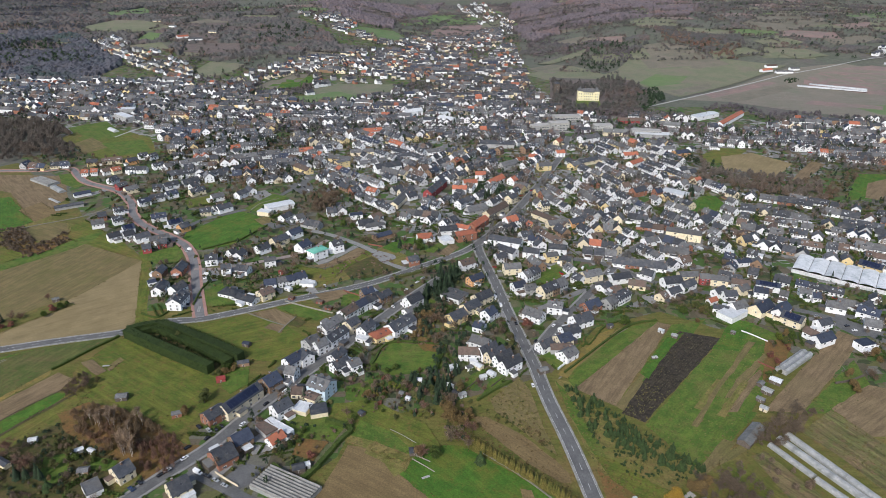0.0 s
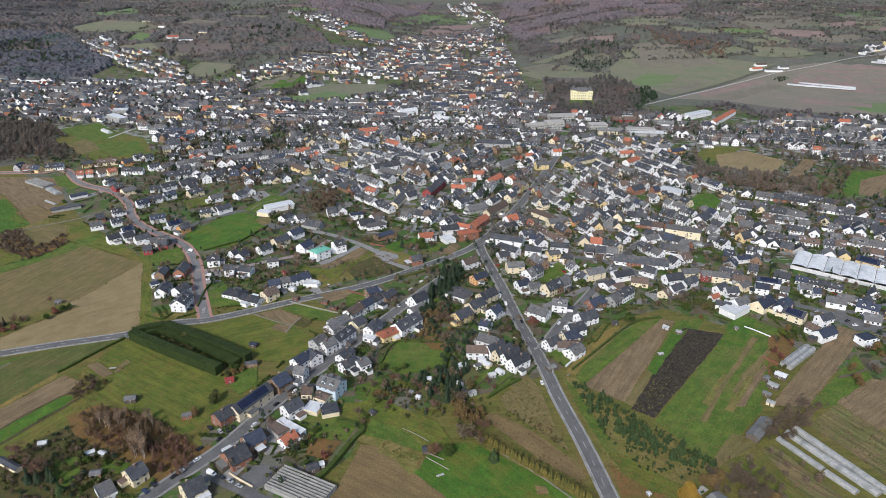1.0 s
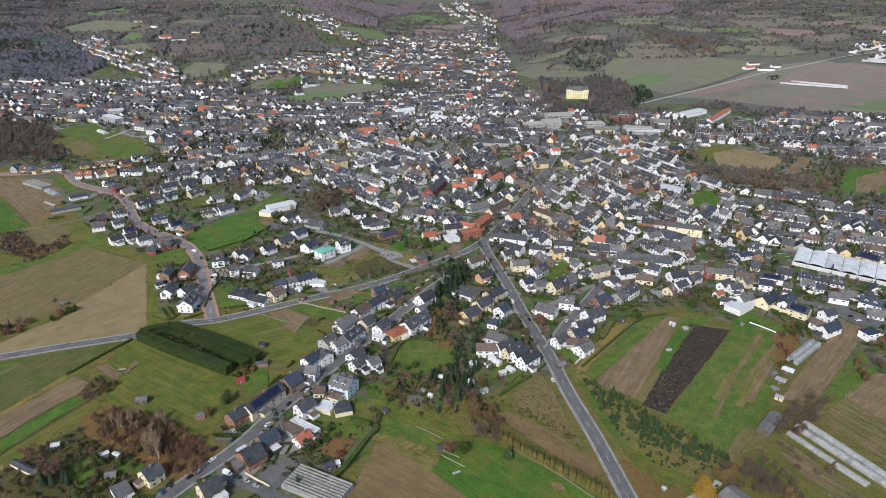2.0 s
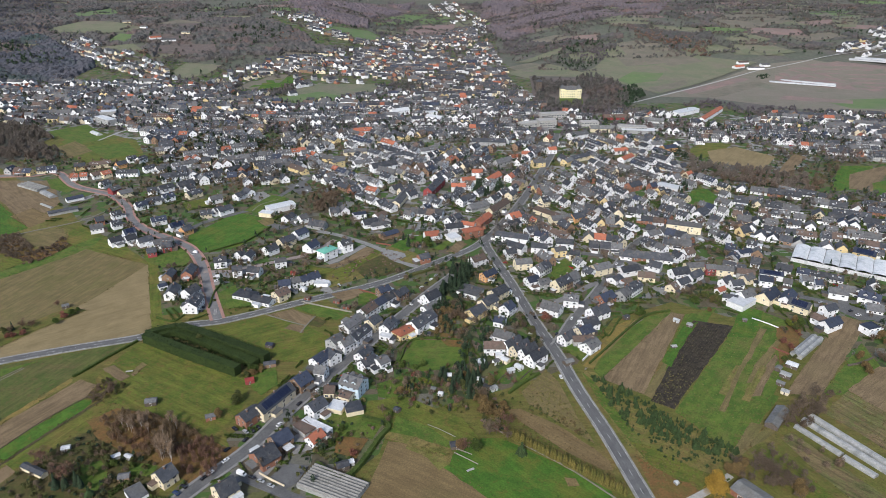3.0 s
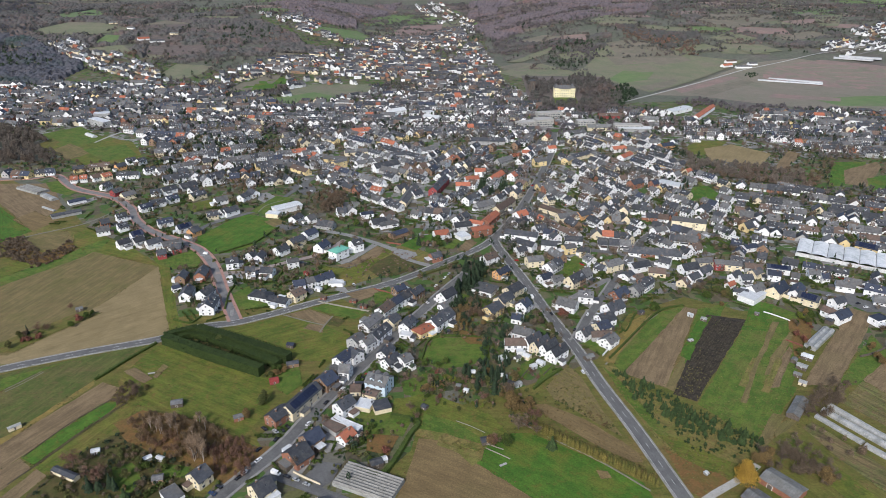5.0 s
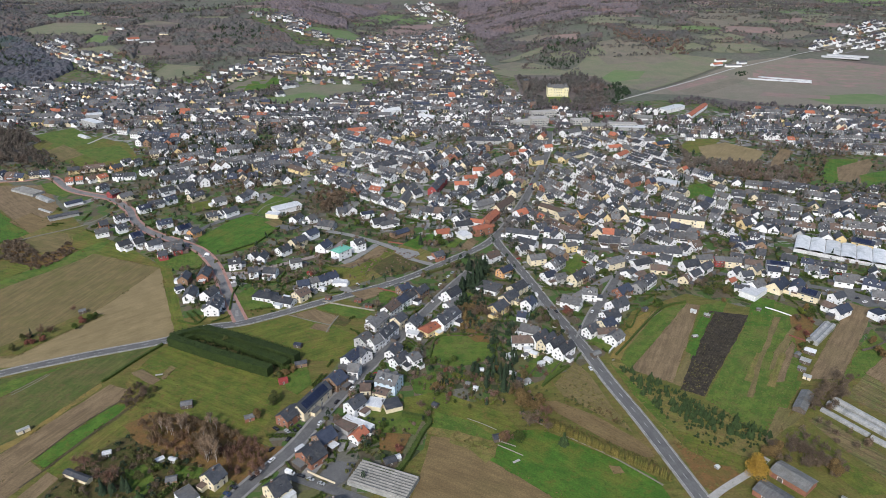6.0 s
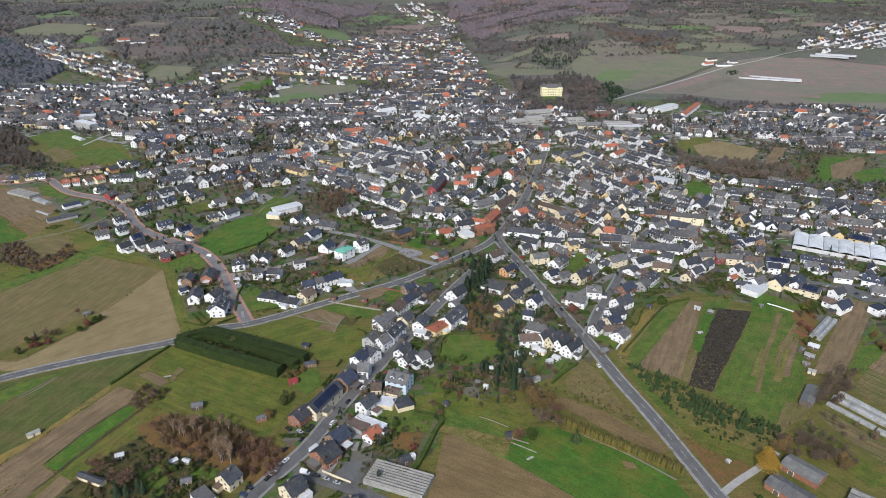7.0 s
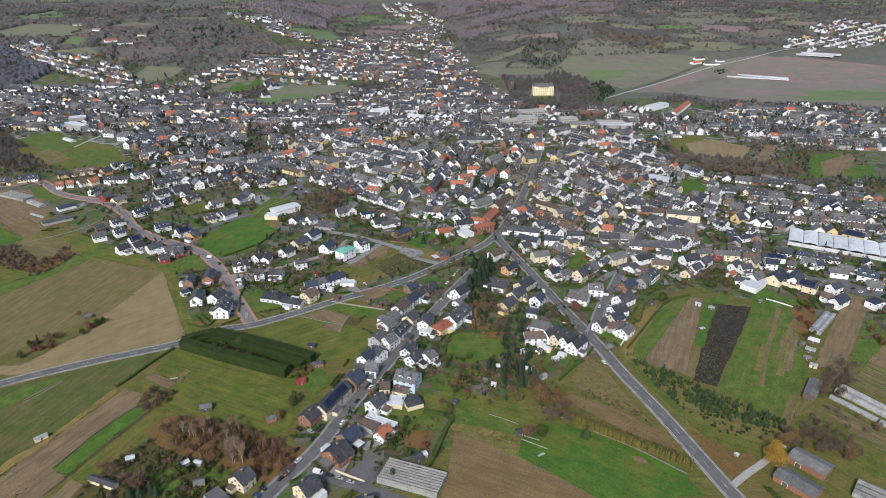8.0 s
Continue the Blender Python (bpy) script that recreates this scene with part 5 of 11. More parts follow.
def small_car(x, y, angle, slot):
    """A parked car far off, with its body and its glass cabin."""
    m = at(x, y, terrain(x, y) + 0.35 + 1.1 * step(1100, 1300, y), angle)
    for r, q in (((-2.1, 2.1, -0.85, 0.85, 0.0, 0.75), slot), ((-1.5, 0.8, -0.7, 0.7, 0.75, 1.3), 4)):
        k = len(CAR_V)
        CAR_V.extend((m @ Vector(p))[:] for p in box_v(*r))
        CAR_F.extend(tuple(i + k for i in f) for f in BOX_F)
        CAR_S.extend([q] * 6)


def quarter(poly, angle, dx, dy, keep=0.85, walls=MIX_W, roofs=MIX_R, size=1.0, label="houses of the village", low=False):
    """A quarter of the village: bending lanes, rows of joined and single houses on both sides of them, yards and gardens behind."""
    rng = random.Random(round(poly[0][0] * 3 + poly[0][1]))
    cx, cy = sum(p[0] for p in poly) / len(poly), sum(p[1] for p in poly) / len(poly)
    c, s = math.cos(radians(angle)), math.sin(radians(angle))
    big = max(math.hypot(p[0] - cx, p[1] - cy) for p in poly)
    todo, lanes = [], []
    v0 = -big
    while v0 < big:
        wave, turn_, ph = rng.uniform(2, 7), rng.uniform(45, 110), rng.uniform(0, 6.3)

        def spot(u, v):
            w = v + wave * math.sin(u / turn_ + ph)
            return cx + u * c - w * s, cy + u * s + w * c

        run = []
        for i in range(int(-big / 8), int(big / 8) + 2):
            x, y = spot(i * 8.0, v0)
            if i * 8.0 < big and inside(x, y, poly) and not blocked(x, y, -1.0):
                run.append(Vector((x, y)))
                continue
            if len(run) > 3:
                lanes.append(run)
                for q in run:
                    take(q.x, q.y, 2.0)
            run = []
        for side in (-1, 1):
            u = -big
            while u < big:
                n = rng.choice((1, 1, 1, 1, 2, 2, 3, 4))
                along = rng.random() < 0.6 or n > 2
                e0 = rng.choice((3.6, 4.4, 5.2, 5.7, 6.2)) if not low else rng.choice((2.7, 3.0, 3.4))
                if n > 1:
                    e0 = max(e0, 3.4 if low else 4.4)
                W = rng.uniform(7.6, 9.6) * size
                back = rng.uniform(0.4, 3.5)
                pitch = rng.uniform(0.33, 0.46)
                wall, roof = rng.choice(walls), rng.choice(roofs)
                for k in range(n):
                    L = rng.uniform(6.5, 9.0) * size if n > 1 else rng.uniform(8, 11.5) * size
                    wide = L if along else W
                    x, y = spot(u + wide / 2, v0 + side * (3.4 + back + (W if along else L) / 2))
                    u += wide + 0.05
                    if rng.random() < 0.5:
                        wall, roof = rng.choice(walls), rng.choice(roofs)
                    if rng.random() > keep or not inside(x, y, poly) or noise.noise((x / 48, y / 62, 3.0)) < -0.3 or blocked(x, y, 2.6 * size):
                        u += 3
                        continue
                    slope = math.degrees(math.atan(wave / turn_ * math.cos(u / turn_ + ph)))
                    todo.append((x, y, angle + slope + (0 if along else 90) + rng.uniform(-2, 2), L, W, e0 + rng.uniform(-0.25, 0.25), W * pitch, wall, roof))
                    for w in (rng.uniform(5, 8), rng.uniform(10, 15)):
                        if rng.random() < 0.55:
                            px_, py_ = spot(u - wide / 2 + rng.uniform(-3, 3), v0 + side * (3.4 + back + (W if along else L) + w))
                            if inside(px_, py_, poly) and not blocked(px_, py_, 1.0):
                                plot(at(px_, py_, 0, angle + slope), rng.uniform(4, 8), rng.uniform(4, 8), rng.choice((0, 0, 0, 1, 2, 2, 3, 4)))
                                if rng.random() < 0.4:
                                    h = rng.uniform(2.0, 2.7)
                                    m = at(px_, py_, terrain(px_, py_) + 0.9 * step(1100, 1300, py_), angle + slope)
                                    join(boxes("hut", [rng.choice(("white_render", "bark", "grey_render", "brown_brick")), rng.choice(("pale_metal", "grey_tile", "corrugated", "slate", "brown_tile"))], (-2.4, 2.4, -1.6, 1.6, 0, h), (-2.6, 2.6, -1.8, 1.8, h, h + 0.15, 1)), m)
                    if rng.random() < 0.4 and y < 1150:
                        qx, qy = spot(u - wide / 2, v0 + side * 1.9)
                        if inside(qx, qy, poly):
                            small_car(qx, qy, angle + slope, rng.choice((0, 0, 1, 1, 2, 3)))
                u += rng.choice((0.5, 2.0, 3.5, 6.0, 9.0))
        v0 += dy * rng.uniform(1.85, 2.25)
    v, f = [], []
    for run in lanes:
        for i, (p, q) in enumerate(zip(offset_line(run, 2.6), offset_line(run, -2.6))):
            for o in (p, q):
                v.append((o.x, o.y, terrain(o.x, o.y) + 0.25 + 1.2 * step(1100, 1300, o.y)))
            if i:
                f.append((len(v) - 4, len(v) - 3, len(v) - 1, len(v) - 2))
    if f:
        tagged(new("lanes", mesh_of("lanes", v, f, "worn_asphalt")), "narrow village lanes between rows of houses", "road", kind="structure")
    for x, y, a, L, W, e, rise, wall, roof in todo:
        house(x, y, a, L, W, e, e + rise, wall, roof, "", label, True)


def house_row(x0, y0, x1, y1, n, walls=MIX_W, roofs=MIX_R, turned=False, W=9.0, e=4.1, extra="", label="row of houses"):
    """n houses along a line, ridges along it, or across it when turned."""
    rng = random.Random(round(x0 * 5 + y0))
    a = math.degrees(math.atan2(y1 - y0, x1 - x0))
    gap = math.hypot(x1 - x0, y1 - y0) / n
    for i in range(n):
        u = (i + 0.5) / n
        d = gap if not turned else gap * 0.0 + 11
        L = max(6.5, min(18.0, d * rng.uniform(0.88, 1.0))) if not turned else rng.uniform(9, 12)
        w = W * rng.uniform(0.92, 1.08) if not turned else min(W, gap * 0.82)
        ee = e * rng.uniform(0.88, 1.1)
        swap = not turned and gap > 8.5 and rng.random() < 0.35
        house(x0 + (x1 - x0) * u, y0 + (y1 - y0) * u, a + (90 if turned else 0) + rng.uniform(-2, 2) + (90 if swap else 0), min(L, 10.5) if swap else L, min(w, gap * 0.9) if swap else w, ee, ee + w * rng.uniform(0.38, 0.48), rng.choice(walls), rng.choice(roofs), extra, label, math.hypot(x0 + 40, y0) > 620)


# ---- ground kept for large buildings ----
take(245, 1133, 36)
take(238, 1104, 30)
take(198, 1177, 14)
take(137, 919, 20)
take(161, 918, 18)
take(182, 978, 24)
take(225, 926, 18)
take(279, 897, 22)
take(283, 473, 19)
take(293, 466, 19)
take(303, 458, 19)
take(313, 451, 19)
take(322, 443, 19)
take(331, 436, 19)
take(340, 429, 19)
take(349, 423, 19)
take(291, 482, 19)
take(301, 474, 19)
take(311, 466, 19)
take(320, 459, 19)
take(330, 451, 19)
take(339, 444, 19)
take(348, 437, 19)
take(357, 430, 19)
take(217, 345, 14)
take(-432, 675, 22)


# ---- houses one by one, along the streets ----
house(-152.0, 239.5, 54, 8.1, 9.3, 4.7, 8.3, "C", "d")
house(-121.6, 229.3, 43, 9.1, 10.2, 4.7, 8.75, "C", "d")
house(-122.2, 281.5, 53, 11.0, 8.37, 5.17, 7.87, "B", "d", "k")
house(-111.0, 293.2, 58, 25.2, 8.37, 5.64, 8.79, "C", "d", "s")
house(-99.2, 310.7, 53, 9.8, 10.2, 5.17, 8.77, "N", "u", "k")
house(-102.5, 262.5, 45, 9.6, 9.3, 4.7, 8.3, "N", "u")
house(-108.0, 251.0, 45, 10.4, 12.1, 4.23, 8.28, "B", "d", "k")
house(-87.6, 286.9, 48, 9.9, 8.37, 5.64, 8.79, "W", "d", "k")
house(-82.2, 303.8, -3, 5.9, 7.44, 3.29, 5.54, "C", "b")
house(-68.9, 305.8, -27, 12.8, 11.2, 7.05, 10.2, "L", "g", "d")
house(-62.1, 328.8, 46, 10.5, 7.44, 4.7, 7.4, "W", "d")
house(-65.3, 338.5, 62, 11.0, 7.44, 4.7, 7.4, "W", "d")
house(-53.7, 328.3, 37, 7.0, 8.37, 5.64, 7.44, "W", "g")
house(-90.6, 332.2, 53, 11.6, 8.37, 5.64, 8.34, "W", "u")
house(-88.7, 319.4, -17, 6.5, 7.44, 5.64, 8.79, "W", "g")
house(-84.1, 335.8, -48, 8.2, 8.37, 5.64, 8.34, "W", "d")
house(-76.9, 347.9, 47, 8.0, 7.44, 6.11, 9.26, "W", "g")
house(-83.5, 351.9, 53, 9.0, 9.3, 5.64, 8.34, "G", "g")
house(-69.2, 359.3, 57, 16.3, 8.37, 5.64, 8.79, "W", "d", "d")
house(-60.9, 373.3, 54, 9.1, 8.37, 6.58, 9.28, "C", "d")
house(-75.2, 376.7, 57, 17.6, 8.37, 3.76, 6.46, "W", "g")
house(-64.9, 391.9, 54, 15.9, 8.37, 5.64, 8.34, "W", "b")
house(-57.7, 401.2, 52, 11.2, 8.37, 5.64, 8.34, "W", "u")
house(-51.2, 408.8, 53, 12.4, 8.37, 5.64, 8.34, "W", "d")
house(-55.9, 419.6, 37, 9.0, 7.44, 5.17, 7.87, "N", "u")
house(-43.8, 414.1, 52, 11.9, 7.44, 5.17, 7.87, "N", "d")
house(-22.0, 407.6, 46, 12.6, 9.3, 5.64, 9.24, "W", "d", "k")
house(-23.4, 397.7, 43, 10.6, 6.51, 2.82, 4.62, "W", "g")
house(-28.9, 374.3, 50, 21.0, 10.2, 5.64, 9.24, "W", "d", "d")
house(-39.6, 364.6, 42, 16.1, 8.37, 4.23, 6.48, "Y", "r", "h")
house(-51.1, 370.1, 65, 12.4, 7.44, 5.64, 8.34, "W", "d")
house(-52.2, 360.6, -23, 7.9, 4.65, 2.82, 3.18, "W", "w", "f")
house(17.6, 469.3, 35, 13.0, 8.37, 5.17, 8.32, "W", "b")
house(23.4, 443.7, 38, 12.6, 7.44, 4.7, 7.4, "O", "u")
house(27.1, 413.9, 41, 14.2, 9.3, 5.17, 8.32, "C", "d", "k")
house(18.1, 399.7, 43, 12.9, 9.3, 5.17, 8.32, "C", "d", "k")
house(8.2, 386.0, 44, 13.1, 9.3, 5.17, 8.32, "Y", "d", "k")
house(30.4, 389.9, 52, 9.2, 8.37, 5.64, 8.79, "W", "u")
house(23.5, 375.3, -26, 7.3, 7.44, 3.76, 5.56, "W", "u")
house(52.8, 461.6, 10, 13.2, 9.3, 5.64, 8.34, "C", "g")
house(54.7, 430.4, 24, 9.6, 8.37, 5.64, 8.34, "W", "u")
house(62.8, 428.2, 15, 8.7, 8.37, 4.7, 7.4, "G", "g")
house(61.4, 390.0, -36, 13.7, 9.3, 4.7, 8.3, "W", "g")
house(77.4, 400.4, -16, 10.3, 9.3, 5.64, 8.34, "W", "g", "d")
house(102.7, 402.9, 35, 13.1, 9.3, 4.7, 8.3, "B", "u")
house(92.0, 383.4, 29, 14.1, 10.2, 4.7, 8.75, "W", "d", "k")
house(81.8, 369.0, 22, 11.7, 10.2, 4.7, 7.85, "W", "d")
house(76.1, 358.7, 28, 10.2, 9.3, 4.7, 7.85, "C", "u", "k")
house(63.1, 351.6, 38, 9.8, 7.44, 4.7, 7.85, "W", "d")
house(73.6, 350.3, 2, 13.9, 7.44, 3.76, 5.56, "G", "b")
house(76.3, 342.2, 41, 10.7, 8.37, 4.7, 7.4, "W", "g")
house(112.3, 450.3, 23, 15.5, 10.2, 5.64, 8.34, "C", "g")
house(133.6, 447.7, 18, 15.9, 9.3, 4.7, 7.4, "W", "d")
house(118.6, 432.1, 40, 9.3, 7.44, 4.7, 6.5, "W", "d")
house(126.7, 431.3, 23, 8.2, 7.44, 2.82, 4.62, "B", "b")
house(144.4, 437.6, -16, 12.4, 8.37, 3.76, 6.46, "C", "b")
house(156.8, 453.2, -36, 9.1, 8.37, 4.7, 7.85, "W", "d")
house(171.0, 441.1, 16, 14.7, 9.3, 4.7, 8.3, "W", "d", "k")
house(167.0, 424.7, 31, 11.2, 7.44, 4.7, 7.4, "W", "d")
house(186.4, 450.1, 5, 14.6, 8.37, 5.64, 7.89, "C", "g")
house(197.3, 446.5, -3, 7.5, 8.37, 5.64, 7.89, "R", "g")
house(207.7, 443.4, -16, 12.4, 8.37, 5.64, 7.89, "C", "g")
house(221.3, 437.1, -20, 12.8, 8.37, 5.64, 7.89, "G", "b")
house(180.7, 435.2, 36, 14.8, 7.44, 4.7, 7.4, "W", "d")
house(200.6, 425.4, 37, 11.2, 6.51, 4.7, 7.4, "W", "d")
house(206.4, 420.3, 8, 9.6, 7.44, 4.7, 7.4, "W", "d")
house(219.1, 429.3, 30, 10.1, 7.44, 4.7, 7.4, "C", "g")
house(230.8, 424.2, -20, 9.1, 8.37, 5.64, 8.34, "W", "u")
house(241.5, 436.1, -23, 16.4, 7.44, 4.7, 6.5, "W", "u", "s")
house(246.3, 420.6, -33, 5.6, 7.44, 4.7, 7.4, "W", "g")
house(263.5, 425.0, -16, 7.7, 8.37, 4.7, 7.4, "W", "g")
house(268.4, 418.5, -12, 5.6, 7.44, 4.7, 7.4, "W", "u")
house(192.0, 414.4, 30, 7.7, 4.65, 2.82, 4.62, "W", "r", "q")
house(193.9, 402.6, -27, 9.9, 7.44, 3.29, 5.09, "W", "d")
house(205.6, 403.4, 26, 11.8, 8.37, 4.7, 7.85, "W", "g")
house(198.8, 395.4, 36, 18.8, 12, 4.2, 4.4, "W", "w", "fq")
house(221.3, 401.5, 37, 16.7, 10.2, 4.7, 8.75, "C", "u")
house(233.5, 397.5, 46, 16.2, 8.37, 5.17, 8.32, "W", "u")
house(235.8, 385.8, -46, 13.7, 9.3, 5.17, 8.32, "C", "d", "s")
house(252.6, 379.5, 19, 10.2, 7.44, 5.64, 8.34, "W", "d")
house(240.1, 368.2, -62, 8.4, 8.37, 4.23, 6.48, "W", "b")
house(243.2, 361.6, 26, 14.7, 8.37, 4.7, 7.85, "W", "u")
house(274.8, 403.9, -27, 12.5, 8.37, 4.7, 7.4, "W", "g")
house(292.2, 394.8, -39, 13.7, 9.3, 5.17, 8.32, "W", "u", "d")
house(267.1, 356.3, 17, 10.6, 7.44, 4.7, 5.06, "W", "u", "f")
house(-239.3, 508.7, 21, 8.2, 8.37, 4.23, 7.38, "W", "g", "k")
house(-246.6, 495.2, 25, 6.8, 8.37, 4.7, 7.4, "R", "d")
house(-218.5, 451.7, 87, 10.8, 7.44, 4.7, 7.4, "N", "d")
house(-205.1, 456.4, 89, 13.8, 8.37, 4.7, 7.85, "B", "d")
house(-218.6, 436.7, 33, 6.1, 5.58, 2.82, 3.09, "W", "u", "f")
house(-207.6, 424.9, 92, 13.9, 8.37, 4.7, 7.85, "W", "d")
house(-194.1, 423.6, 63, 10.7, 9.3, 5.17, 8.32, "W", "d")
house(-187.1, 405.4, 87, 15.2, 10.2, 5.64, 9.24, "W", "d", "d")
house(-185.9, 473.7, 15, 9.5, 9.3, 5.64, 8.34, "W", "d", "d")
house(-172.8, 486.0, 51, 6.3, 8.37, 5.17, 7.87, "W", "d")
house(-166.2, 484.1, 78, 10.3, 7.44, 4.7, 7.4, "W", "d")
house(-168.9, 456.9, 13, 7.0, 8.37, 5.64, 8.34, "W", "d")
house(-155.9, 457.4, -13, 10.2, 8.37, 4.23, 6.93, "W", "d")
house(-154.7, 420.7, -22, 15.6, 10.2, 3.01, 5.53, "W", "d", "h")
house(-140.5, 412.0, -26, 15.7, 8.37, 3.01, 5.08, "W", "d")
house(-128.9, 417.7, 48, 10.4, 9.3, 5.17, 7.87, "C", "b", "k")
house(-151.2, 496.8, 49, 10.9, 9.3, 4.7, 7.85, "W", "d")
house(-141.1, 514.1, 49, 14.4, 9.3, 4.7, 7.85, "C", "d", "k")
house(-131.5, 529.9, 49, 12.1, 9.3, 4.7, 7.85, "W", "u")
house(-118.6, 502.2, 62, 12.1, 9.3, 4.7, 8.3, "W", "u")
house(-103.4, 487.0, 47, 14.0, 9.5, 7.2, 9.0, "W", "t", "h")
house(-90.0, 500.2, 34, 9.1, 10.2, 7.05, 9.75, "W", "d", "d")
house(-138.5, 471.3, 17, 8.6, 8.37, 5.64, 6.99, "W", "g")
house(-129.1, 433.4, 14, 8.7, 8.37, 4.7, 7.4, "W", "u")
house(-121.4, 437.6, 20, 6.7, 8.37, 4.7, 7.4, "W", "g")
house(-115.4, 440.2, 34, 7.4, 8.37, 4.7, 7.4, "W", "u")
house(-109.0, 444.6, 36, 7.2, 9.3, 4.7, 7.85, "W", "u")
house(-102.5, 437.1, -3, 10.5, 6, 3, 3.3, "W", "w", "fq")
house(-25.3, 475.8, 25, 8.6, 8.37, 4.7, 7.4, "B", "d")
house(-364.8, 597.1, 34, 24.9, 7.44, 2.82, 4.17, "G", "d", "q")
house(-369.3, 631.4, 41, 15.6, 6.51, 2.82, 4.62, "W", "u", "q")
house(-211.6, 589.8, 48, 14.6, 8.37, 4.7, 7.85, "W", "d")
house(-206.9, 630.5, 61, 12.4, 8.37, 4.7, 7.4, "W", "d")
house(-200.1, 640.9, -47, 11.7, 8.37, 4.7, 7.85, "W", "d")
house(-160.4, 598.8, 34, 26.4, 13, 4.7, 5.6, "W", "w", "q")
house(-170.6, 582.4, -16, 12.7, 8, 4, 4.3, "C", "w", "fq")
house(-148.3, 569.9, 61, 11.9, 8.37, 3.76, 6.46, "W", "d")
house(-9.7, 650.0, 69, 43.6, 9.3, 6.58, 10.2, "R", "d", "d")
house(15.5, 648.7, -3, 14.9, 8.37, 5.64, 8.34, "W", "r")
house(27.2, 669.3, 12, 14.8, 8.37, 5.64, 8.34, "W", "r")
house(39.5, 694.1, -2, 11.7, 9.3, 6.58, 9.28, "W", "r")
house(54.4, 675.1, 55, 28.5, 9.3, 5.64, 9.24, "W", "r")
house(61.0, 562.8, 33, 11.9, 10.2, 4.7, 8.3, "W", "r")
house(57.1, 545.5, 38, 14.0, 9.3, 4.7, 7.4, "W", "d")
house(18.5, 526.5, 25, 17.8, 9.3, 6.58, 8.38, "B", "r", "h")
house(16.7, 542.5, -27, 12.6, 7.44, 5.64, 7.44, "W", "r")
house(30.7, 553.5, 59, 25.9, 8.37, 5.64, 8.34, "B", "r")
house(-17.3, 522.3, 14, 12.4, 10.2, 4.7, 7.4, "W", "r")
house(1.4, 520.6, 26, 10.4, 12, 3.5, 3.8, "W", "w", "fq")
house(48.8, 586.2, 54, 34.0, 9.3, 5.64, 9.24, "C", "b")
house(66.9, 620.0, 52, 12.0, 8.37, 6.58, 9.28, "C", "d")
house(52.3, 514.0, -21, 28.3, 9.3, 5.64, 8.34, "W", "d")
house(51.8, 493.8, -41, 17.9, 9.3, 5.64, 8.34, "W", "d")
house(71.6, 491.0, -17, 13.1, 8.37, 5.64, 8.34, "W", "d")
house(77.9, 515.2, -21, 11.4, 8.37, 5.64, 8.34, "W", "u")
house(94.5, 498.8, -12, 14.9, 8.37, 5.64, 8.34, "W", "d")
house(86.8, 484.3, 16, 9.9, 8.37, 5.64, 7.44, "Y", "g")
house(98.2, 475.8, -27, 7.8, 8.37, 5.64, 8.34, "C", "d")
house(210.2, 531.7, -22, 29.5, 10.2, 7.05, 9.3, "C", "g")
house(239.8, 645.4, -41, 24.4, 13, 4.23, 5.13, "W", "w", "q")
house(280.5, 804.7, 8, 14.7, 11.2, 6.58, 9.28, "W", "g")
house(293.0, 791.3, 20, 19.6, 11.2, 5.64, 8.34, "O", "u")
house(240.3, 565.7, 48, 18.3, 11.2, 4.7, 8.3, "W", "d", "k")
house(98.4, 568.6, -51, 40.3, 9.3, 4.23, 6.03, "C", "b")
house(120.4, 560.5, 31, 15.0, 9.3, 4.7, 7.85, "O", "d")
house(-65.5, 723.8, 32, 31.6, 11.2, 5.64, 10.1, "W", "d")
house(-119.2, 736.2, 39, 16.0, 9.3, 7.52, 8.42, "Y", "g")
house(-54.3, 527.7, 37, 16.7, 8.37, 3.76, 5.56, "N", "u", "q")
house(-83.1, 574.5, 18, 11.7, 7.44, 4.7, 5.6, "W", "u")
house(-63.4, 551.4, 26, 18.0, 9.3, 3.29, 5.54, "W", "g", "h")
house(200.8, 645.9, 30, 16.4, 10.2, 5.64, 9.24, "B", "d")
house(227.5, 782.9, 13, 18.6, 9.3, 4.7, 7.4, "W", "r")
house(225.5, 751.1, 43, 24.3, 9.3, 4.7, 7.4, "W", "r")
house(311.8, 812.4, 43, 7.5, 7.44, 4.7, 7.4, "W", "d")
house(90.5, 754.4, 22, 11.0, 8.37, 5.64, 8.34, "W", "r")
house(106.5, 767.5, -17, 9.6, 8.37, 5.64, 8.34, "W", "r")
house(114.8, 730.8, 14, 14.9, 9.3, 6.11, 9.26, "Y", "g")
house(142.2, 786.7, 11, 10.6, 8.37, 5.64, 8.34, "W", "r")
house(150.4, 736.3, 46, 14.6, 9.3, 5.64, 8.34, "Y", "g")
house(338.6, 470.1, -44, 16.4, 9.3, 4.7, 7.4, "Y", "u", "s")
house(240.4, 478.8, 13, 12.0, 7.44, 3.76, 5.56, "W", "u")
house(119.1, 215.6, -58, 17.3, 10.5, 3.4, 4.9, "B", "k", "q")
house(104.8, 204.1, -59, 18.7, 10.0, 3.2, 4.7, "B", "g", "q")
house(7.4, 418.9, -34, 15.8, 13.0, 3.9, 5.0, "W", "g", "h")
house(23.1, 353.0, -31, 11.9, 8.5, 5.8, 9.0, "W", "g")
house(15.6, 342.2, -3, 13.1, 8.0, 5.2, 8.0, "W", "b")
house(26.8, 344.2, 38, 13.0, 6.6, 5.6, 9.0, "W", "d", "k")
house(31.1, 339.7, 41, 13.2, 6.6, 5.6, 9.0, "C", "d", "k")
house(35.4, 335.6, 42, 12.8, 6.6, 5.6, 9.0, "W", "d", "k")
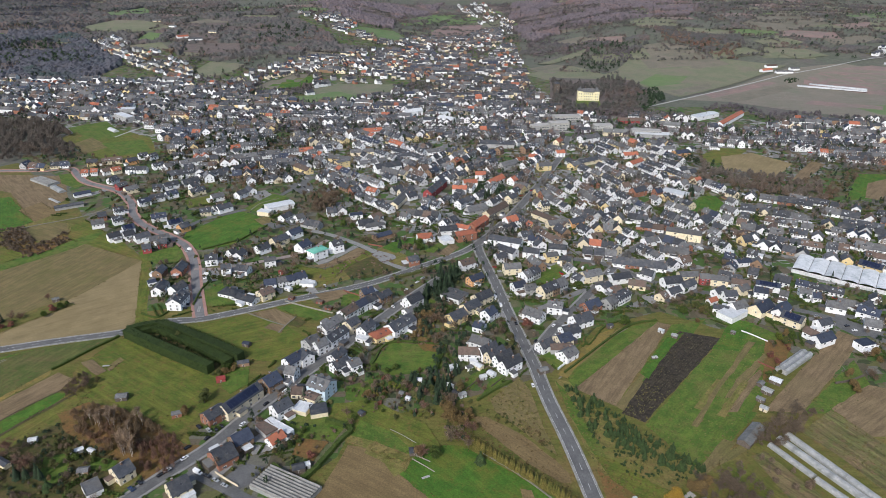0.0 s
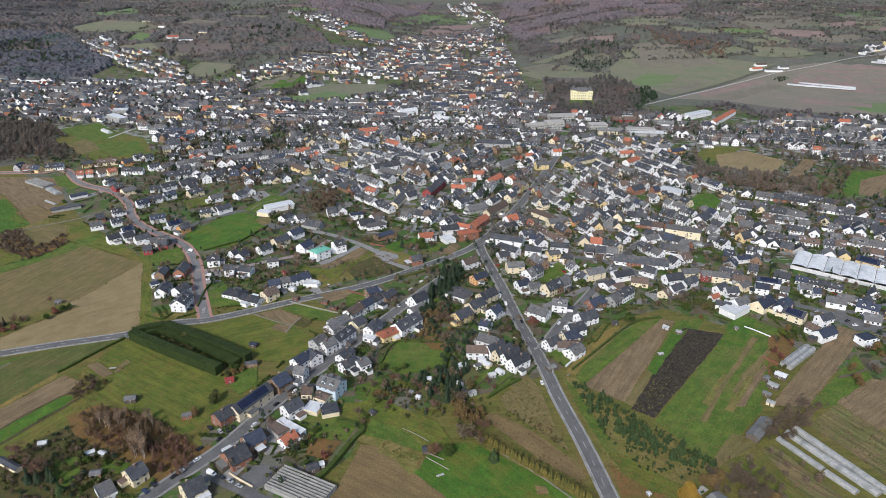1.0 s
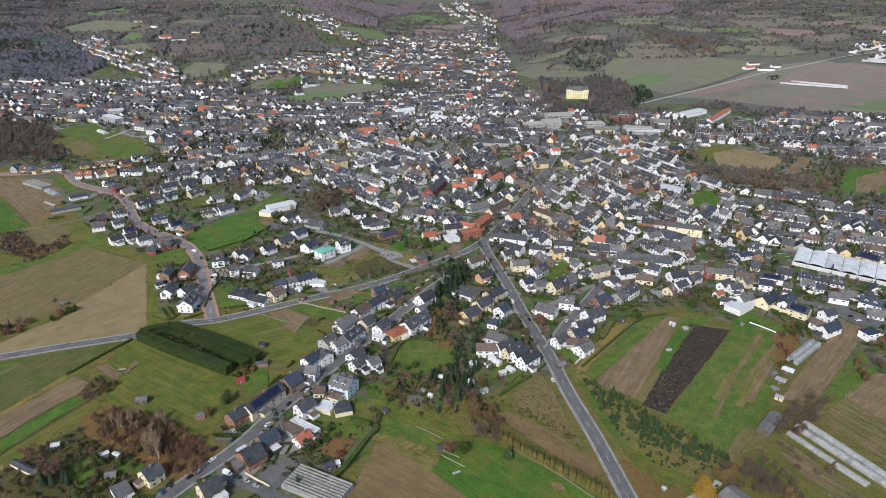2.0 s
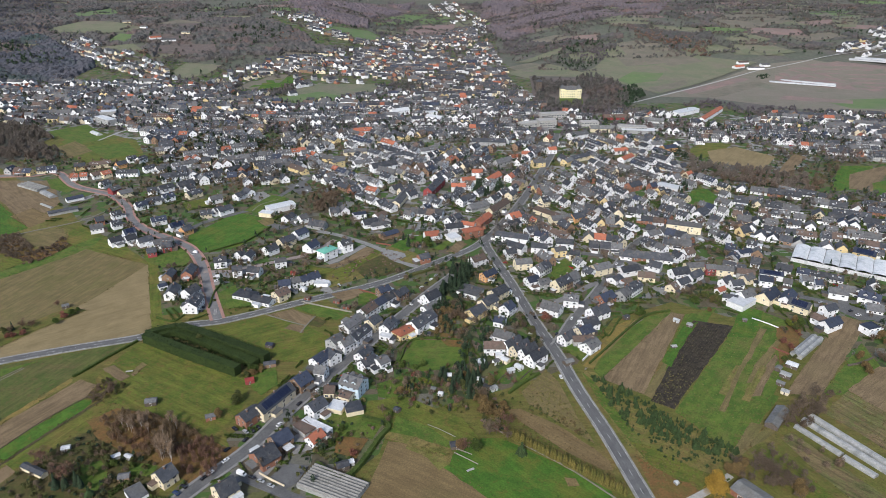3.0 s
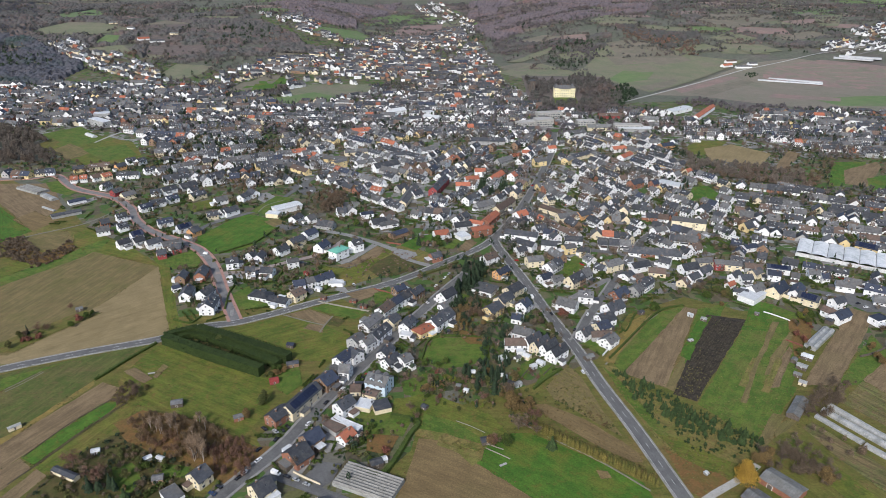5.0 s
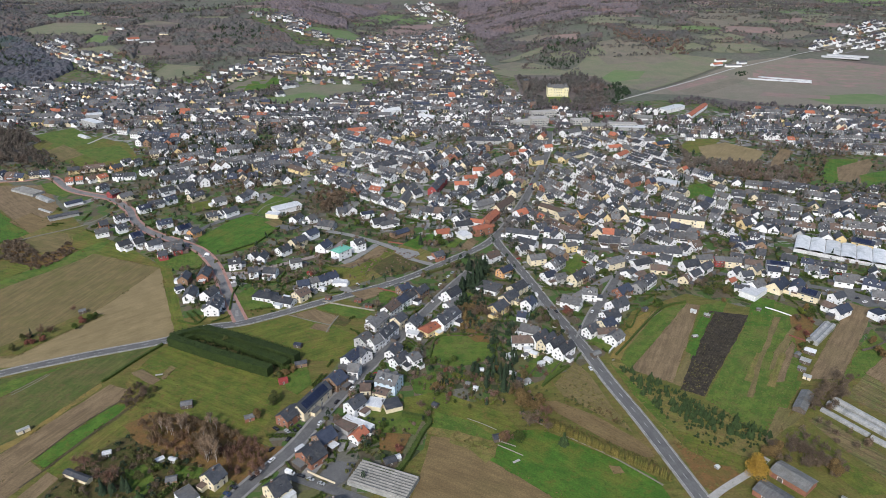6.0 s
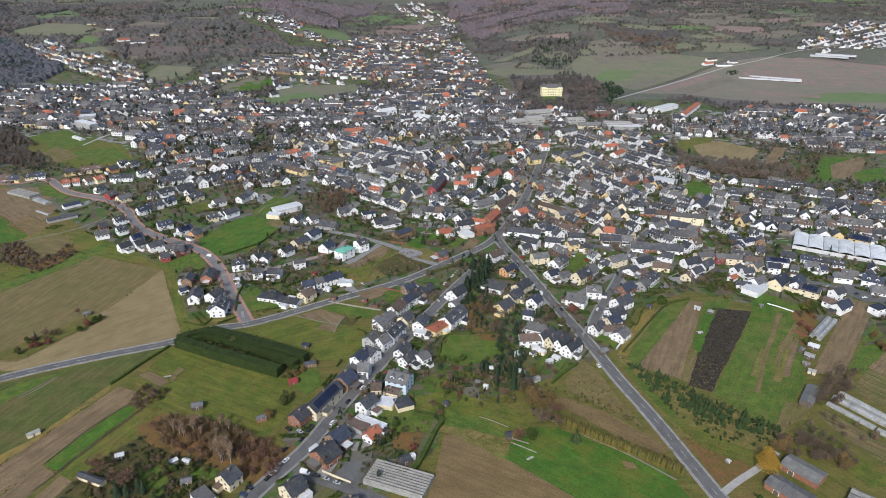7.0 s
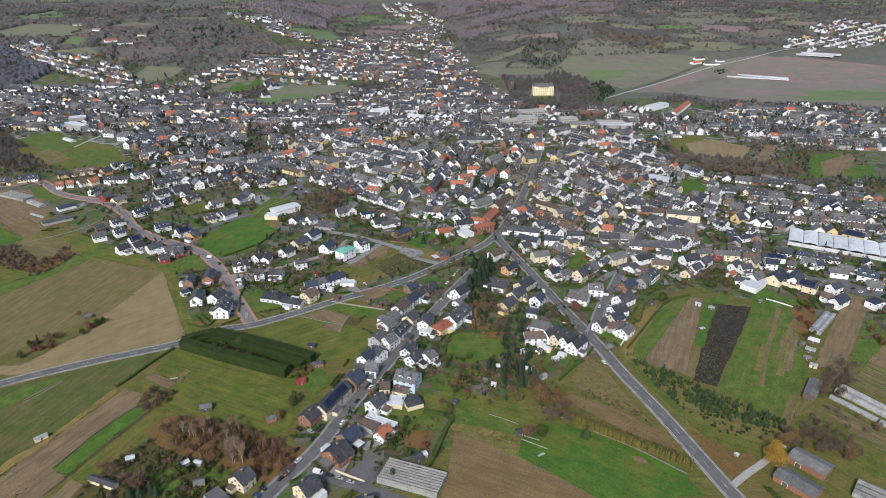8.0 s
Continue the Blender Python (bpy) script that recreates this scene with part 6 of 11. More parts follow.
house(39.7, 329.8, 40, 13.6, 7.2, 5.6, 9.0, "W", "d", "k")
house(-85.4, 263.9, 53, 8.5, 6.51, 3.29, 5.99, "W", "r")
house(-92.0, 272.4, -45, 10.8, 7, 3, 3.3, "G", "b", "fq")
house(-85.6, 273.8, -35, 17.8, 4, 3.2, 3.4, "W", "w", "fq")
house(-76.6, 289.6, -20, 8.4, 8, 3, 3.2, "C", "w", "fq")
house(-67.7, 287.9, 16, 9.2, 9, 3, 3.2, "C", "d", "fq")
house(-73.1, 298.6, -27, 8.3, 6.51, 3.76, 4.66, "C", "b")
house(-161.9, 230.3, 41, 7.4, 10, 3, 3.3, "W", "g", "fq")
house(-95.6, 217.5, 10, 6.8, 8.37, 3.76, 6.46, "W", "d")
house(-471.8, 958.7, -41, 39.6, 12.1, 8.46, 8.91, "G", "w", "f")
house(429.5, 981.1, 51, 101.2, 9.3, 5.64, 8.34, "W", "r")
house(396.9, 1002.4, 35, 54.7, 16.7, 5.64, 6.54, "W", "w")
house(654.1, 1369.4, 25, 27.7, 10.2, 3.76, 6.46, "W", "r", "q")
house(684.8, 1356.8, 0, 34.0, 8.37, 3.76, 5.56, "W", "g", "q")
house(676.8, 1400.2, 13, 25.6, 9.3, 3.76, 6.46, "W", "b", "q")
house(715.1, 1379.1, 9, 20.1, 9.3, 3.76, 6.46, "W", "g", "q")
house(-730.0, 1748.1, 22, 20.2, 8.37, 3.29, 5.54, "C", "k", "q")
house(-672.0, 1697.1, -17, 17.1, 8.37, 3.29, 5.54, "W", "k", "q")
house(-613.7, 1599.2, 33, 24.8, 13, 3.76, 6.46, "W", "r", "q")
house(-578.9, 1583.3, 22, 31.3, 13, 3.76, 6.46, "W", "g", "q")
house(-559.8, 1654.4, -6, 19.9, 8.37, 3.29, 5.54, "C", "k", "q")
house(-23.6, 952.1, 19, 18.9, 11.2, 7.52, 10.2, "W", "d")
house(3.3, 963.0, -36, 26.9, 11.2, 6.58, 9.28, "W", "w")
house(-49.4, 1007.2, 31, 30.2, 11.2, 6.58, 10.2, "W", "w")

house(-362.7, 763.9, 40, 10.4, 8.4, 4.6, 7.6, "W", "d", "", far=True)
house(-350.9, 762.2, 60, 10.5, 8.4, 4.6, 7.6, "W", "d", "", far=True)
house(-366.7, 742.4, 49, 11.5, 8.4, 4.6, 7.6, "O", "d", "", far=True)
house(-395.4, 741.6, 23, 10.4, 8.4, 4.6, 7.6, "C", "b", "", far=True)
house(-385.1, 745.5, 22, 10.6, 8.4, 4.6, 7.6, "C", "b", "", far=True)
house(-409.7, 735.8, 20, 11.5, 8.4, 4.6, 7.6, "Y", "d", "", far=True)
house(-352.7, 709.6, -3, 11.0, 8.4, 4.6, 7.6, "W", "d", "", far=True)
house(-341.1, 710.0, 8, 11.0, 8.4, 4.6, 7.6, "W", "d", "", far=True)
house(-329.1, 725.2, 42, 12.1, 8.4, 4.6, 7.6, "W", "d", "", far=True)
house(-316.9, 723.5, 45, 8.6, 8.4, 4.6, 7.6, "W", "g", "", far=True)
house(-320.6, 767.7, 18, 13.6, 8.4, 4.6, 7.6, "W", "d", "", far=True)
house(-313.2, 730.9, 28, 8.5, 8.4, 4.6, 7.6, "W", "g", "", far=True)
house(-301.0, 736.9, 38, 13.6, 8.4, 4.6, 7.6, "W", "g", "", far=True)
house(-288.8, 745.2, 35, 15.0, 8.4, 4.6, 7.6, "W", "g", "", far=True)
house(-398.4, 696.9, 13, 7.2, 8.4, 4.6, 7.6, "W", "r", "", far=True)
house(-389.9, 700.4, 13, 7.2, 8.4, 4.6, 7.6, "W", "r", "", far=True)
house(-378.1, 702.9, 50, 10.0, 8.4, 4.6, 7.6, "W", "b", "", far=True)
house(-369.1, 706.4, 52, 9.8, 8.4, 4.6, 7.6, "C", "r", "", far=True)
house(-356.4, 671.8, 67, 9.9, 8.4, 4.6, 7.6, "W", "d", "", far=True)
house(-338.7, 652.6, 56, 10.3, 8.4, 4.6, 7.6, "R", "g", "", far=True)
house(-323.8, 642.2, 49, 13.1, 8.4, 4.6, 7.6, "C", "g", "", far=True)
house(-265.1, 690.0, 58, 11.3, 8.4, 4.6, 7.6, "W", "d", "", far=True)
house(-251.9, 702.5, 47, 21.3, 9.2, 4.6, 7.6, "W", "d", "", far=True)
house(-298.8, 647.8, 20, 9.1, 8.4, 4.6, 7.6, "W", "d", "", far=True)
house(-287.9, 656.2, 43, 15.1, 8.4, 4.6, 7.6, "W", "d", "", far=True)
house(-276.8, 628.7, 45, 11.2, 8.4, 4.6, 7.6, "W", "u", "", far=True)
house(-272.1, 669.2, 46, 17.5, 8.4, 3.4, 7.6, "G", "d", "", far=True)
house(-262.9, 653.1, 54, 8.6, 8.4, 4.6, 7.6, "W", "d", "", far=True)
house(-254.2, 637.7, 48, 15.5, 8.4, 4.6, 7.6, "C", "d", "", far=True)
house(-294.9, 605.3, 43, 10.9, 8.4, 4.6, 7.6, "W", "u", "", far=True)
house(-287.2, 617.6, 33, 13.8, 8.4, 4.6, 7.6, "W", "d", "", far=True)
house(-264.6, 565.2, 30, 12.7, 8.4, 4.6, 7.6, "W", "u", "", far=True)
house(-244.1, 551.1, 38, 12.2, 8.4, 4.6, 7.6, "W", "u", "s")
house(-232.9, 541.2, 55, 9.1, 8.4, 4.6, 7.6, "O", "d", "")
house(-226.5, 580.3, 24, 9.6, 8.4, 4.6, 7.6, "C", "d", "", far=True)
house(-217.5, 588.0, 47, 7.9, 8.4, 4.6, 7.6, "W", "d", "", far=True)
house(-227.8, 621.0, 39, 12.3, 8.4, 4.6, 7.6, "W", "g", "", far=True)
house(-317.9, 566.8, 33, 7.0, 8.4, 4.6, 7.6, "B", "d", "", far=True)
house(-312.7, 548.3, 28, 10.4, 8.4, 4.6, 7.6, "W", "g", "", far=True)
house(-308.9, 581.2, 39, 8.5, 8.4, 4.6, 7.6, "W", "d", "", far=True)
house(-299.0, 556.8, 39, 8.2, 8.4, 4.6, 7.6, "W", "d", "", far=True)
house(-280.1, 536.8, 39, 9.5, 8.4, 4.6, 7.6, "W", "u", "s")
house(-284.8, 519.1, 43, 9.9, 8.4, 4.6, 7.6, "W", "d", "")
house(-260.1, 518.3, 41, 12.0, 8.4, 4.6, 7.6, "W", "d", "")
house(-273.8, 522.8, 42, 8.6, 8.4, 4.6, 7.6, "W", "d", "")
house(-243.4, 513.8, 29, 15.8, 8.4, 4.6, 7.6, "W", "g", "")
house(-237.7, 505.8, 17, 7.0, 8.4, 4.6, 7.6, "R", "d", "")
house(-233.8, 717.2, 57, 17.2, 8.4, 4.6, 7.6, "W", "d", "", far=True)
house(-222.3, 723.1, 75, 15.5, 8.4, 4.6, 7.6, "B", "d", "", far=True)
house(-160.9, 717.9, -47, 27.8, 9.2, 4.6, 7.6, "Y", "b", "", far=True)
house(-42.7, 624.8, 74, 53.0, 9.2, 4.6, 7.6, "C", "g", "", far=True)
house(-74.3, 642.3, -30, 12.2, 8.4, 4.6, 7.6, "W", "r", "", far=True)
house(-134.4, 565.9, 42, 8.1, 8.4, 4.6, 7.6, "W", "g", "")
house(-118.9, 551.0, -23, 16.0, 8.4, 3.4, 7.6, "G", "d", "")
house(-63.8, 569.3, 45, 11.8, 8.4, 4.6, 7.6, "W", "b", "")
house(-102.2, 787.9, 13, 28.0, 9.2, 4.6, 7.6, "C", "g", "", far=True)
house(-124.1, 756.9, -17, 28.5, 9.2, 4.6, 7.6, "Y", "g", "", far=True)
house(-90.1, 741.1, 29, 22.0, 9.2, 4.6, 7.6, "W", "g", "", far=True)
house(-52.0, 771.5, 13, 17.6, 8.4, 4.6, 7.6, "W", "d", "", far=True)
house(-65.5, 712.0, -39, 37.0, 9.2, 3.4, 7.6, "G", "g", "", far=True)
house(3.2, 539.4, 12, 15.8, 8.4, 4.6, 7.6, "W", "d", "")
house(30.5, 593.4, 33, 21.7, 9.2, 3.4, 7.6, "G", "g", "")
house(-11.5, 792.6, 24, 23.7, 9.2, 4.6, 7.6, "W", "g", "", far=True)
house(168.4, 754.7, 33, 29.8, 9.2, 4.6, 7.6, "C", "d", "", far=True)
house(74.8, 742.3, 39, 24.9, 9.2, 3.4, 7.6, "G", "g", "", far=True)
house(176.8, 517.8, 25, 13.7, 8.4, 4.6, 7.6, "W", "g", "")
house(103.9, 556.4, 17, 21.1, 9.2, 4.6, 7.6, "C", "g", "")
house(229.8, 596.6, -48, 11.9, 8.4, 4.6, 7.6, "W", "g", "", far=True)

house(284.5, 886.6, -10, 46, 16, 5, 5.4, "G", "w", "fq", far=True)
house(236.0, 895.4, -5, 34, 14, 5, 8.5, "C", "k", "", far=True)
house(192.3, 859.1, 30, 30, 14, 6, 9.5, "W", "g", "", far=True)
house(324.6, 940.2, -20, 30, 16, 5, 8.5, "W", "k", "", far=True)
house(277.6, 968.4, 0, 40, 10, 4, 7.5, "R", "b", "", far=True)
house(-61.3, 983.0, -15, 22, 12, 6, 9.5, "W", "g", "", far=True)
house(-99.8, 891.3, 15, 26, 14, 5, 8.5, "W", "r", "", far=True)
house(-485.2, 1001.3, 15, 22, 14, 9, 9.4, "G", "w", "fq", far=True)
house(68.1, 829.5, -8, 44, 12, 5, 8.5, "G", "d", "", far=True)

house(-0.7, 999.7, 25, 16, 10, 6, 6.4, "W", "w", "fq", far=True)
house(-38.6, 1063.6, 20, 15, 10, 5, 8.5, "W", "d", "", far=True)
house(-17.7, 1142.3, 25, 16, 10, 6, 9.5, "W", "d", "", far=True)
house(10.5, 1040.1, 10, 16, 11, 6, 6.4, "W", "g", "f", far=True)

# ---- rows of houses ----
house_row(-484.7, 723.8, -452.0, 716.1, 3)
house_row(-451.3, 722.3, -432.0, 727.7, 2)
house_row(-234.9, 694.4, -202.8, 701.1, 3)
house_row(-206.7, 722.1, -169.1, 733.6, 4)
house_row(-186.3, 676.6, -166.3, 687.4, 2, turned=True)
house_row(-187.6, 761.8, -156.6, 726.4, 3)
house_row(-140.3, 694.2, -88.2, 639.1, 5)
house_row(-87.8, 632.1, -50.1, 588.0, 4)
house_row(-34.5, 581.2, -4.5, 570.8, 4)
house_row(-111.8, 580.3, -93.7, 587.0, 2)
house_row(-78.8, 550.3, -53.3, 563.0, 2)
house_row(-53.4, 651.9, -30.5, 624.3, 3, turned=True)
house_row(307.6, 641.1, 365.3, 611.2, 4, roofs="dddgdbdg", W=10.0, e=3.2)
house_row(289.1, 602.7, 339.9, 572.7, 4, roofs="dddgdbdg", W=10.0, e=3.2)
house_row(365.2, 595.8, 421.0, 562.6, 4, roofs="dddgdbdg", W=10.0, e=3.2)
house_row(345.7, 563.1, 398.4, 537.0, 4, roofs="dddgdbdg", W=10.0, e=3.2)
house_row(269.0, 551.9, 301.4, 538.8, 3, roofs="dddgdbdg", W=10.0, e=3.2)
house_row(257.9, 527.1, 262.9, 516.3, 1)
house_row(268.0, 516.0, 302.0, 494.1, 4, roofs="dddgdbdg", W=10.0, e=3.2)
house_row(323.5, 535.0, 333.3, 528.9, 1)
house_row(323.3, 508.1, 338.7, 502.2, 2)
house_row(349.2, 512.0, 372.8, 500.6, 2)
house_row(311.4, 488.7, 331.2, 480.6, 2)
house_row(149.9, 604.2, 173.7, 606.4, 2)
house_row(133.0, 584.0, 166.7, 567.1, 4)
house_row(133.6, 546.9, 159.7, 545.7, 3)
house_row(171.9, 574.4, 188.3, 566.1, 2)
house_row(177.8, 551.9, 197.4, 546.7, 2)
house_row(175.8, 531.1, 203.7, 510.1, 4)
house_row(114.2, 496.1, 141.2, 488.9, 3)
house_row(114.3, 514.5, 142.1, 506.9, 3)
house_row(135.2, 477.7, 175.3, 464.6, 4)
house_row(179.1, 498.9, 200.9, 491.8, 3)
house_row(-572.1, 1008.8, -524.0, 1010.5, 5, walls="W", roofs="dg", W=10, e=5.6)
house_row(-565.2, 987.8, -503.5, 971.1, 4)
house_row(-622.5, 975.5, -584.9, 960.2, 2)
house_row(-459.0, 959.0, -418.5, 933.6, 2)

# ---- quarters of the village ----
quarter([(-310.5, 675.3), (-354.1, 807.1), (-340.9, 905.0), (-163.1, 898.0), (-144.3, 727.9), (-185.5, 669.6), (-263.0, 673.2)], 24, 15, 23, 0.84, walls="WWWWWWWWCWYWWCWW", size=1.12)
quarter([(-157.2, 728.5), (-178.6, 898.6), (-38.1, 909.1), (-14.6, 722.3), (-28.2, 610.3), (-53.4, 603.5), (-113.6, 666.4)], -48, 13, 18, 0.95)
quarter([(-38.5, 877.7), (162.9, 869.7), (148.1, 786.1), (44.7, 547.3), (26.2, 538.8), (7.2, 551.0), (-27.8, 562.6), (-54.8, 569.0), (-74.7, 562.5), (-53.4, 603.5)], 55, 12.5, 17.5, 0.95)
quarter([(160.2, 840.1), (295.9, 864.5), (278.4, 688.1), (305.2, 647.3), (228.8, 476.1), (124.3, 449.4), (38.6, 474.7), (37.7, 534.2), (107.5, 675.5)], -63, 13.5, 19, 0.94)
quarter([(305.2, 647.3), (451.9, 604.6), (437.1, 528.2), (352.2, 418.2), (285.6, 370.2), (258.3, 383.6), (183.1, 417.6), (229.4, 487.6)], -31, 15, 20, 0.92, roofs="dddgdbdgdu", low=True)
quarter([(288.4, 431.1), (352.2, 418.2), (292.4, 340.6), (266.7, 371.2)], -63, 18, 23, 0.85)
quarter([(335.2, 862.9), (409.5, 981.3), (517.2, 997.3), (846.8, 985.5), (625.6, 716.9), (474.8, 759.7), (430.2, 844.0), (340.3, 818.5)], -10, 14.5, 21, 0.93)
quarter([(-161.4, 882.5), (-141.8, 1020.7), (-54.5, 1203.7), (160.5, 1254.9), (184.6, 1052.3), (162.9, 869.7), (-38.7, 862.7)], -2, 13.5, 20, 0.94)
quarter([(-402.3, 907.4), (-638.4, 1000.5), (-780.7, 963.9), (-975.9, 1253.3), (-717.3, 1264.7), (-574.7, 1260.2), (-441.9, 1259.7), (-322.7, 1137.4), (-148.8, 1108.6), (-74.5, 1179.5), (-106.8, 1019.4), (-161.4, 882.5), (-276.4, 857.7), (-369.9, 833.8)], -10, 14.5, 21, 0.93)
quarter([(-817.4, 1578.2), (-771.1, 1600.0), (-566.9, 1425.9), (-432.1, 1261.2), (-493.3, 1260.3), (-638.1, 1374.2), (-771.1, 1510.4)], -37, 15, 19, 0.9, walls="WCGWNWGBWC")
quarter([(-401.4, 1305.0), (-328.4, 1441.6), (-161.6, 1614.2), (30.4, 1717.2), (72.5, 1516.6), (9.6, 1257.0), (-121.2, 1316.7), (-258.8, 1360.3)], -6, 15, 20, 0.92, walls="WCGWNWGBWC")
quarter([(-410.9, 1933.7), (-312.9, 2007.6), (-172.8, 1798.1), (75.3, 1983.6), (175.6, 2354.2), (161.0, 1861.2), (111.8, 1665.4), (-124.2, 1675.6), (-284.5, 1767.7)], -10, 15, 21, 0.9, walls="WCGWNWGBWC")
quarter([(30.5, 2675.6), (142.4, 2722.8), (229.9, 2320.0), (193.1, 2003.3), (144.6, 2217.4)], -79, 18, 26, 0.75)
quarter([(175.8, 1009.4), (380.4, 1022.6), (335.2, 862.9), (178.5, 869.1)], -11, 18, 26, 0.75)
quarter([(829.3, 1448.0), (897.3, 1488.1), (959.3, 1513.7), (1236.8, 1756.6), (1383.5, 1663.3), (1231.0, 1465.7), (917.5, 1432.3)], 25, 16, 23, 0.85)
quarter([(-54.4, 1176.7), (9.6, 1257.0), (72.5, 1516.6), (175.3, 1851.1), (174.4, 1509.8), (160.5, 1254.9)], -2, 15, 21, 0.9, walls="WCGWNWGBWC")
quarter([(-441.9, 1259.7), (-363.5, 1328.2), (-255.5, 1336.3), (-118.6, 1262.6), (-54.5, 1203.7), (-74.3, 1164.5), (-185.5, 1100.9), (-300.7, 1121.8)], 41, 15, 22, 0.88, walls="WCGWNWGBWC")
quarter([(40.5, 472.4), (86.7, 481.0), (126.9, 457.5), (204.5, 425.8), (191.8, 408.2), (155.9, 414.6), (116.6, 399.3), (78.5, 352.2), (58.5, 346.5), (48.6, 407.1)], 41, 15, 19, 0.9, walls="WCGWNWGBWC")
far = new("far_houses", mesh_of("far_houses", FAR_V, FAR_F, FAR_M, FAR_S))
plots_ = new("garden_plots", mesh_of("garden_plots", PLOT_V, PLOT_F, PLOT_M, PLOT_S))
tagged(plots_, "small lawns, beds and patios behind the houses", "gardens", kind="stuff")
for nm, c in (("white", (0.75, 0.75, 0.75)), ("silver", (0.35, 0.36, 0.37)), ("black", (0.02, 0.02, 0.024)), ("blue", (0.03, 0.05, 0.11)), ("red", (0.32, 0.02, 0.02))):
    surface("paint_" + nm, c, tuple(q * 0.92 for q in c), 1.0, 0.4, 0.25, 0.0, vary=0.05)
lot = new("parked_cars", mesh_of("parked_cars", CAR_V, CAR_F, ("paint_white", "paint_silver", "paint_black", "paint_red", "glass_dark"), CAR_S))
tagged(lot, "many small parked cars along the village lanes", "cars", kind="stuff")
tagged(far, "dense white and grey village houses with dark roofs", "houses", kind="stuff")

# ---- plants ----
def tufts(centres, radii, heights, k, rng, leaf=0.5, base=0.0, upright=0.0, thin=1.0):
    """Many small triangles round each centre, over an uneven ellipsoid: (n*k*3, 3) points."""
    n = len(centres)
    d = rng.normal(size=(n, k, 3))
    d /= np.linalg.norm(d, axis=2, keepdims=True)
    d[:, :, 2] = np.abs(d[:, :, 2]) * 1.15 - 0.25
    rad = rng.uniform(0.62, 1.08, size=(n, k, 1)) * (1 + 0.18 * rng.normal(size=(n, 1, 1)))
    p = d * rad
    size = np.stack([radii, radii, heights], 1)[:, None, :]
    mid = centres[:, None, :] + p * size * 0.5 + np.array([0, 0, 0.5])[None, None] * heights[:, None, None] + np.array([0, 0, base])
    a = rng.normal(size=(n, k, 3))
    a[:, :, 2] += upright * rng.choice([-1.0, 1.0], size=(n, k))
    a /= np.linalg.norm(a, axis=2, keepdims=True)
    b = np.cross(d + 0.4 * rng.normal(size=(n, k, 3)), a)
    b /= np.linalg.norm(b, axis=2, keepdims=True) + 1e-6
    s = (leaf * radii)[:, None, None] * rng.uniform(0.6, 1.3, size=(n, k, 1))
    t = np.stack([mid - a * s * 0.8 - b * s * 0.55 * thin, mid + a * s, mid - a * s * 0.5 + b * s * 0.8 * thin], 2)
    return t.reshape(-1, 3)


def tri_mesh(name, pts, mat):
    n = len(pts) // 3
    me = bpy.data.meshes.new(name)
    me.vertices.add(n * 3)
    me.vertices.foreach_set("co", pts.astype(np.float32).ravel())
    me.loops.add(n * 3)
    me.loops.foreach_set("vertex_index", np.arange(n * 3, dtype=np.int32))
    me.polygons.add(n)
    me.polygons.foreach_set("loop_start", np.arange(0, n * 3, 3, dtype=np.int32))
    me.materials.append(MATS[mat])
    me.update()
    me.validate()
    return me


def cone_path(v, f, pts, r0, r1, sides=5):
    """A tapered limb along points."""
    k0 = len(v)
    for i, p in enumerate(pts):
        a, b = Vector(pts[max(0, i - 1)]), Vector(pts[min(len(pts) - 1, i + 1)])
        d = (b - a).normalized()
        u = d.orthogonal().normalized()
        w = d.cross(u)
        r = r0 + (r1 - r0) * i / (len(pts) - 1)
        for s in range(sides):
            q = Vector(p) + (u * math.cos(2 * math.pi * s / sides) + w * math.sin(2 * math.pi * s / sides)) * r
            v.append(tuple(q))
    for i in range(len(pts) - 1):
        for s in range(sides):
            a, b = k0 + i * sides + s, k0 + i * sides + (s + 1) % sides
            f.append((a, b, b + sides, a + sides))


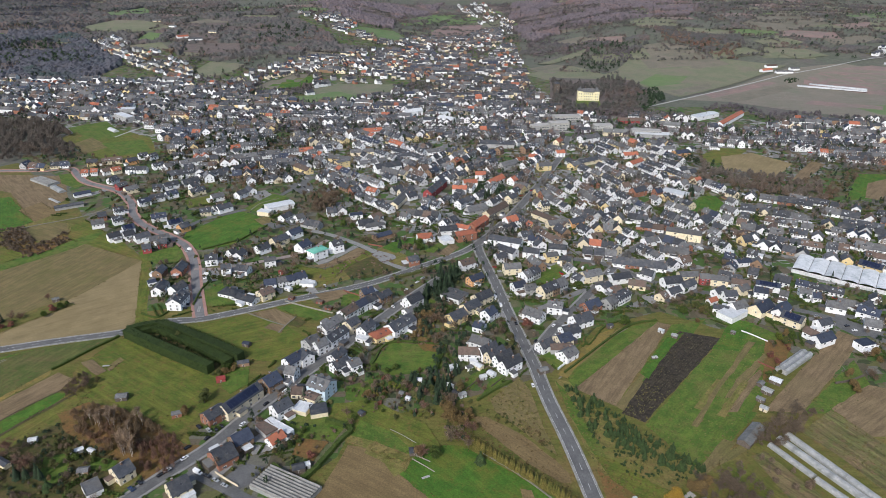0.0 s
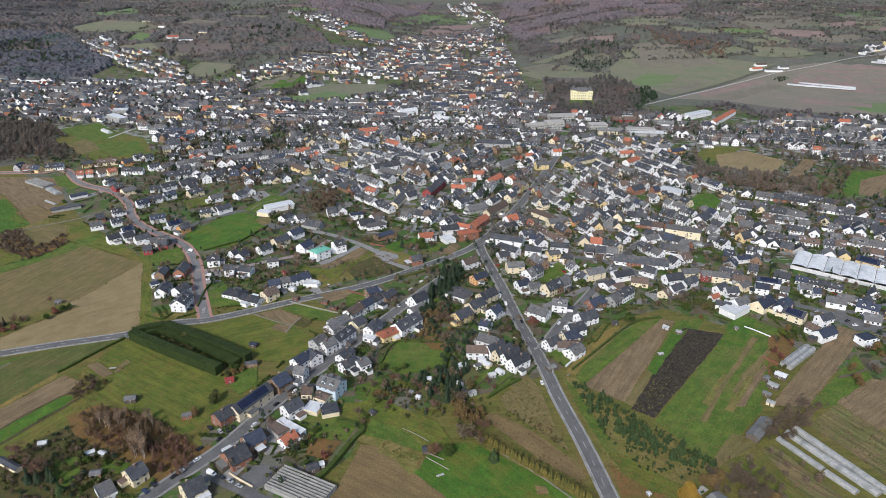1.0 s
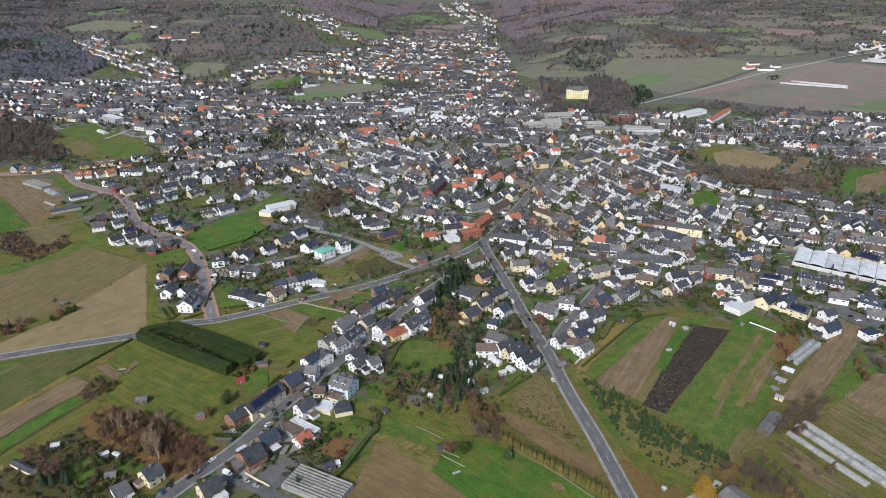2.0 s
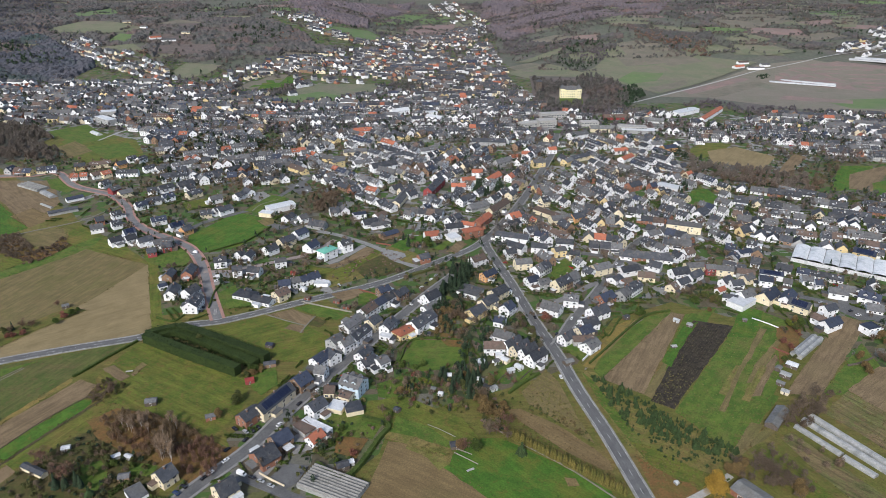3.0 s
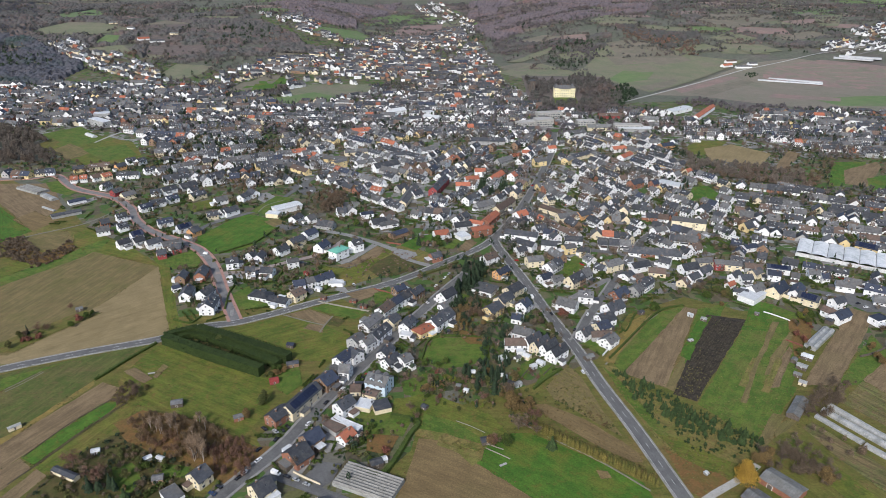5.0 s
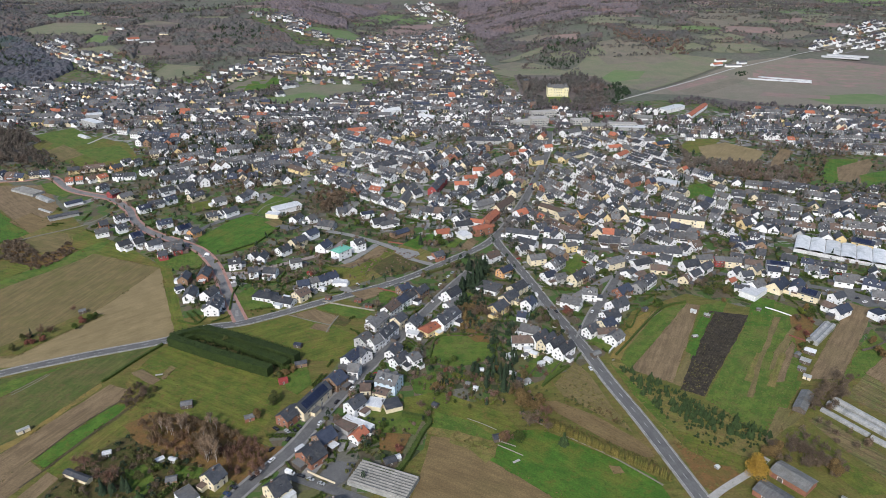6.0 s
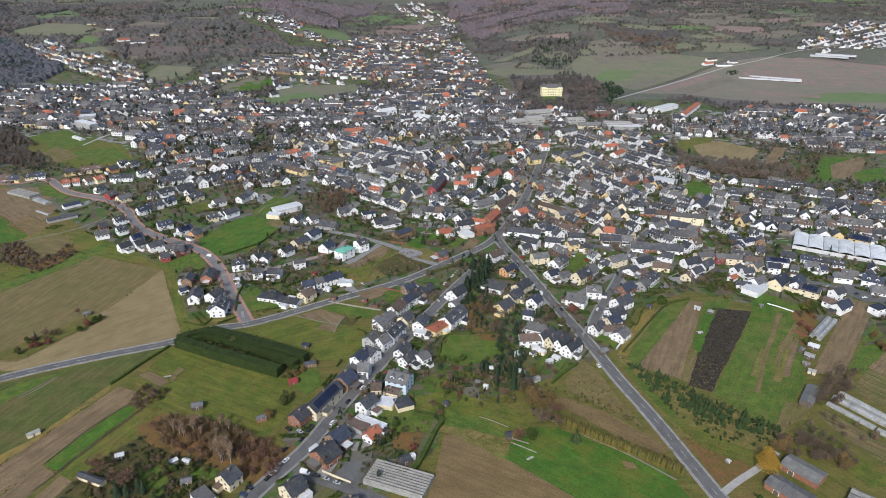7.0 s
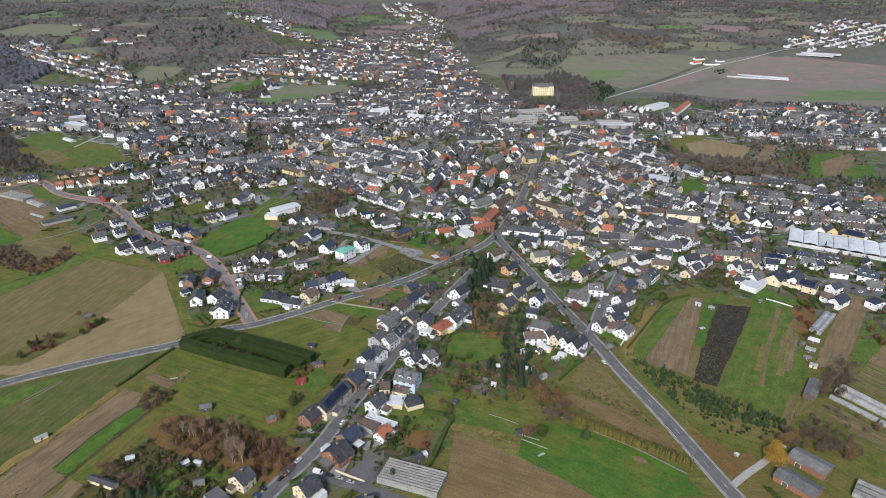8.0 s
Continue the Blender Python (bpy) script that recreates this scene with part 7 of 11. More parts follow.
def bare_tree(seed, h, spread, twig, bark, label, twigs=420, trunk=0.28, lean=0.9):
    """A leafless tree: trunk, limbs, and a crown of fine twigs with gaps."""
    rng = random.Random(seed)
    root = new("tree")
    v, f = [], []
    top = h * 0.5
    cone_path(v, f, [(0, 0, -0.2), (0.1, 0, h * 0.25), (rng.uniform(-0.3, 0.3), rng.uniform(-0.3, 0.3), top), (rng.uniform(-0.6, 0.6), 0, h * 0.85)], trunk, trunk * 0.2, 6)
    ends = []
    for i in range(11):
        a = i * 2.4 + rng.uniform(-0.4, 0.4)
        z0 = h * rng.uniform(0.22, 0.6)
        reach = spread * rng.uniform(0.55, 1.0)
        z1 = min(h, z0 + h * rng.uniform(0.2, 0.45) * lean)
        mid = (math.cos(a) * reach * 0.4, math.sin(a) * reach * 0.4, z0 + (z1 - z0) * 0.55)
        end = (math.cos(a) * reach, math.sin(a) * reach, z1)
        cone_path(v, f, [(0, 0, z0), mid, end], trunk * 0.42, 0.03, 4)
        ends += [mid, end]
    ends += [(0, 0, h * 0.9), (0, 0, h * 0.75)]
    part("trunk", mesh_of("trunk", v, f, bark), root)
    g = np.random.default_rng(seed)
    n = twigs
    src = np.array(ends)[g.integers(0, len(ends), n)]
    d = g.normal(size=(n, 3))
    d[:, 2] = np.abs(d[:, 2]) * 1.2 * lean + 0.1
    d /= np.linalg.norm(d, axis=1, keepdims=True)
    ln = g.uniform(0.10, 0.26, (n, 1)) * h
    start = src + g.normal(size=(n, 3)) * spread * 0.13
    side = np.cross(d, g.normal(size=(n, 3)))
    side /= np.linalg.norm(side, axis=1, keepdims=True)
    wd = g.uniform(0.05, 0.13, (n, 1)) * (h / 9)
    pts = np.stack([start - side * wd, start + side * wd, start + d * ln], 1).reshape(-1, 3)
    part("crown", tri_mesh("crown", pts, twig), root)
    return tagged(root, label, "tree")


def leafy_tree(seed, h, spread, leaf, label, clumps=16, trunk=0.25, base=0.15, fine=(120, 0.15), hang=(0.0, 1.0)):
    """A tree or large shrub with leaves in uneven clumps."""
    rng = random.Random(seed)
    g = np.random.default_rng(seed)
    root = new("tree" if h > 3.5 else "shrub")
    v, f = [], []
    cone_path(v, f, [(0, 0, -0.2), (0.1, 0.05, h * 0.3), (0, 0.1, h * 0.75)], trunk, trunk * 0.3, 6)
    c = []
    for i in range(clumps):
        a, z = rng.uniform(0, 6.28), rng.uniform(base + 0.1, 0.85)
        q = spread * rng.uniform(0.15, 0.75) * math.sin(max(0.35, min(1, 1.25 - z)) * 1.5)
        e = (math.cos(a) * q, math.sin(a) * q, z * h)
        cone_path(v, f, [(0, 0, h * 0.25), (e[0] * 0.5, e[1] * 0.5, e[2] * 0.75), e], trunk * 0.35, 0.03, 4)
        c.append((e[0], e[1], e[2] - h * 0.1))
    c = np.array(c)
    rad = g.uniform(0.55, 0.95, len(c)) * spread
    part("trunk", mesh_of("trunk", v, f, "bark"), root)
    part("crown", tri_mesh("crown", tufts(c, rad, rad * 0.8, fine[0], g, fine[1], 0.0, *hang), leaf), root)
    return tagged(root, label, "tree" if h > 3.5 else "shrub")


def conifer(seed, h, spread, label, leaf="conifer_needles"):
    """A fir: straight trunk and tiers of drooping boughs."""
    g = np.random.default_rng(seed)
    root = new("conifer")
    v, f = [], []
    cone_path(v, f, [(0, 0, -0.2), (0, 0, h * 0.5), (0, 0, h)], 0.16 * h / 8, 0.02, 6)
    part("trunk", mesh_of("trunk", v, f, "bark"), root)
    n = 520
    u = g.uniform(0, 1, n) ** 0.75
    z = h * (0.05 + 0.93 * (1 - u))
    r = spread * (u * 0.95 + 0.06) * (1 + 0.22 * np.sin(z * 4.5)) * g.uniform(0.75, 1.1, n)
    a = g.uniform(0, 2 * math.pi, n)
    out = np.stack([np.cos(a), np.sin(a), np.full(n, -0.35)], 1)
    side = np.stack([-np.sin(a), np.cos(a), np.zeros(n)], 1)
    tip = np.stack([np.zeros(n), np.zeros(n), z], 1) + out * r[:, None]
    back = tip - out * (0.5 * r + 0.25)[:, None] + np.stack([np.zeros(n), np.zeros(n), g.uniform(0.0, 0.25, n)], 1)
    wd = (0.16 * spread * g.uniform(0.7, 1.4, n))[:, None]
    pts = np.stack([back - side * wd, tip, back + side * wd], 1).reshape(-1, 3)
    part("crown", tri_mesh("crown", pts, leaf), root)
    return tagged(root, label, "conifer")


def scatter(name, poly, area, r, h, mat, label, k=26, leaf=0.5, clear=0.0, seed=1, category="shrubs", upright=0.0, thin=1.0, patchy=None):
    """Plants that nobody could count, over a polygon, one per area."""
    rng = np.random.default_rng(seed + int(abs(poly[0][0])))
    xs, ys = [p[0] for p in poly], [p[1] for p in poly]
    n = int((max(xs) - min(xs)) * (max(ys) - min(ys)) / area)
    pts = np.stack([rng.uniform(min(xs), max(xs), n), rng.uniform(min(ys), max(ys), n)], 1)
    box = [q for q in OPEN if clear and max(p[0] for p in q) > min(xs) and min(p[0] for p in q) < max(xs)]
    if patchy is not None:
        pts = [p for p in pts if noise.noise((p[0] / 110, p[1] / 80, seed)) + 0.5 * noise.noise((p[0] / 40, p[1] / 30, seed)) > patchy]
    box = [(min(p[0] for p in q), max(p[0] for p in q), min(p[1] for p in q), max(p[1] for p in q), q) for q in box]
    pts = [p for p in pts if inside(p[0], p[1], poly) and not (clear and (blocked(p[0], p[1], clear - 2.5, False) or any(q[0] < p[0] < q[1] and q[2] < p[1] < q[3] and inside(p[0], p[1], q[4]) for q in box)))]
    if not pts:
        return None
    c = np.array([(x, y, terrain(x, y)) for x, y in pts])
    rad = rng.uniform(r[0], r[1], len(c))
    hh = rng.uniform(h[0], h[1], len(c))
    ob = new(name, tri_mesh(name, tufts(c, rad, hh, k, rng, leaf, -0.1, upright, thin), mat))
    return tagged(ob, label, category, kind="stuff")


def canopy(poly, mat, label, patchy=-0.3, seed=1, top=11.0, gap=3.3, cell=9.0):
    """The closed crowns of far woods: one lumpy sheet of domes over the land, open where fields and houses lie."""
    rng = np.random.default_rng(seed)
    xs, ys = [p[0] for p in poly], [p[1] for p in poly]
    x0, y0 = min(xs), min(ys)
    nx, ny = int((max(xs) - x0) / gap) + 1, int((max(ys) - y0) / gap) + 1
    gx, gy = np.meshgrid(x0 + np.arange(nx) * gap, y0 + np.arange(ny) * gap)
    gx, gy = gx + rng.uniform(-0.35, 0.35, gx.shape) * gap, gy + rng.uniform(-0.35, 0.35, gx.shape) * gap
    cx, cy = int((max(xs) - x0) / cell) + 4, int((max(ys) - y0) / cell) + 4
    jx, jy, jr, jh = rng.uniform(0.1, 0.9, (cx, cy)), rng.uniform(0.1, 0.9, (cx, cy)), rng.uniform(0.6, 1.05, (cx, cy)), rng.uniform(0.55, 1.15, (cx, cy))
    ix, iy = ((gx - x0) / cell).astype(int) + 1, ((gy - y0) / cell).astype(int) + 1
    h = np.full(gx.shape, 0.05)
    for a in (-1, 0, 1):
        for b in (-1, 0, 1):
            i, j = np.clip(ix + a, 0, cx - 1), np.clip(iy + b, 0, cy - 1)
            d2 = ((gx - x0) / cell + 1 - i - jx[i, j]) ** 2 + ((gy - y0) / cell + 1 - j - jy[i, j]) ** 2
            h = np.maximum(h, jh[i, j] * np.maximum(0.0, 1 - d2 / jr[i, j] ** 2) ** 0.7)
    open_ = [(min(p[0] for p in q), max(p[0] for p in q), min(p[1] for p in q), max(p[1] for p in q), q) for q in OPEN if max(p[1] for p in q) > y0]
    v, f, index = [], [], {}
    ok = np.zeros(gx.shape, bool)
    for j in range(ny):
        for i in range(nx):
            x, y = gx[j, i], gy[j, i]
            ok[j, i] = (inside(x, y, poly) and noise.noise((x / 120, y / 90, seed)) + 0.5 * noise.noise((x / 42, y / 34, seed)) > patchy
                        and not any(q[0] < x < q[1] and q[2] < y < q[3] and inside(x, y, q[4]) for q in open_) and not blocked(x, y, 1.5, False))
    for j in range(ny - 1):
        for i in range(nx - 1):
            if ok[j, i] and ok[j, i + 1] and ok[j + 1, i] and ok[j + 1, i + 1]:
                quad = []
                for a, b in ((j, i), (j, i + 1), (j + 1, i + 1), (j + 1, i)):
                    if (a, b) not in index:
                        index[a, b] = len(v)
                        edge = 0 < a < ny - 1 and 0 < b < nx - 1 and ok[a - 1:a + 2, b - 1:b + 2].all()
                        v.append((gx[a, b], gy[a, b], terrain(gx[a, b], gy[a, b]) + (top * h[a, b] if edge else 0.3)))
                    quad.append(index[a, b])
                f.append(quad)
    if f:
        tagged(new("woods", mesh_of("woods", v, f, mat)), label, "woods", kind="stuff")


def hedge(name, pts, width, height, mat, label, per=2.2, k=34):
    """A clipped hedge along a line: a dense body of leaves over a dark core."""
    line = smooth_line(pts, 1.2)
    rng = np.random.default_rng(int(abs(pts[0][0] * 3)))
    root = new(name)
    a, b = offset_line(line, width * 0.42), offset_line(line, -width * 0.42)
    v, f = [], []
    for p, q in zip(a, b):
        v += [(p.x, p.y, 0), (p.x, p.y, height * 0.93), (q.x, q.y, height * 0.93), (q.x, q.y, 0)]
    for i in range(len(a) - 1):
        for s in range(3):
            f.append((4 * i + s, 4 * i + s + 1, 4 * i + s + 5, 4 * i + s + 4))
    f += [(0, 1, 2, 3), (len(v) - 4, len(v) - 3, len(v) - 2, len(v) - 1)]
    part("core", mesh_of("core", v, f, mat), root)
    length = sum((q - p).length for p, q in zip(line, line[1:]))
    n = int(length * (width + 2 * height) * per)
    i = rng.integers(0, len(line) - 1, n)
    L = np.array([(q.x, q.y) for q in line])
    u = rng.uniform(0, 1, (n, 1))
    p = L[i] * (1 - u) + L[i + 1] * u
    d = L[i + 1] - L[i]
    d /= np.linalg.norm(d, axis=1, keepdims=True)
    per_ = np.stack([-d[:, 1], d[:, 0]], 1)
    w = rng.uniform(0, width + 2 * height, n)
    off = np.where(w < width, w - width / 2, np.where(w < width + height, width / 2, -width / 2))
    z = np.where(w < width, height, np.where(w < width + height, w - width, w - width - height))
    c = np.concatenate([p + per_ * off[:, None], z[:, None]], 1)
    rad = rng.uniform(0.5, 0.9, n)
    t = rng.normal(size=(n, 3, 3)) * 0.35
    pts3 = (c[:, None, :] + t * rad[:, None, None]).reshape(-1, 3)
    part("leaves", tri_mesh("leaves", pts3, mat), root)
    return tagged(root, label, "hedge")


# ---- prototypes of plants, copied where they stand ----
KINDS = {
    "bare": (9.0, lambda: bare_tree(11, 9, 4.0, "bare_twigs", "bark", "bare grey-brown deciduous tree in winter", 700)),
    "bare_b": (10.0, lambda: bare_tree(23, 10, 3.4, "bare_twigs", "bark", "bare brown upright tree in winter", 700)),
    "pale": (9.0, lambda: bare_tree(31, 9, 1.7, "pale_twigs", "birch_bark", "bare pale-stemmed birch tree", 300, 0.17, 1.7)),
    "red": (6.0, lambda: bare_tree(41, 6, 2.8, "red_twigs", "bark", "bare shrubby tree with reddish brown twigs", 700, 0.14, 1.2)),
    "fir": (10.0, lambda: conifer(5, 10, 2.6, "tall dark green conifer tree")),
    "thuja": (4.0, lambda: conifer(6, 4, 1.0, "slim olive-green thuja in a row", "thuja_leaves")),
    "spruce": (3.5, lambda: conifer(7, 3.5, 1.8, "young dark green spruce tree", "young_needles")),
    "leafy": (6.0, lambda: leafy_tree(3, 6, 2.6, "shrub_leaves", "round olive-green evergreen tree")),
    "green": (4.0, lambda: leafy_tree(13, 4, 2.2, "hedge_leaves", "dense green garden bush in leaf")),
    "lime": (2.6, lambda: leafy_tree(17, 2.6, 2.0, "lime_leaves", "low lime-green garden shrub", 10, 0.1)),
    "tan": (6.0, lambda: leafy_tree(4, 6, 3.0, "tan_leaves", "broad tree with tan autumn leaves", 18, 0.25, 0.12, (200, 0.10))),
    "rusty": (2.6, lambda: leafy_tree(9, 2.6, 1.8, "red_leaves", "low shrub with rusty red leaves", 9, 0.1)),
    "willow": (11.0, lambda: leafy_tree(8, 11, 7.5, "yellow_leaves", "weeping willow with golden yellow leaves", 40, 0.4, 0.1, (420, 0.09), (2.5, 0.3))),
}
surface("red_leaves", (0.16, 0.055, 0.04), (0.12, 0.06, 0.04), 4, 1, **leafy)
MADE = {}
PLANT = random.Random(77)


def plant(kind, x, y, h):
    base, build = KINDS[kind]
    k = h / base
    m = at(x, y, terrain(x, y), PLANT.uniform(0, 360), k * PLANT.uniform(0.85, 1.2), None, k)
    if kind not in MADE:
        MADE[kind] = build()
        MADE[kind].matrix_basis = m
        return MADE[kind]
    ob = copy_thing(MADE[kind], m)
    ob.matrix_basis = m
    return ob


def plant_in(kind, poly, n, h, seed=1, group="", clear=0.0):
    """n plants over a polygon."""
    rng = random.Random(seed + round(poly[0][0]))
    xs, ys = [p[0] for p in poly], [p[1] for p in poly]
    made = tries = 0
    while made < n and tries < n * 30:
        tries += 1
        x, y = rng.uniform(min(xs), max(xs)), rng.uniform(min(ys), max(ys))
        if inside(x, y, poly) and not (clear and blocked(x, y, clear, False)):
            ob = plant(kind if isinstance(kind, str) else rng.choice(kind), x, y, rng.uniform(*h))
            if group:
                ob["group"] = group
            made += 1


def plant_along(kind, pts, n, h, wobble=0.4, group="", seed=2):
    """n plants along a line."""
    rng = random.Random(seed + round(pts[0][0]))
    line = smooth_line(pts, 1.0)
    for i in range(n):
        q = line[min(len(line) - 1, int((i + 0.5) / n * len(line)))]
        ob = plant(kind if isinstance(kind, str) else rng.choice(kind), q.x + rng.uniform(-wobble, wobble), q.y + rng.uniform(-wobble, wobble), rng.uniform(*h))
        if group:
            ob["group"] = group


def garden_lines(far):
    """Low hedges along the garden boundaries behind the houses, too many to count."""
    rng = np.random.default_rng(4)
    c = []
    for x, y, r in TAKEN:
        if y > far:
            continue
        a = rng.uniform(0, 3.14)
        for k in range(3):
            b = a + (k % 2) * 1.57
            d = r + rng.uniform(3, 9)
            mx, my = x + math.cos(b + 1.57) * d, y + math.sin(b + 1.57) * d
            half = rng.uniform(4, 10)
            for u in np.arange(-half, half, 0.8):
                px, py = mx + math.cos(b) * u, my + math.sin(b) * u
                if not blocked(px, py, -1.0):
                    c.append((px, py, 0.0))
    c = np.array(c)
    ob = new("garden_hedges", tri_mesh("garden_hedges", tufts(c, rng.uniform(0.9, 1.4, len(c)), rng.uniform(1.0, 2.0, len(c)), 14, rng, 0.45), "hedge_leaves"))
    tagged(ob, "low clipped hedges between the gardens", "hedges", kind="stuff")


garden_lines(640)


def hill_country():
    """Small fields on the slopes, and hedgerows of bare trees between them."""
    rng = random.Random(12)
    g = np.random.default_rng(12)
    rows = []
    for j in range(14):
        for i in range(-14, 20):
            y = 1330 + j * 92 + rng.uniform(-20, 20)
            x = i * 128 + (j % 2) * 60 + rng.uniform(-25, 25)
            if x > 330 and y < 1440 or abs(x - 60) < 240 and y < 1900 or x < -250 and rng.random() < 0.45:
                continue
            w, d, a = rng.uniform(50, 74), rng.uniform(26, 46), radians(rng.uniform(-22, 22))
            c, s = math.cos(a), math.sin(a)
            poly = [(x + u * c - v * s, y + u * s + v * c) for u, v in ((-w, -d), (w, -d * rng.uniform(0.7, 1)), (w * rng.uniform(0.8, 1), d), (-w * rng.uniform(0.8, 1), d))]
            if rng.random() < 0.5:
                field("hill_field", rng.choice(("hill_hazy_olive", "hill_hazy_olive", "hill_hazy_olive", "hill_hazy_green", "hill_hazy_tan", "hill_hazy_brown")), "small sloping field between hedgerows", poly, round(math.degrees(-a) / 30) * 30, 0.5 + 0.004 * (len(rows) % 40))
            for p, q in zip(poly, poly[1:] + poly[:1]):
                if rng.random() < 0.62:
                    n = int(math.hypot(q[0] - p[0], q[1] - p[1]) / 5.0)
                    for k in range(n):
                        if rng.random() < 0.8:
                            rows.append((p[0] + (q[0] - p[0]) * k / n + rng.uniform(-3, 3), p[1] + (q[1] - p[1]) * k / n + rng.uniform(-3, 3)))
            for k in range(rng.choice((0, 0, 4, 9))):
                rows.append((x + rng.uniform(-w, w), y + rng.uniform(-d, d)))
    c = np.array([(x, y, terrain(x, y)) for x, y in rows if not blocked(x, y, 1.0, False)])
    rad, hh = g.uniform(3, 6.5, len(c)), g.uniform(3.5, 9, len(c))
    ob = new("hill_hedgerows", tri_mesh("hill_hedgerows", tufts(c, rad, hh, 16, g, 0.38), "mixed_crowns"))
    tagged(ob, "hedgerows of bare brown trees between fields", "hedgerows", kind="stuff")


def crop_rows(name, poly, mat, label, gap):
    """Plants and clods in rows along the longest side of a field."""
    rng = random.Random(3)
    g = np.random.default_rng(3)
    (x0, y0), (x1, y1) = max(zip(poly, poly[1:] + poly[:1]), key=lambda e: math.hypot(e[1][0] - e[0][0], e[1][1] - e[0][1]))
    d = math.hypot(x1 - x0, y1 - y0)
    ux, uy = (x1 - x0) / d, (y1 - y0) / d
    c = []
    for i in range(-80, 80):
        for k in range(-20, int(d / 1.1) + 20):
            u, v = k * 1.1 + rng.uniform(-0.4, 0.4), i * gap + rng.uniform(-0.15, 0.15)
            x, y = x0 + ux * u - uy * v, y0 + uy * u + ux * v
            if inside(x, y, poly) and rng.random() < 0.35 + 0.55 * math.sin(x * 0.13 + y * 0.07) ** 2:
                c.append((x, y, 0.05))
    c = np.array(c)
    ob = new(name, tri_mesh(name, tufts(c, g.uniform(0.5, 0.9, len(c)), g.uniform(0.3, 0.6, len(c)), 8, g, 0.5), mat))
    tagged(ob, label, "crops", kind="stuff")


def tussocks():
    """Rough grass along the edges of the fields."""
    g = np.random.default_rng(31)
    keep = [(x, y, 0.05) for x, y in EDGES if y < 620 and not blocked(x, y, -1.5, False)]
    c = np.array(keep) + np.concatenate([g.normal(size=(len(keep), 2)) * 0.7, np.zeros((len(keep), 1))], 1)
    c = c[g.uniform(size=len(c)) < 0.3 + 0.35 * np.sin(c[:, 0] * 0.21 + c[:, 1] * 0.17)]
    half = g.uniform(size=len(c)) < 0.6
    for q, mat in ((c[half], "shrub_leaves"), (c[~half], "tan_leaves")):
        ob = new("grass_tussocks", tri_mesh("grass_tussocks", tufts(q, g.uniform(0.3, 0.8, len(q)), g.uniform(0.2, 0.5, len(q)), 8, g, 0.45), mat))
        tagged(ob, "rough grass and weeds along field edges", "grass", kind="stuff")


tussocks()


# ---- plants ----
scatter("garden_shrubs", [(-514.2, 766.1), (-345.7, 846.4), (-130.7, 881.3), (162.9, 869.7), (340.3, 818.5), (568.3, 768.6), (437.1, 528.2), (292.4, 340.6), (258.9, 371.7), (198.0, 412.4), (107.2, 395.7), (50.5, 327.9), (14.1, 318.0), (-46.8, 279.8), (-88.8, 225.4), (-126.4, 235.2), (-76.2, 389.5), (-103.3, 432.5), (-195.5, 395.8), (-279.5, 524.8), (-381.5, 678.6)], 84, (0.9, 2.4), (0.9, 3.0), "shrub_leaves", "low shrubs and hedges in the gardens", 30, 0.42, clear=0.5, seed=3)
scatter("garden_trees", [(-514.2, 766.1), (-345.7, 846.4), (-130.7, 881.3), (162.9, 869.7), (340.3, 818.5), (568.3, 768.6), (437.1, 528.2), (292.4, 340.6), (258.9, 371.7), (198.0, 412.4), (107.2, 395.7), (50.5, 327.9), (14.1, 318.0), (-46.8, 279.8), (-88.8, 225.4), (-126.4, 235.2), (-76.2, 389.5), (-103.3, 432.5), (-195.5, 395.8), (-279.5, 524.8), (-381.5, 678.6)], 210, (2.5, 5.0), (4, 8), "bare_twigs", "bare winter trees in the gardens", 110, 0.3, clear=1.0, seed=5, category="trees", upright=1.0, thin=0.18)
scatter("garden_evergreens", [(-514.2, 766.1), (-345.7, 846.4), (-130.7, 881.3), (162.9, 869.7), (340.3, 818.5), (568.3, 768.6), (437.1, 528.2), (292.4, 340.6), (258.9, 371.7), (198.0, 412.4), (107.2, 395.7), (50.5, 327.9), (14.1, 318.0), (-46.8, 279.8), (-88.8, 225.4), (-126.4, 235.2), (-76.2, 389.5), (-103.3, 432.5), (-195.5, 395.8), (-279.5, 524.8), (-381.5, 678.6)], 190, (1.3, 2.8), (3, 8), "conifer_needles", "dark evergreen trees in the gardens", 60, 0.26, clear=0.5, seed=8, category="trees")
scatter("village_trees", [(-402.3, 907.4), (-785.5, 970.8), (-975.9, 1253.3), (-574.7, 1260.2), (-349.3, 1260.4), (-75.9, 1260.5), (160.5, 1254.9), (184.6, 1052.3), (517.2, 997.3), (846.8, 985.5), (664.8, 764.5), (323.4, 833.5), (-129.5, 866.3)], 95, (2.5, 5.5), (4, 9), "hazy_wood_crowns", "bare trees among the far houses", 34, 0.3, clear=1.0, seed=6, category="trees")
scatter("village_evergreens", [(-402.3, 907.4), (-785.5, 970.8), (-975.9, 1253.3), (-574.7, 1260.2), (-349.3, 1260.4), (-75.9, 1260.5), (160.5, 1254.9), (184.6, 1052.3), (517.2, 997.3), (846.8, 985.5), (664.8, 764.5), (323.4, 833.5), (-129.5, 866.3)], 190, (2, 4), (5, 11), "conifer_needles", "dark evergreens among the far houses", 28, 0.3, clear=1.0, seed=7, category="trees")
scatter("hill_woods", [(-1054.0, 1297.3), (-1189.3, 1499.5), (-922.0, 1556.8), (-781.4, 1480.0), (-661.4, 1299.0), (-709.7, 1248.5)], 117, (3.5, 7), (6, 12), "hazy_dark_crowns", "dark mixed woods on the hillside", 26, 0.25, clear=0.0, seed=9, category="woods", patchy=-0.7)
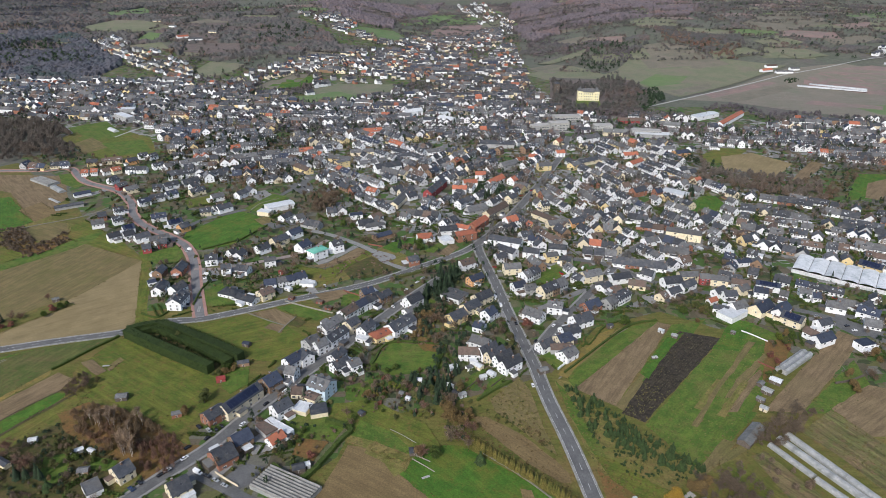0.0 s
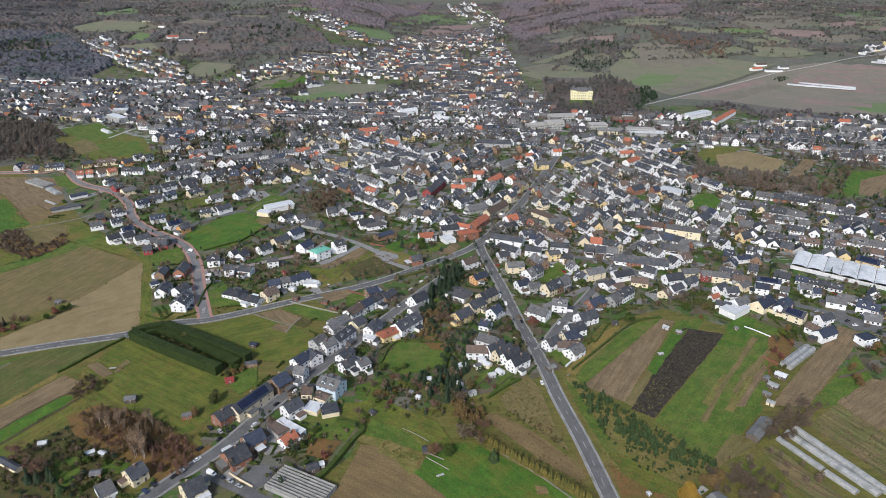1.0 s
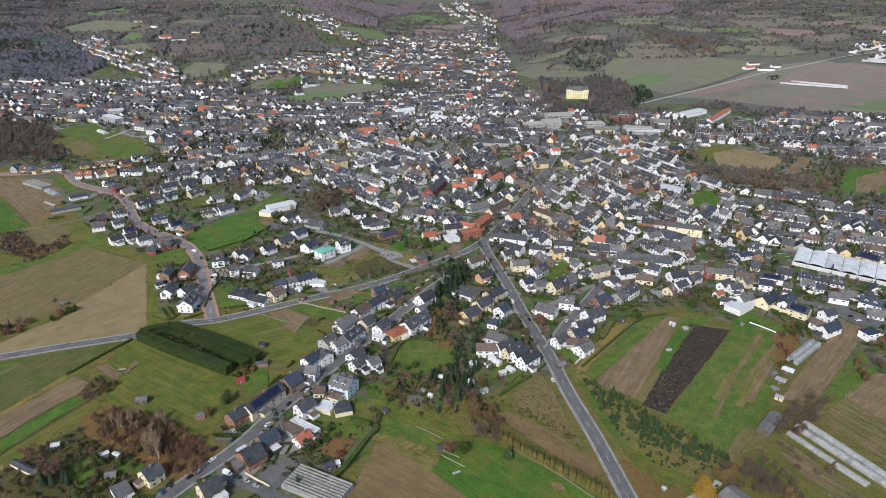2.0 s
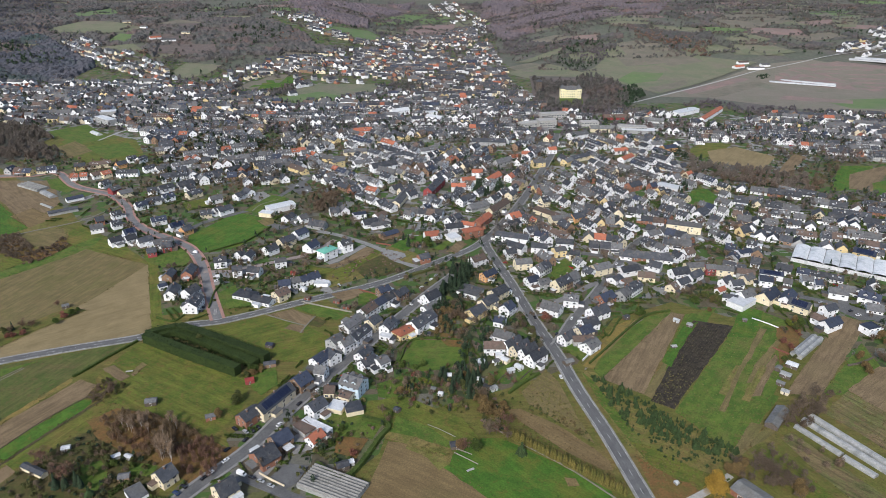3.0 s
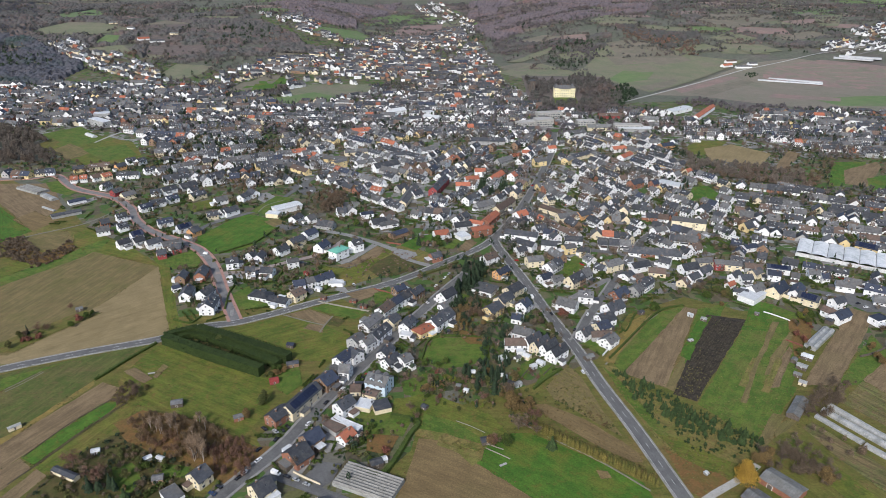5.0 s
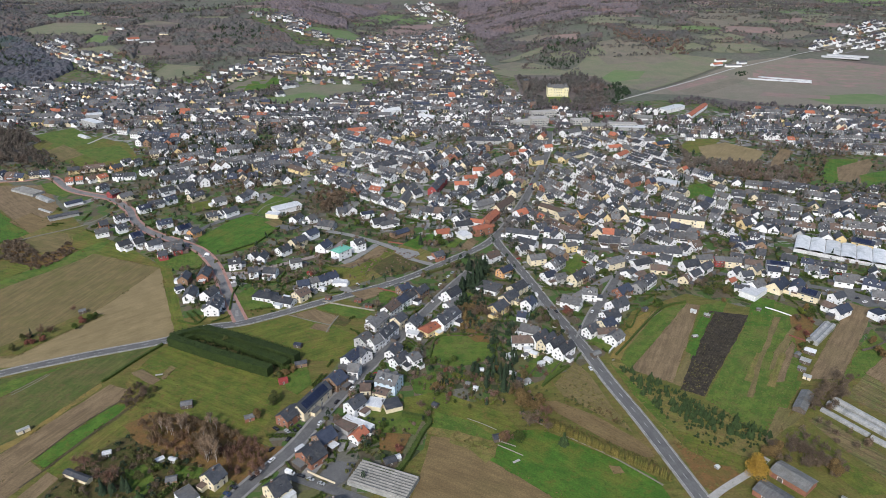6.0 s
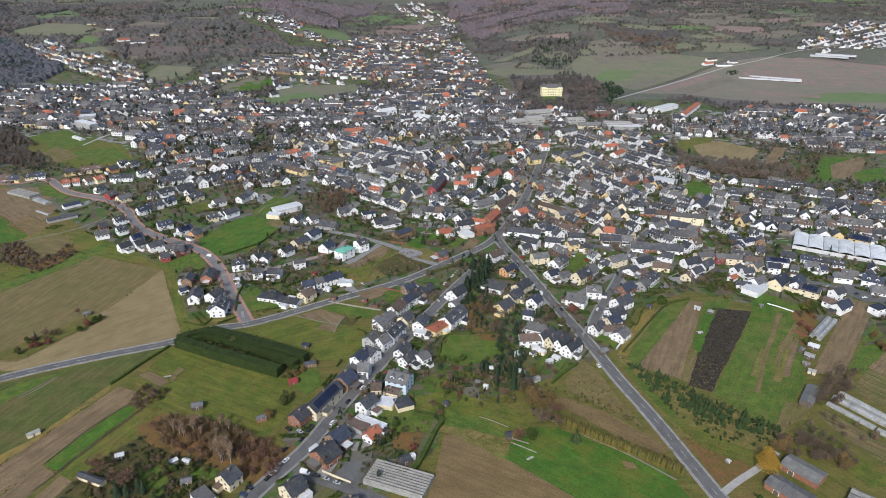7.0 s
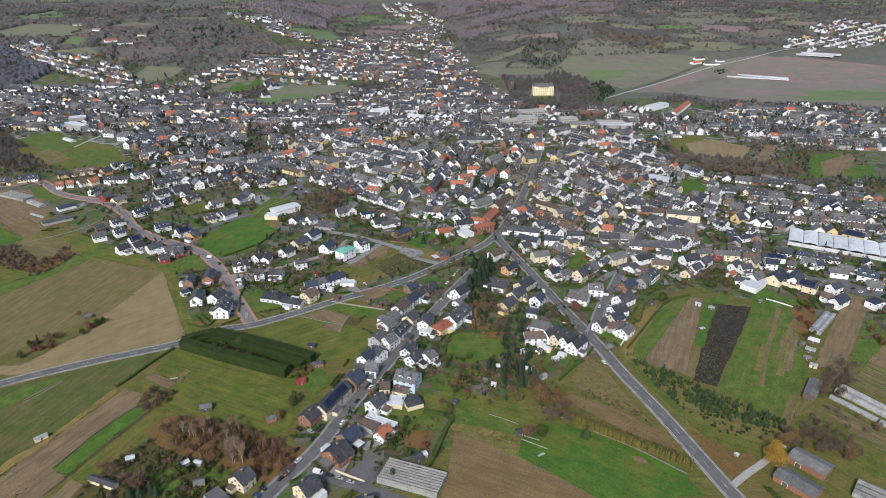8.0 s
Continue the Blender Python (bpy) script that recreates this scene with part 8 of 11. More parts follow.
scatter("hill_woods", [(-1265.3, 1613.4), (-1666.2, 2186.1), (-1167.6, 2298.1), (-895.6, 1744.9), (-862.5, 1583.9)], 176, (3.5, 7), (6, 12), "hazy_dark_crowns", "dark mixed woods on the hillside", 26, 0.25, clear=0.0, seed=19, category="woods", patchy=-0.7)
scatter("hill_woods", [(144.2, 2750.0), (646.3, 2373.0), (485.4, 1858.1), (348.8, 1870.1), (234.6, 1942.7), (242.2, 2428.1)], 176, (3.5, 7), (6, 12), "hazy_wood_crowns", "bare brown winter woods on the hills", 26, 0.25, clear=2.0, seed=15, category="woods", patchy=-0.35)
scatter("hill_scrub", [(217.1, 1817.6), (374.0, 1708.5), (446.6, 1559.0), (390.2, 1449.7), (289.5, 1570.6), (196.7, 1574.4)], 90, (3, 6), (4, 9), "hazy_wood_crowns", "brown scrub and orchard trees on the slope", 34, 0.27, clear=2.0, seed=17, category="woods")
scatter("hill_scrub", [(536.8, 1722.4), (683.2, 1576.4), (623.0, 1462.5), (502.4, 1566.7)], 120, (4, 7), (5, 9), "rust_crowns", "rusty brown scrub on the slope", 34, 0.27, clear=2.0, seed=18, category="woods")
scatter("hill_woods", [(646.3, 2373.0), (1910.0, 2313.4), (1828.8, 2210.0), (1252.2, 2226.6), (839.5, 1944.4), (540.8, 1887.1)], 353, (3.5, 7), (6, 12), "hazy_wood_crowns", "bare brown winter woods on the hills", 26, 0.25, clear=2.0, seed=20, category="woods", patchy=-0.35)
scatter("hill_conifers", [(-1024.0, 1253.2), (-1666.2, 2186.1), (1886.1, 2282.8), (1231.0, 1465.7), (798.6, 1451.2), (408.7, 1346.2), (177.0, 1440.2), (-55.1, 1667.2), (-233.1, 1544.0), (-448.4, 1282.8), (-678.6, 1340.6)], 5000, (3, 6), (7, 13), "conifer_needles", "scattered dark conifers on the hills", 34, 0.27, clear=2.0, seed=22, category="trees")
scatter("park_trees", [(208.6, 1340.7), (363.4, 1311.4), (361.9, 1164.5), (307.2, 1025.1), (265.0, 1006.2), (179.9, 1029.6), (183.4, 1145.0)], 70, (4, 7), (8, 14), "mixed_crowns", "bare trees of the castle park", 60, 0.24, clear=3.0, seed=11, category="woods")
scatter("copse", [(-748.3, 905.7), (-610.3, 947.4), (-555.2, 929.1), (-470.4, 824.8), (-447.0, 758.7), (-475.2, 764.4), (-504.6, 748.0), (-637.9, 745.3)], 42, (3.5, 6), (7, 12), "copse_twigs", "dense bare copse beside white houses", 150, 0.44, clear=2.0, seed=24, category="woods", upright=1.2, thin=0.15)
scatter("copse", [(305.5, 779.6), (314.7, 725.8), (373.3, 705.3), (407.8, 682.4), (386.8, 625.2), (372.6, 617.0), (318.6, 662.1), (281.6, 688.0)], 42, (3, 5.5), (6, 10), "copse_twigs", "long belt of bare trees behind houses", 150, 0.44, clear=1.0, seed=25, category="woods", upright=1.2, thin=0.15)
scatter("thicket", [(-200.7, 284.2), (-190.5, 291.4), (-173.9, 287.2), (-155.1, 278.4), (-138.4, 265.9), (-151.1, 250.7), (-171.5, 259.1), (-188.2, 267.8)], 7, (1.6, 2.8), (3.0, 5.0), "thicket_twigs", "dense thicket of bare brown trees", 150, 0.46, seed=26, category="thicket", upright=2.5, thin=0.09)
scatter("thicket", [(-155.2, 259.7), (-139.0, 267.1), (-125.8, 258.1), (-132.5, 239.2), (-143.6, 241.7)], 8, (1.6, 2.8), (4, 6), "red_twigs", "dense reddish brown thicket", 160, 0.42, seed=27, category="thicket", upright=2.5, thin=0.09)
scatter("scrub", [(-402.1, 536.9), (-379.7, 548.3), (-354.8, 516.8), (-360.1, 500.2), (-382.8, 501.4)], 16, (2, 3.5), (2, 4.5), "bare_twigs", "dark scrub on fallow ground", 60, 0.22, seed=28, category="scrub")
scatter("scrub", [(-392.0, 548.6), (-344.2, 509.4), (-335.1, 534.8), (-323.0, 518.2), (-329.4, 493.8), (-341.0, 481.6), (-359.9, 493.6), (-377.0, 512.8)], 9, (1.4, 2.8), (1.2, 3.2), "bare_twigs", "dark brown brush on fallow ground", 90, 0.24, seed=311, category="scrub", upright=1.5)
scatter("scrub", [(-98.1, 471.0), (-58.0, 501.9), (-25.7, 477.9), (-57.6, 458.7), (-95.7, 441.3)], 25, (0.8, 1.8), (0.5, 1.4), "rust_crowns", "weeds on the fallow building plot", 20, 0.4, seed=29, category="weeds")
scatter("weeds", [(73.8, 317.6), (79.4, 297.8), (124.6, 247.9), (99.2, 229.6), (80.9, 226.9), (71.4, 264.0), (65.3, 318.1)], 4, (0.5, 1.1), (0.3, 0.8), "dry_grass", "dry grass tussocks and weeds", 12, 0.4, seed=30, category="weeds")
scatter("weeds", [(26.0, 300.7), (44.0, 322.2), (49.4, 309.3), (53.2, 274.2), (56.9, 256.0), (28.6, 289.2)], 4, (0.5, 1.1), (0.3, 0.8), "dry_grass", "dry grass tussocks and weeds", 12, 0.4, seed=31, category="weeds")
scatter("allotment_bushes", [(-227.3, 236.0), (-222.9, 250.3), (-212.9, 266.5), (-200.0, 279.9), (-178.0, 267.2), (-156.2, 245.9), (-154.2, 228.0), (-173.5, 217.2)], 17, (0.8, 2.2), (0.8, 3.0), "shrub_leaves", "overgrown bushes in the allotments", 70, 0.22, seed=32, category="shrubs", clear=0.3)
scatter("garden_bushes", [(-35.6, 387.3), (-2.7, 385.6), (1.7, 356.3), (-31.1, 358.1)], 22, (1.0, 2.6), (1.0, 3.5), "shrub_leaves", "garden bushes behind the houses", 60, 0.25, seed=33, category="shrubs", clear=0.5)
scatter("vineyard_rows", [(26.0, 300.7), (43.8, 299.7), (57.6, 258.1), (40.4, 272.5)], 14, (0.6, 1.2), (0.6, 1.3), "shrub_leaves", "low green bushes beside the road", 40, 0.3, seed=35, category="shrubs")
hedge("field_hedge", [(-210.3, 363.8), (-220.7, 347.6), (-230.5, 330.4), (-233.5, 326.0)], 1.6, 1.6, "hedge_leaves", "low green hedge along the meadow")
hedge("garden_hedge", [(-62.5, 280.7), (-48.7, 274.3), (-52.8, 264.4), (-67.5, 237.3), (-83.0, 246.9)], 2.4, 2.6, "hedge_leaves", "clipped green hedge round a garden")
hedge("garden_hedge", [(-178.8, 519.8), (-202.4, 500.0)], 1.2, 1.5, "hedge_leaves", "clipped hedge along the playing field")
hedge("garden_hedge", [(-178.3, 517.4), (-161.6, 554.6)], 1.2, 1.5, "hedge_leaves", "clipped hedge along the playing field")
hedge("road_hedge", [(-37.9, 449.8), (-22.1, 458.9), (-7.9, 470.6)], 3.0, 1.8, "shrub_leaves", "green shrubs along the road bank")
plant_along("thuja", [(12.3, 265.6), (25.0, 254.4), (37.9, 242.9), (51.2, 231.2), (61.6, 221.8)], 46, (5.6, 7.2), 0.15, "row of thujas along the meadow")
plant_in("spruce", [(69.6, 313.8), (84.1, 301.8), (101.6, 278.6), (128.5, 246.9), (119.6, 240.8), (93.1, 257.4), (72.6, 281.7)], 140, (1.8, 5.0), 3, "young conifers beside the road")
scatter("young_conifers", [(68.7, 317.9), (81.1, 303.1), (101.6, 278.6), (128.9, 247.7), (108.9, 233.6), (87.7, 243.9), (75.2, 270.6)], 12, (0.7, 1.5), (1.2, 3.0), "young_needles", "small young conifers in rough grass", 40, 0.35, seed=61, category="conifers")
plant_in("fir", [(-15.3, 417.3), (-5.6, 454.1), (9.6, 471.8), (12.5, 457.2), (5.8, 436.1), (-6.4, 410.0)], 30, (8, 13), 5, "stand of dark conifers", 0.1)
plant_in("fir", [(-16.4, 296.8), (-5.0, 322.0), (9.6, 339.5), (11.6, 324.0), (-1.8, 293.9)], 26, (6, 10), 6, "dark conifers along the garden", 1.0)
plant_in("pale", [(-162.3, 254.1), (-153.4, 252.5), (-155.5, 259.7), (-164.2, 260.2)], 11, (9, 12), 7, "birches beside the thicket")
plant_in("pale", [(-187.9, 278.6), (-163.5, 284.0), (-151.0, 269.9), (-180.5, 273.8)], 14, (6, 8.5), 8, "pale bare trees in the thicket")
plant_in(["bare", "tan", "bare_b"], [(-19.1, 402.3), (-7.1, 401.7), (-7.6, 374.6), (-19.0, 375.2)], 6, (5, 8), 9, "", 1.0)
plant("tan", 4.3, 285.6, 7)
plant("tan", 8.9, 279.0, 6)
plant_in(["bare", "red"], [(7.3, 274.4), (17.2, 278.6), (17.2, 262.6), (7.8, 258.8)], 5, (5, 7), 10)
plant("leafy", -132.0, 299.2, 7)
plant("tan", -139.8, 286.0, 5)
plant("spruce", 18.1, 250.7, 7)
plant_in("fir", [(-206.6, 232.2), (-204.9, 239.8), (-185.4, 242.2), (-183.6, 230.9)], 4, (6, 9), 12)
plant_in(["green", "leafy", "bare"], [(-229.2, 237.6), (-214.3, 267.2), (-167.8, 260.4), (-159.3, 233.6)], 16, (3, 6), 13, "", 1.0)
plant_in(["bare", "green", "rusty"], [(-298.0, 378.0), (-289.4, 389.6), (-264.5, 408.8), (-259.9, 402.3), (-277.5, 379.7), (-295.2, 365.7)], 12, (2.5, 5), 14)
plant_in(["bare", "bare_b"], [(170.9, 269.9), (183.5, 286.7), (193.1, 291.4), (182.8, 271.7)], 6, (6, 9), 15)
plant("willow", 103.5, 219.8, 10.5)
plant_in(["bare", "bare_b", "tan"], [(113.2, 232.0), (121.1, 237.4), (138.4, 235.5), (147.3, 222.2), (142.1, 215.0), (134.4, 229.7)], 12, (5, 8), 16)
plant_in(["green", "leafy", "bare", "bare_b"], [(-52.9, 305.1), (-9.4, 319.3), (-11.6, 297.6), (-40.7, 281.8)], 26, (1.5, 4), 17, "", 1.0)
plant_in(["green", "rusty", "bare"], [(-84.8, 268.4), (-58.7, 269.1), (-69.0, 241.1), (-80.4, 249.5)], 10, (1.5, 4), 18, "", 1.0)
plant_in(["bare", "bare_b"], [(-146.2, 640.9), (-124.7, 657.7), (-105.1, 630.5), (-107.6, 590.6), (-132.8, 599.4)], 10, (8, 12), 19, "", 1.0)
plant("fir", -37.4, 506.8, 11)
plant_in("fir", [(24.9, 660.1), (44.2, 668.7), (51.4, 631.8), (30.0, 624.2)], 6, (8, 12), 20)
plant_in(["green", "bare", "rusty"], [(211.5, 366.5), (231.4, 373.1), (218.3, 344.6), (189.3, 320.3)], 12, (1.5, 4), 21)
plant("leafy", 218.2, 358.8, 6)
plant_in(["bare", "tan", "bare"], [(259.9, 349.4), (282.5, 348.2), (259.1, 316.5), (239.9, 317.5)], 8, (4, 7), 22)
plant("tan", 240.2, 325.0, 6)
plant("green", 121.5, 382.9, 7)
plant("thuja", 122.7, 390.8, 7)
plant_in(["bare", "green", "leafy"], [(137.5, 411.1), (195.9, 426.2), (183.6, 400.0), (157.9, 388.9), (135.4, 394.2)], 12, (3, 6), 23, "", 1.0)
plant("leafy", 181.6, 400.1, 7)
plant_in(["bare", "rusty", "green"], [(38.0, 383.4), (62.1, 394.0), (51.0, 353.7), (43.3, 361.0)], 10, (3, 6), 24, "", 1.0)
plant_in(["leafy", "green", "bare"], [(100.3, 460.9), (118.4, 460.0), (101.0, 431.2), (83.8, 432.0)], 8, (3, 6), 25, "", 1.0)
plant_in(["green", "leafy"], [(-89.3, 361.3), (-52.9, 333.5), (-5.4, 324.9), (-56.3, 327.7)], 8, (2, 4), 26, "", 1.0)
plant_in(["bare", "bare_b"], [(433.3, 702.7), (466.8, 712.3), (416.1, 642.3), (375.6, 616.8)], 8, (6, 9), 27)
plant_in("fir", [(246.9, 650.0), (263.0, 658.8), (248.8, 614.0), (232.6, 606.3)], 7, (8, 11), 28)
hill_country()
scatter("valley_trees", [(-400.8, 1259.7), (-406.2, 1325.5), (-332.4, 1465.5), (-163.6, 1647.3), (32.5, 1762.4), (125.7, 1664.5), (174.4, 1509.8), (160.5, 1254.9), (8.3, 1230.0), (-119.9, 1289.7), (-255.5, 1336.3), (-328.8, 1211.6)], 230, (3, 6), (4, 10), "hazy_wood_crowns", "bare trees among the valley houses", 34, 0.3, clear=0.5, seed=41, category="trees")
scatter("valley_trees", [(-433.4, 1973.2), (-320.2, 2067.4), (-175.1, 1837.3), (82.7, 2103.5), (271.4, 2504.6), (203.6, 1830.8), (121.8, 1625.5), (-123.3, 1651.5), (-281.0, 1737.6)], 330, (3, 6), (4, 10), "hazy_wood_crowns", "bare trees among the valley houses", 34, 0.3, clear=0.5, seed=42, category="trees")
scatter("valley_trees", [(-796.8, 1543.6), (-755.5, 1591.7), (-556.2, 1428.0), (-421.4, 1259.8), (-486.1, 1237.4), (-636.3, 1341.1)], 230, (3, 6), (4, 10), "hazy_wood_crowns", "bare trees among the valley houses", 34, 0.3, clear=0.5, seed=43, category="trees")
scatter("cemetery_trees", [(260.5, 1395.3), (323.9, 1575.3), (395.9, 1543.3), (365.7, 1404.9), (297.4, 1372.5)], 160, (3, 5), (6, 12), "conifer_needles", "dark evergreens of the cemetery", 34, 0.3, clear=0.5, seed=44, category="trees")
scatter("field_edge_trees", [(405.4, 1062.4), (472.7, 1106.6), (524.8, 1030.2), (625.1, 1054.8), (673.4, 1008.2), (729.2, 1006.2), (827.6, 962.3), (809.3, 940.0), (655.3, 980.3), (508.2, 997.6)], 90, (3, 6), (3, 8), "hazy_wood_crowns", "belt of bare trees at the field edge", 34, 0.3, clear=0.5, seed=45, category="trees")
scatter("park_edge", [(336.3, 1165.4), (404.4, 1244.2), (370.9, 1115.3), (307.2, 1025.1)], 70, (4, 6), (7, 13), "conifer_needles", "dark conifers at the park edge", 40, 0.28, clear=0.5, seed=46, category="trees")
crop_rows("leek_rows", [(155.7, 372.5), (177.8, 363.9), (108.1, 283.7), (99.1, 290.4)], "dark_crop", "rows of dark crops and clods on black soil", 1.6)
hedge("tall_hedge", [(-205.1, 364.4), (-172.4, 344.4), (-138.0, 324.7)], 6.4, 6.6, "tall_hedge_leaves", "tall dark green clipped conifer hedge")
hedge("tall_hedge", [(-205.5, 365.7), (-196.5, 370.8), (-187.1, 374.6)], 5.0, 6.4, "tall_hedge_leaves", "tall dark green clipped conifer hedge")
hedge("tall_hedge", [(-187.1, 374.6), (-161.4, 360.4), (-123.4, 336.7)], 6.4, 6.6, "tall_hedge_leaves", "tall dark green clipped conifer hedge")
plant("leafy", -170.5, 360.7, 6)
plant_in(["green", "leafy", "tan"], [(-139.5, 320.9), (-130.6, 329.7), (-122.4, 331.7), (-126.6, 321.8)], 7, (2.5, 5), 51)
plant_in(["bare", "leafy"], [(-213.1, 319.0), (-200.4, 317.7), (-199.0, 306.1), (-208.2, 307.1)], 7, (3, 5), 52)
plant_in(["bare", "green"], [(-107.6, 590.6), (-64.4, 596.2), (-58.5, 552.3), (-94.0, 547.3)], 14, (3, 7), 53, "", 1.0)
plant_in(["bare", "green", "fir"], [(-53.3, 525.9), (-13.7, 523.9), (-10.4, 499.6), (-43.8, 495.5)], 10, (3, 7), 54, "", 1.0)
plant("tan", 2.7, 282.1, 11)
plant("tan", 13.7, 286.3, 6)
plant("bare", 3.8, 266.2, 8.5)
plant("red", -10.6, 254.2, 6)
plant("tan", -11.7, 255.1, 6.5)
plant("green", -4.3, 254.6, 5.5)
plant("red", -214.8, 252.9, 9)
plant("red", -199.4, 240.8, 10)
plant("fir", -189.9, 237.4, 8)
plant("spruce", -183.1, 230.7, 6.5)
plant("tan", 115.2, 232.5, 6.5)
plant("tan", 124.6, 237.3, 6)
plant("bare", 132.7, 239.2, 7)
plant("bare_b", 135.1, 234.3, 7)
plant("bare", 137.5, 229.5, 7.5)
plant("bare", 139.3, 224.8, 7)
plant("bare_b", 141.4, 241.1, 6)
plant("bare", 167.9, 271.6, 8.5)
plant("bare_b", 175.2, 277.1, 8)
plant("bare", 161.6, 266.3, 7.5)
plant("leafy", -132.6, 296.5, 6.5)
plant("tan", -139.6, 286.3, 4.5)
plant("bare", -207.5, 303.2, 4.5)
plant("bare", -212.1, 303.5, 4)
plant("bare", -205.0, 309.2, 4.5)
plant("leafy", -75.2, 265.5, 4)
plant("green", -72.8, 271.1, 4)
plant("green", -77.3, 261.0, 3.6)
plant("fir", -296.8, 381.0, 7)
plant("leafy", -299.1, 375.6, 6)
plant("leafy", -299.9, 363.7, 5.5)
plant("bare", -286.1, 383.8, 4.5)
plant("red", -282.3, 411.4, 5)
plant("bare", -291.6, 383.5, 6)
plant("tan", 236.0, 309.5, 6)
plant("lime", -30.7, 313.3, 2.4)
plant("lime", -28.2, 311.5, 2.6)
plant("lime", -25.7, 309.7, 2.6)
plant("lime", -23.1, 309.5, 2.2)
plant("lime", -23.4, 290.6, 2.2)
plant("lime", -20.5, 288.9, 2.0)
plant("lime", -17.4, 287.8, 2.2)
plant("lime", -12.8, 285.0, 2.0)
plant("thuja", -39.1, 303.0, 5.5)
plant("thuja", -37.5, 303.9, 5)
plant("rusty", -35.1, 318.1, 2.8)
plant("rusty", -33.0, 319.1, 2.6)
plant("rusty", -35.1, 295.4, 2.2)
plant("fir", -26.5, 291.8, 4)
plant("fir", -15.7, 286.2, 4.2)
plant("red", -18.9, 308.2, 4.5)
plant("tan", -43.0, 302.2, 5)
plant("bare", -45.7, 309.8, 5)
plant("bare", -48.8, 277.3, 4.5)
plant("bare", -52.0, 285.5, 5)
plant("green", -48.1, 281.9, 3.5)
plant("leafy", -6.8, 307.4, 5)
plant("fir", -16.6, 314.7, 8)
plant("fir", -19.0, 318.3, 7)
plant("red", 19.9, 312.4, 5)
plant("red", 23.0, 307.8, 4)
plant("tan", 172.0, 386.6, 4)
plant("leafy", 178.9, 398.6, 6.5)
plant("leafy", 184.2, 403.5, 6.5)
plant("tan", 223.7, 370.0, 5.5)
plant("lime", 218.6, 362.7, 4)
plant("lime", 218.1, 367.3, 3.6)
plant("fir", 297.3, 450.7, 9)
plant("tan", 237.7, 315.4, 5)
plant("tan", -78.0, 360.7, 3)
plant("tan", -18.9, 367.6, 4)
plant("tan", -12.6, 374.5, 5)
plant("tan", -15.6, 378.4, 6)
plant("tan", -8.8, 385.5, 6)
plant("bare", -5.9, 356.3, 5)
plant("bare", -3.2, 348.1, 5)
scatter("hill_woodland", [(-1024.0, 1253.2), (-1666.2, 2186.1), (-469.0, 2262.2), (-403.6, 1807.1), (-235.0, 1562.1), (-332.4, 1465.5), (-406.2, 1325.5), (-434.7, 1251.7), (-581.3, 1435.2), (-746.8, 1569.2), (-787.4, 1521.5), (-653.4, 1279.7)], 195, (3, 7), (5, 11), "mixed_crowns", "bare mixed woodland between meadows", 22, 0.27, clear=1.0, seed=71, category="woods", patchy=-0.12)
scatter("hill_woodland", [(149.0, 1511.9), (229.9, 2320.0), (487.4, 1808.9), (518.9, 1664.7), (501.2, 1520.9), (358.6, 1378.7), (272.4, 1484.7)], 195, (3, 6), (5, 10), "mixed_crowns", "bare mixed woodland and orchards", 22, 0.27, clear=1.0, seed=72, category="woods", patchy=-0.12)
scatter("hill_woodland", [(-284.5, 1767.7), (-435.0, 2166.8), (281.8, 2591.8), (234.6, 1942.7), (79.4, 2049.5), (-123.9, 1666.5)], 234, (3, 7), (5, 11), "mixed_crowns", "bare mixed woodland between meadows", 22, 0.27, clear=1.0, seed=73, category="woods", patchy=-0.12)
scatter("hill_woodland", [(514.3, 1696.4), (869.5, 2013.3), (1862.1, 2252.3), (1436.8, 1731.3), (936.3, 1509.2), (798.6, 1451.2), (632.1, 1484.8)], 390, (3, 6), (4, 9), "mixed_crowns", "scattered bare trees on the slopes", 22, 0.27, clear=1.0, seed=74, category="woods", patchy=-0.12)
scatter("garden_bushes", [(-54.9, 325.7), (-26.5, 320.2), (-3.1, 308.4), (6.9, 294.2), (-9.1, 280.5), (-39.3, 300.2), (-57.0, 301.1)], 26, (0.9, 2.4), (0.9, 3.2), "shrub_leaves", "mixed garden bushes behind the houses", 80, 0.2, seed=80, category="shrubs")
scatter("garden_bushes", [(-54.9, 325.7), (-26.5, 320.2), (-3.1, 308.4), (6.9, 294.2), (-9.1, 280.5), (-39.3, 300.2), (-57.0, 301.1)], 35, (0.9, 2.4), (0.9, 3.2), "rust_crowns", "brown winter shrubs in the gardens", 80, 0.2, seed=80, category="shrubs")
scatter("garden_bushes", [(-54.9, 325.7), (-26.5, 320.2), (-3.1, 308.4), (6.9, 294.2), (-9.1, 280.5), (-39.3, 300.2), (-57.0, 301.1)], 72, (0.9, 2.4), (0.9, 3.2), "conifer_needles", "dark evergreen bushes in the gardens", 80, 0.2, seed=80, category="shrubs")
scatter("garden_bushes", [(-6.4, 334.7), (10.7, 323.5), (23.4, 288.2), (8.7, 282.1), (-7.3, 296.8)], 42, (0.9, 2.4), (0.9, 3.2), "shrub_leaves", "mixed garden bushes behind the houses", 80, 0.2, seed=81, category="shrubs")
scatter("garden_bushes", [(-6.4, 334.7), (10.7, 323.5), (23.4, 288.2), (8.7, 282.1), (-7.3, 296.8)], 57, (0.9, 2.4), (0.9, 3.2), "rust_crowns", "brown winter shrubs in the gardens", 80, 0.2, seed=81, category="shrubs")
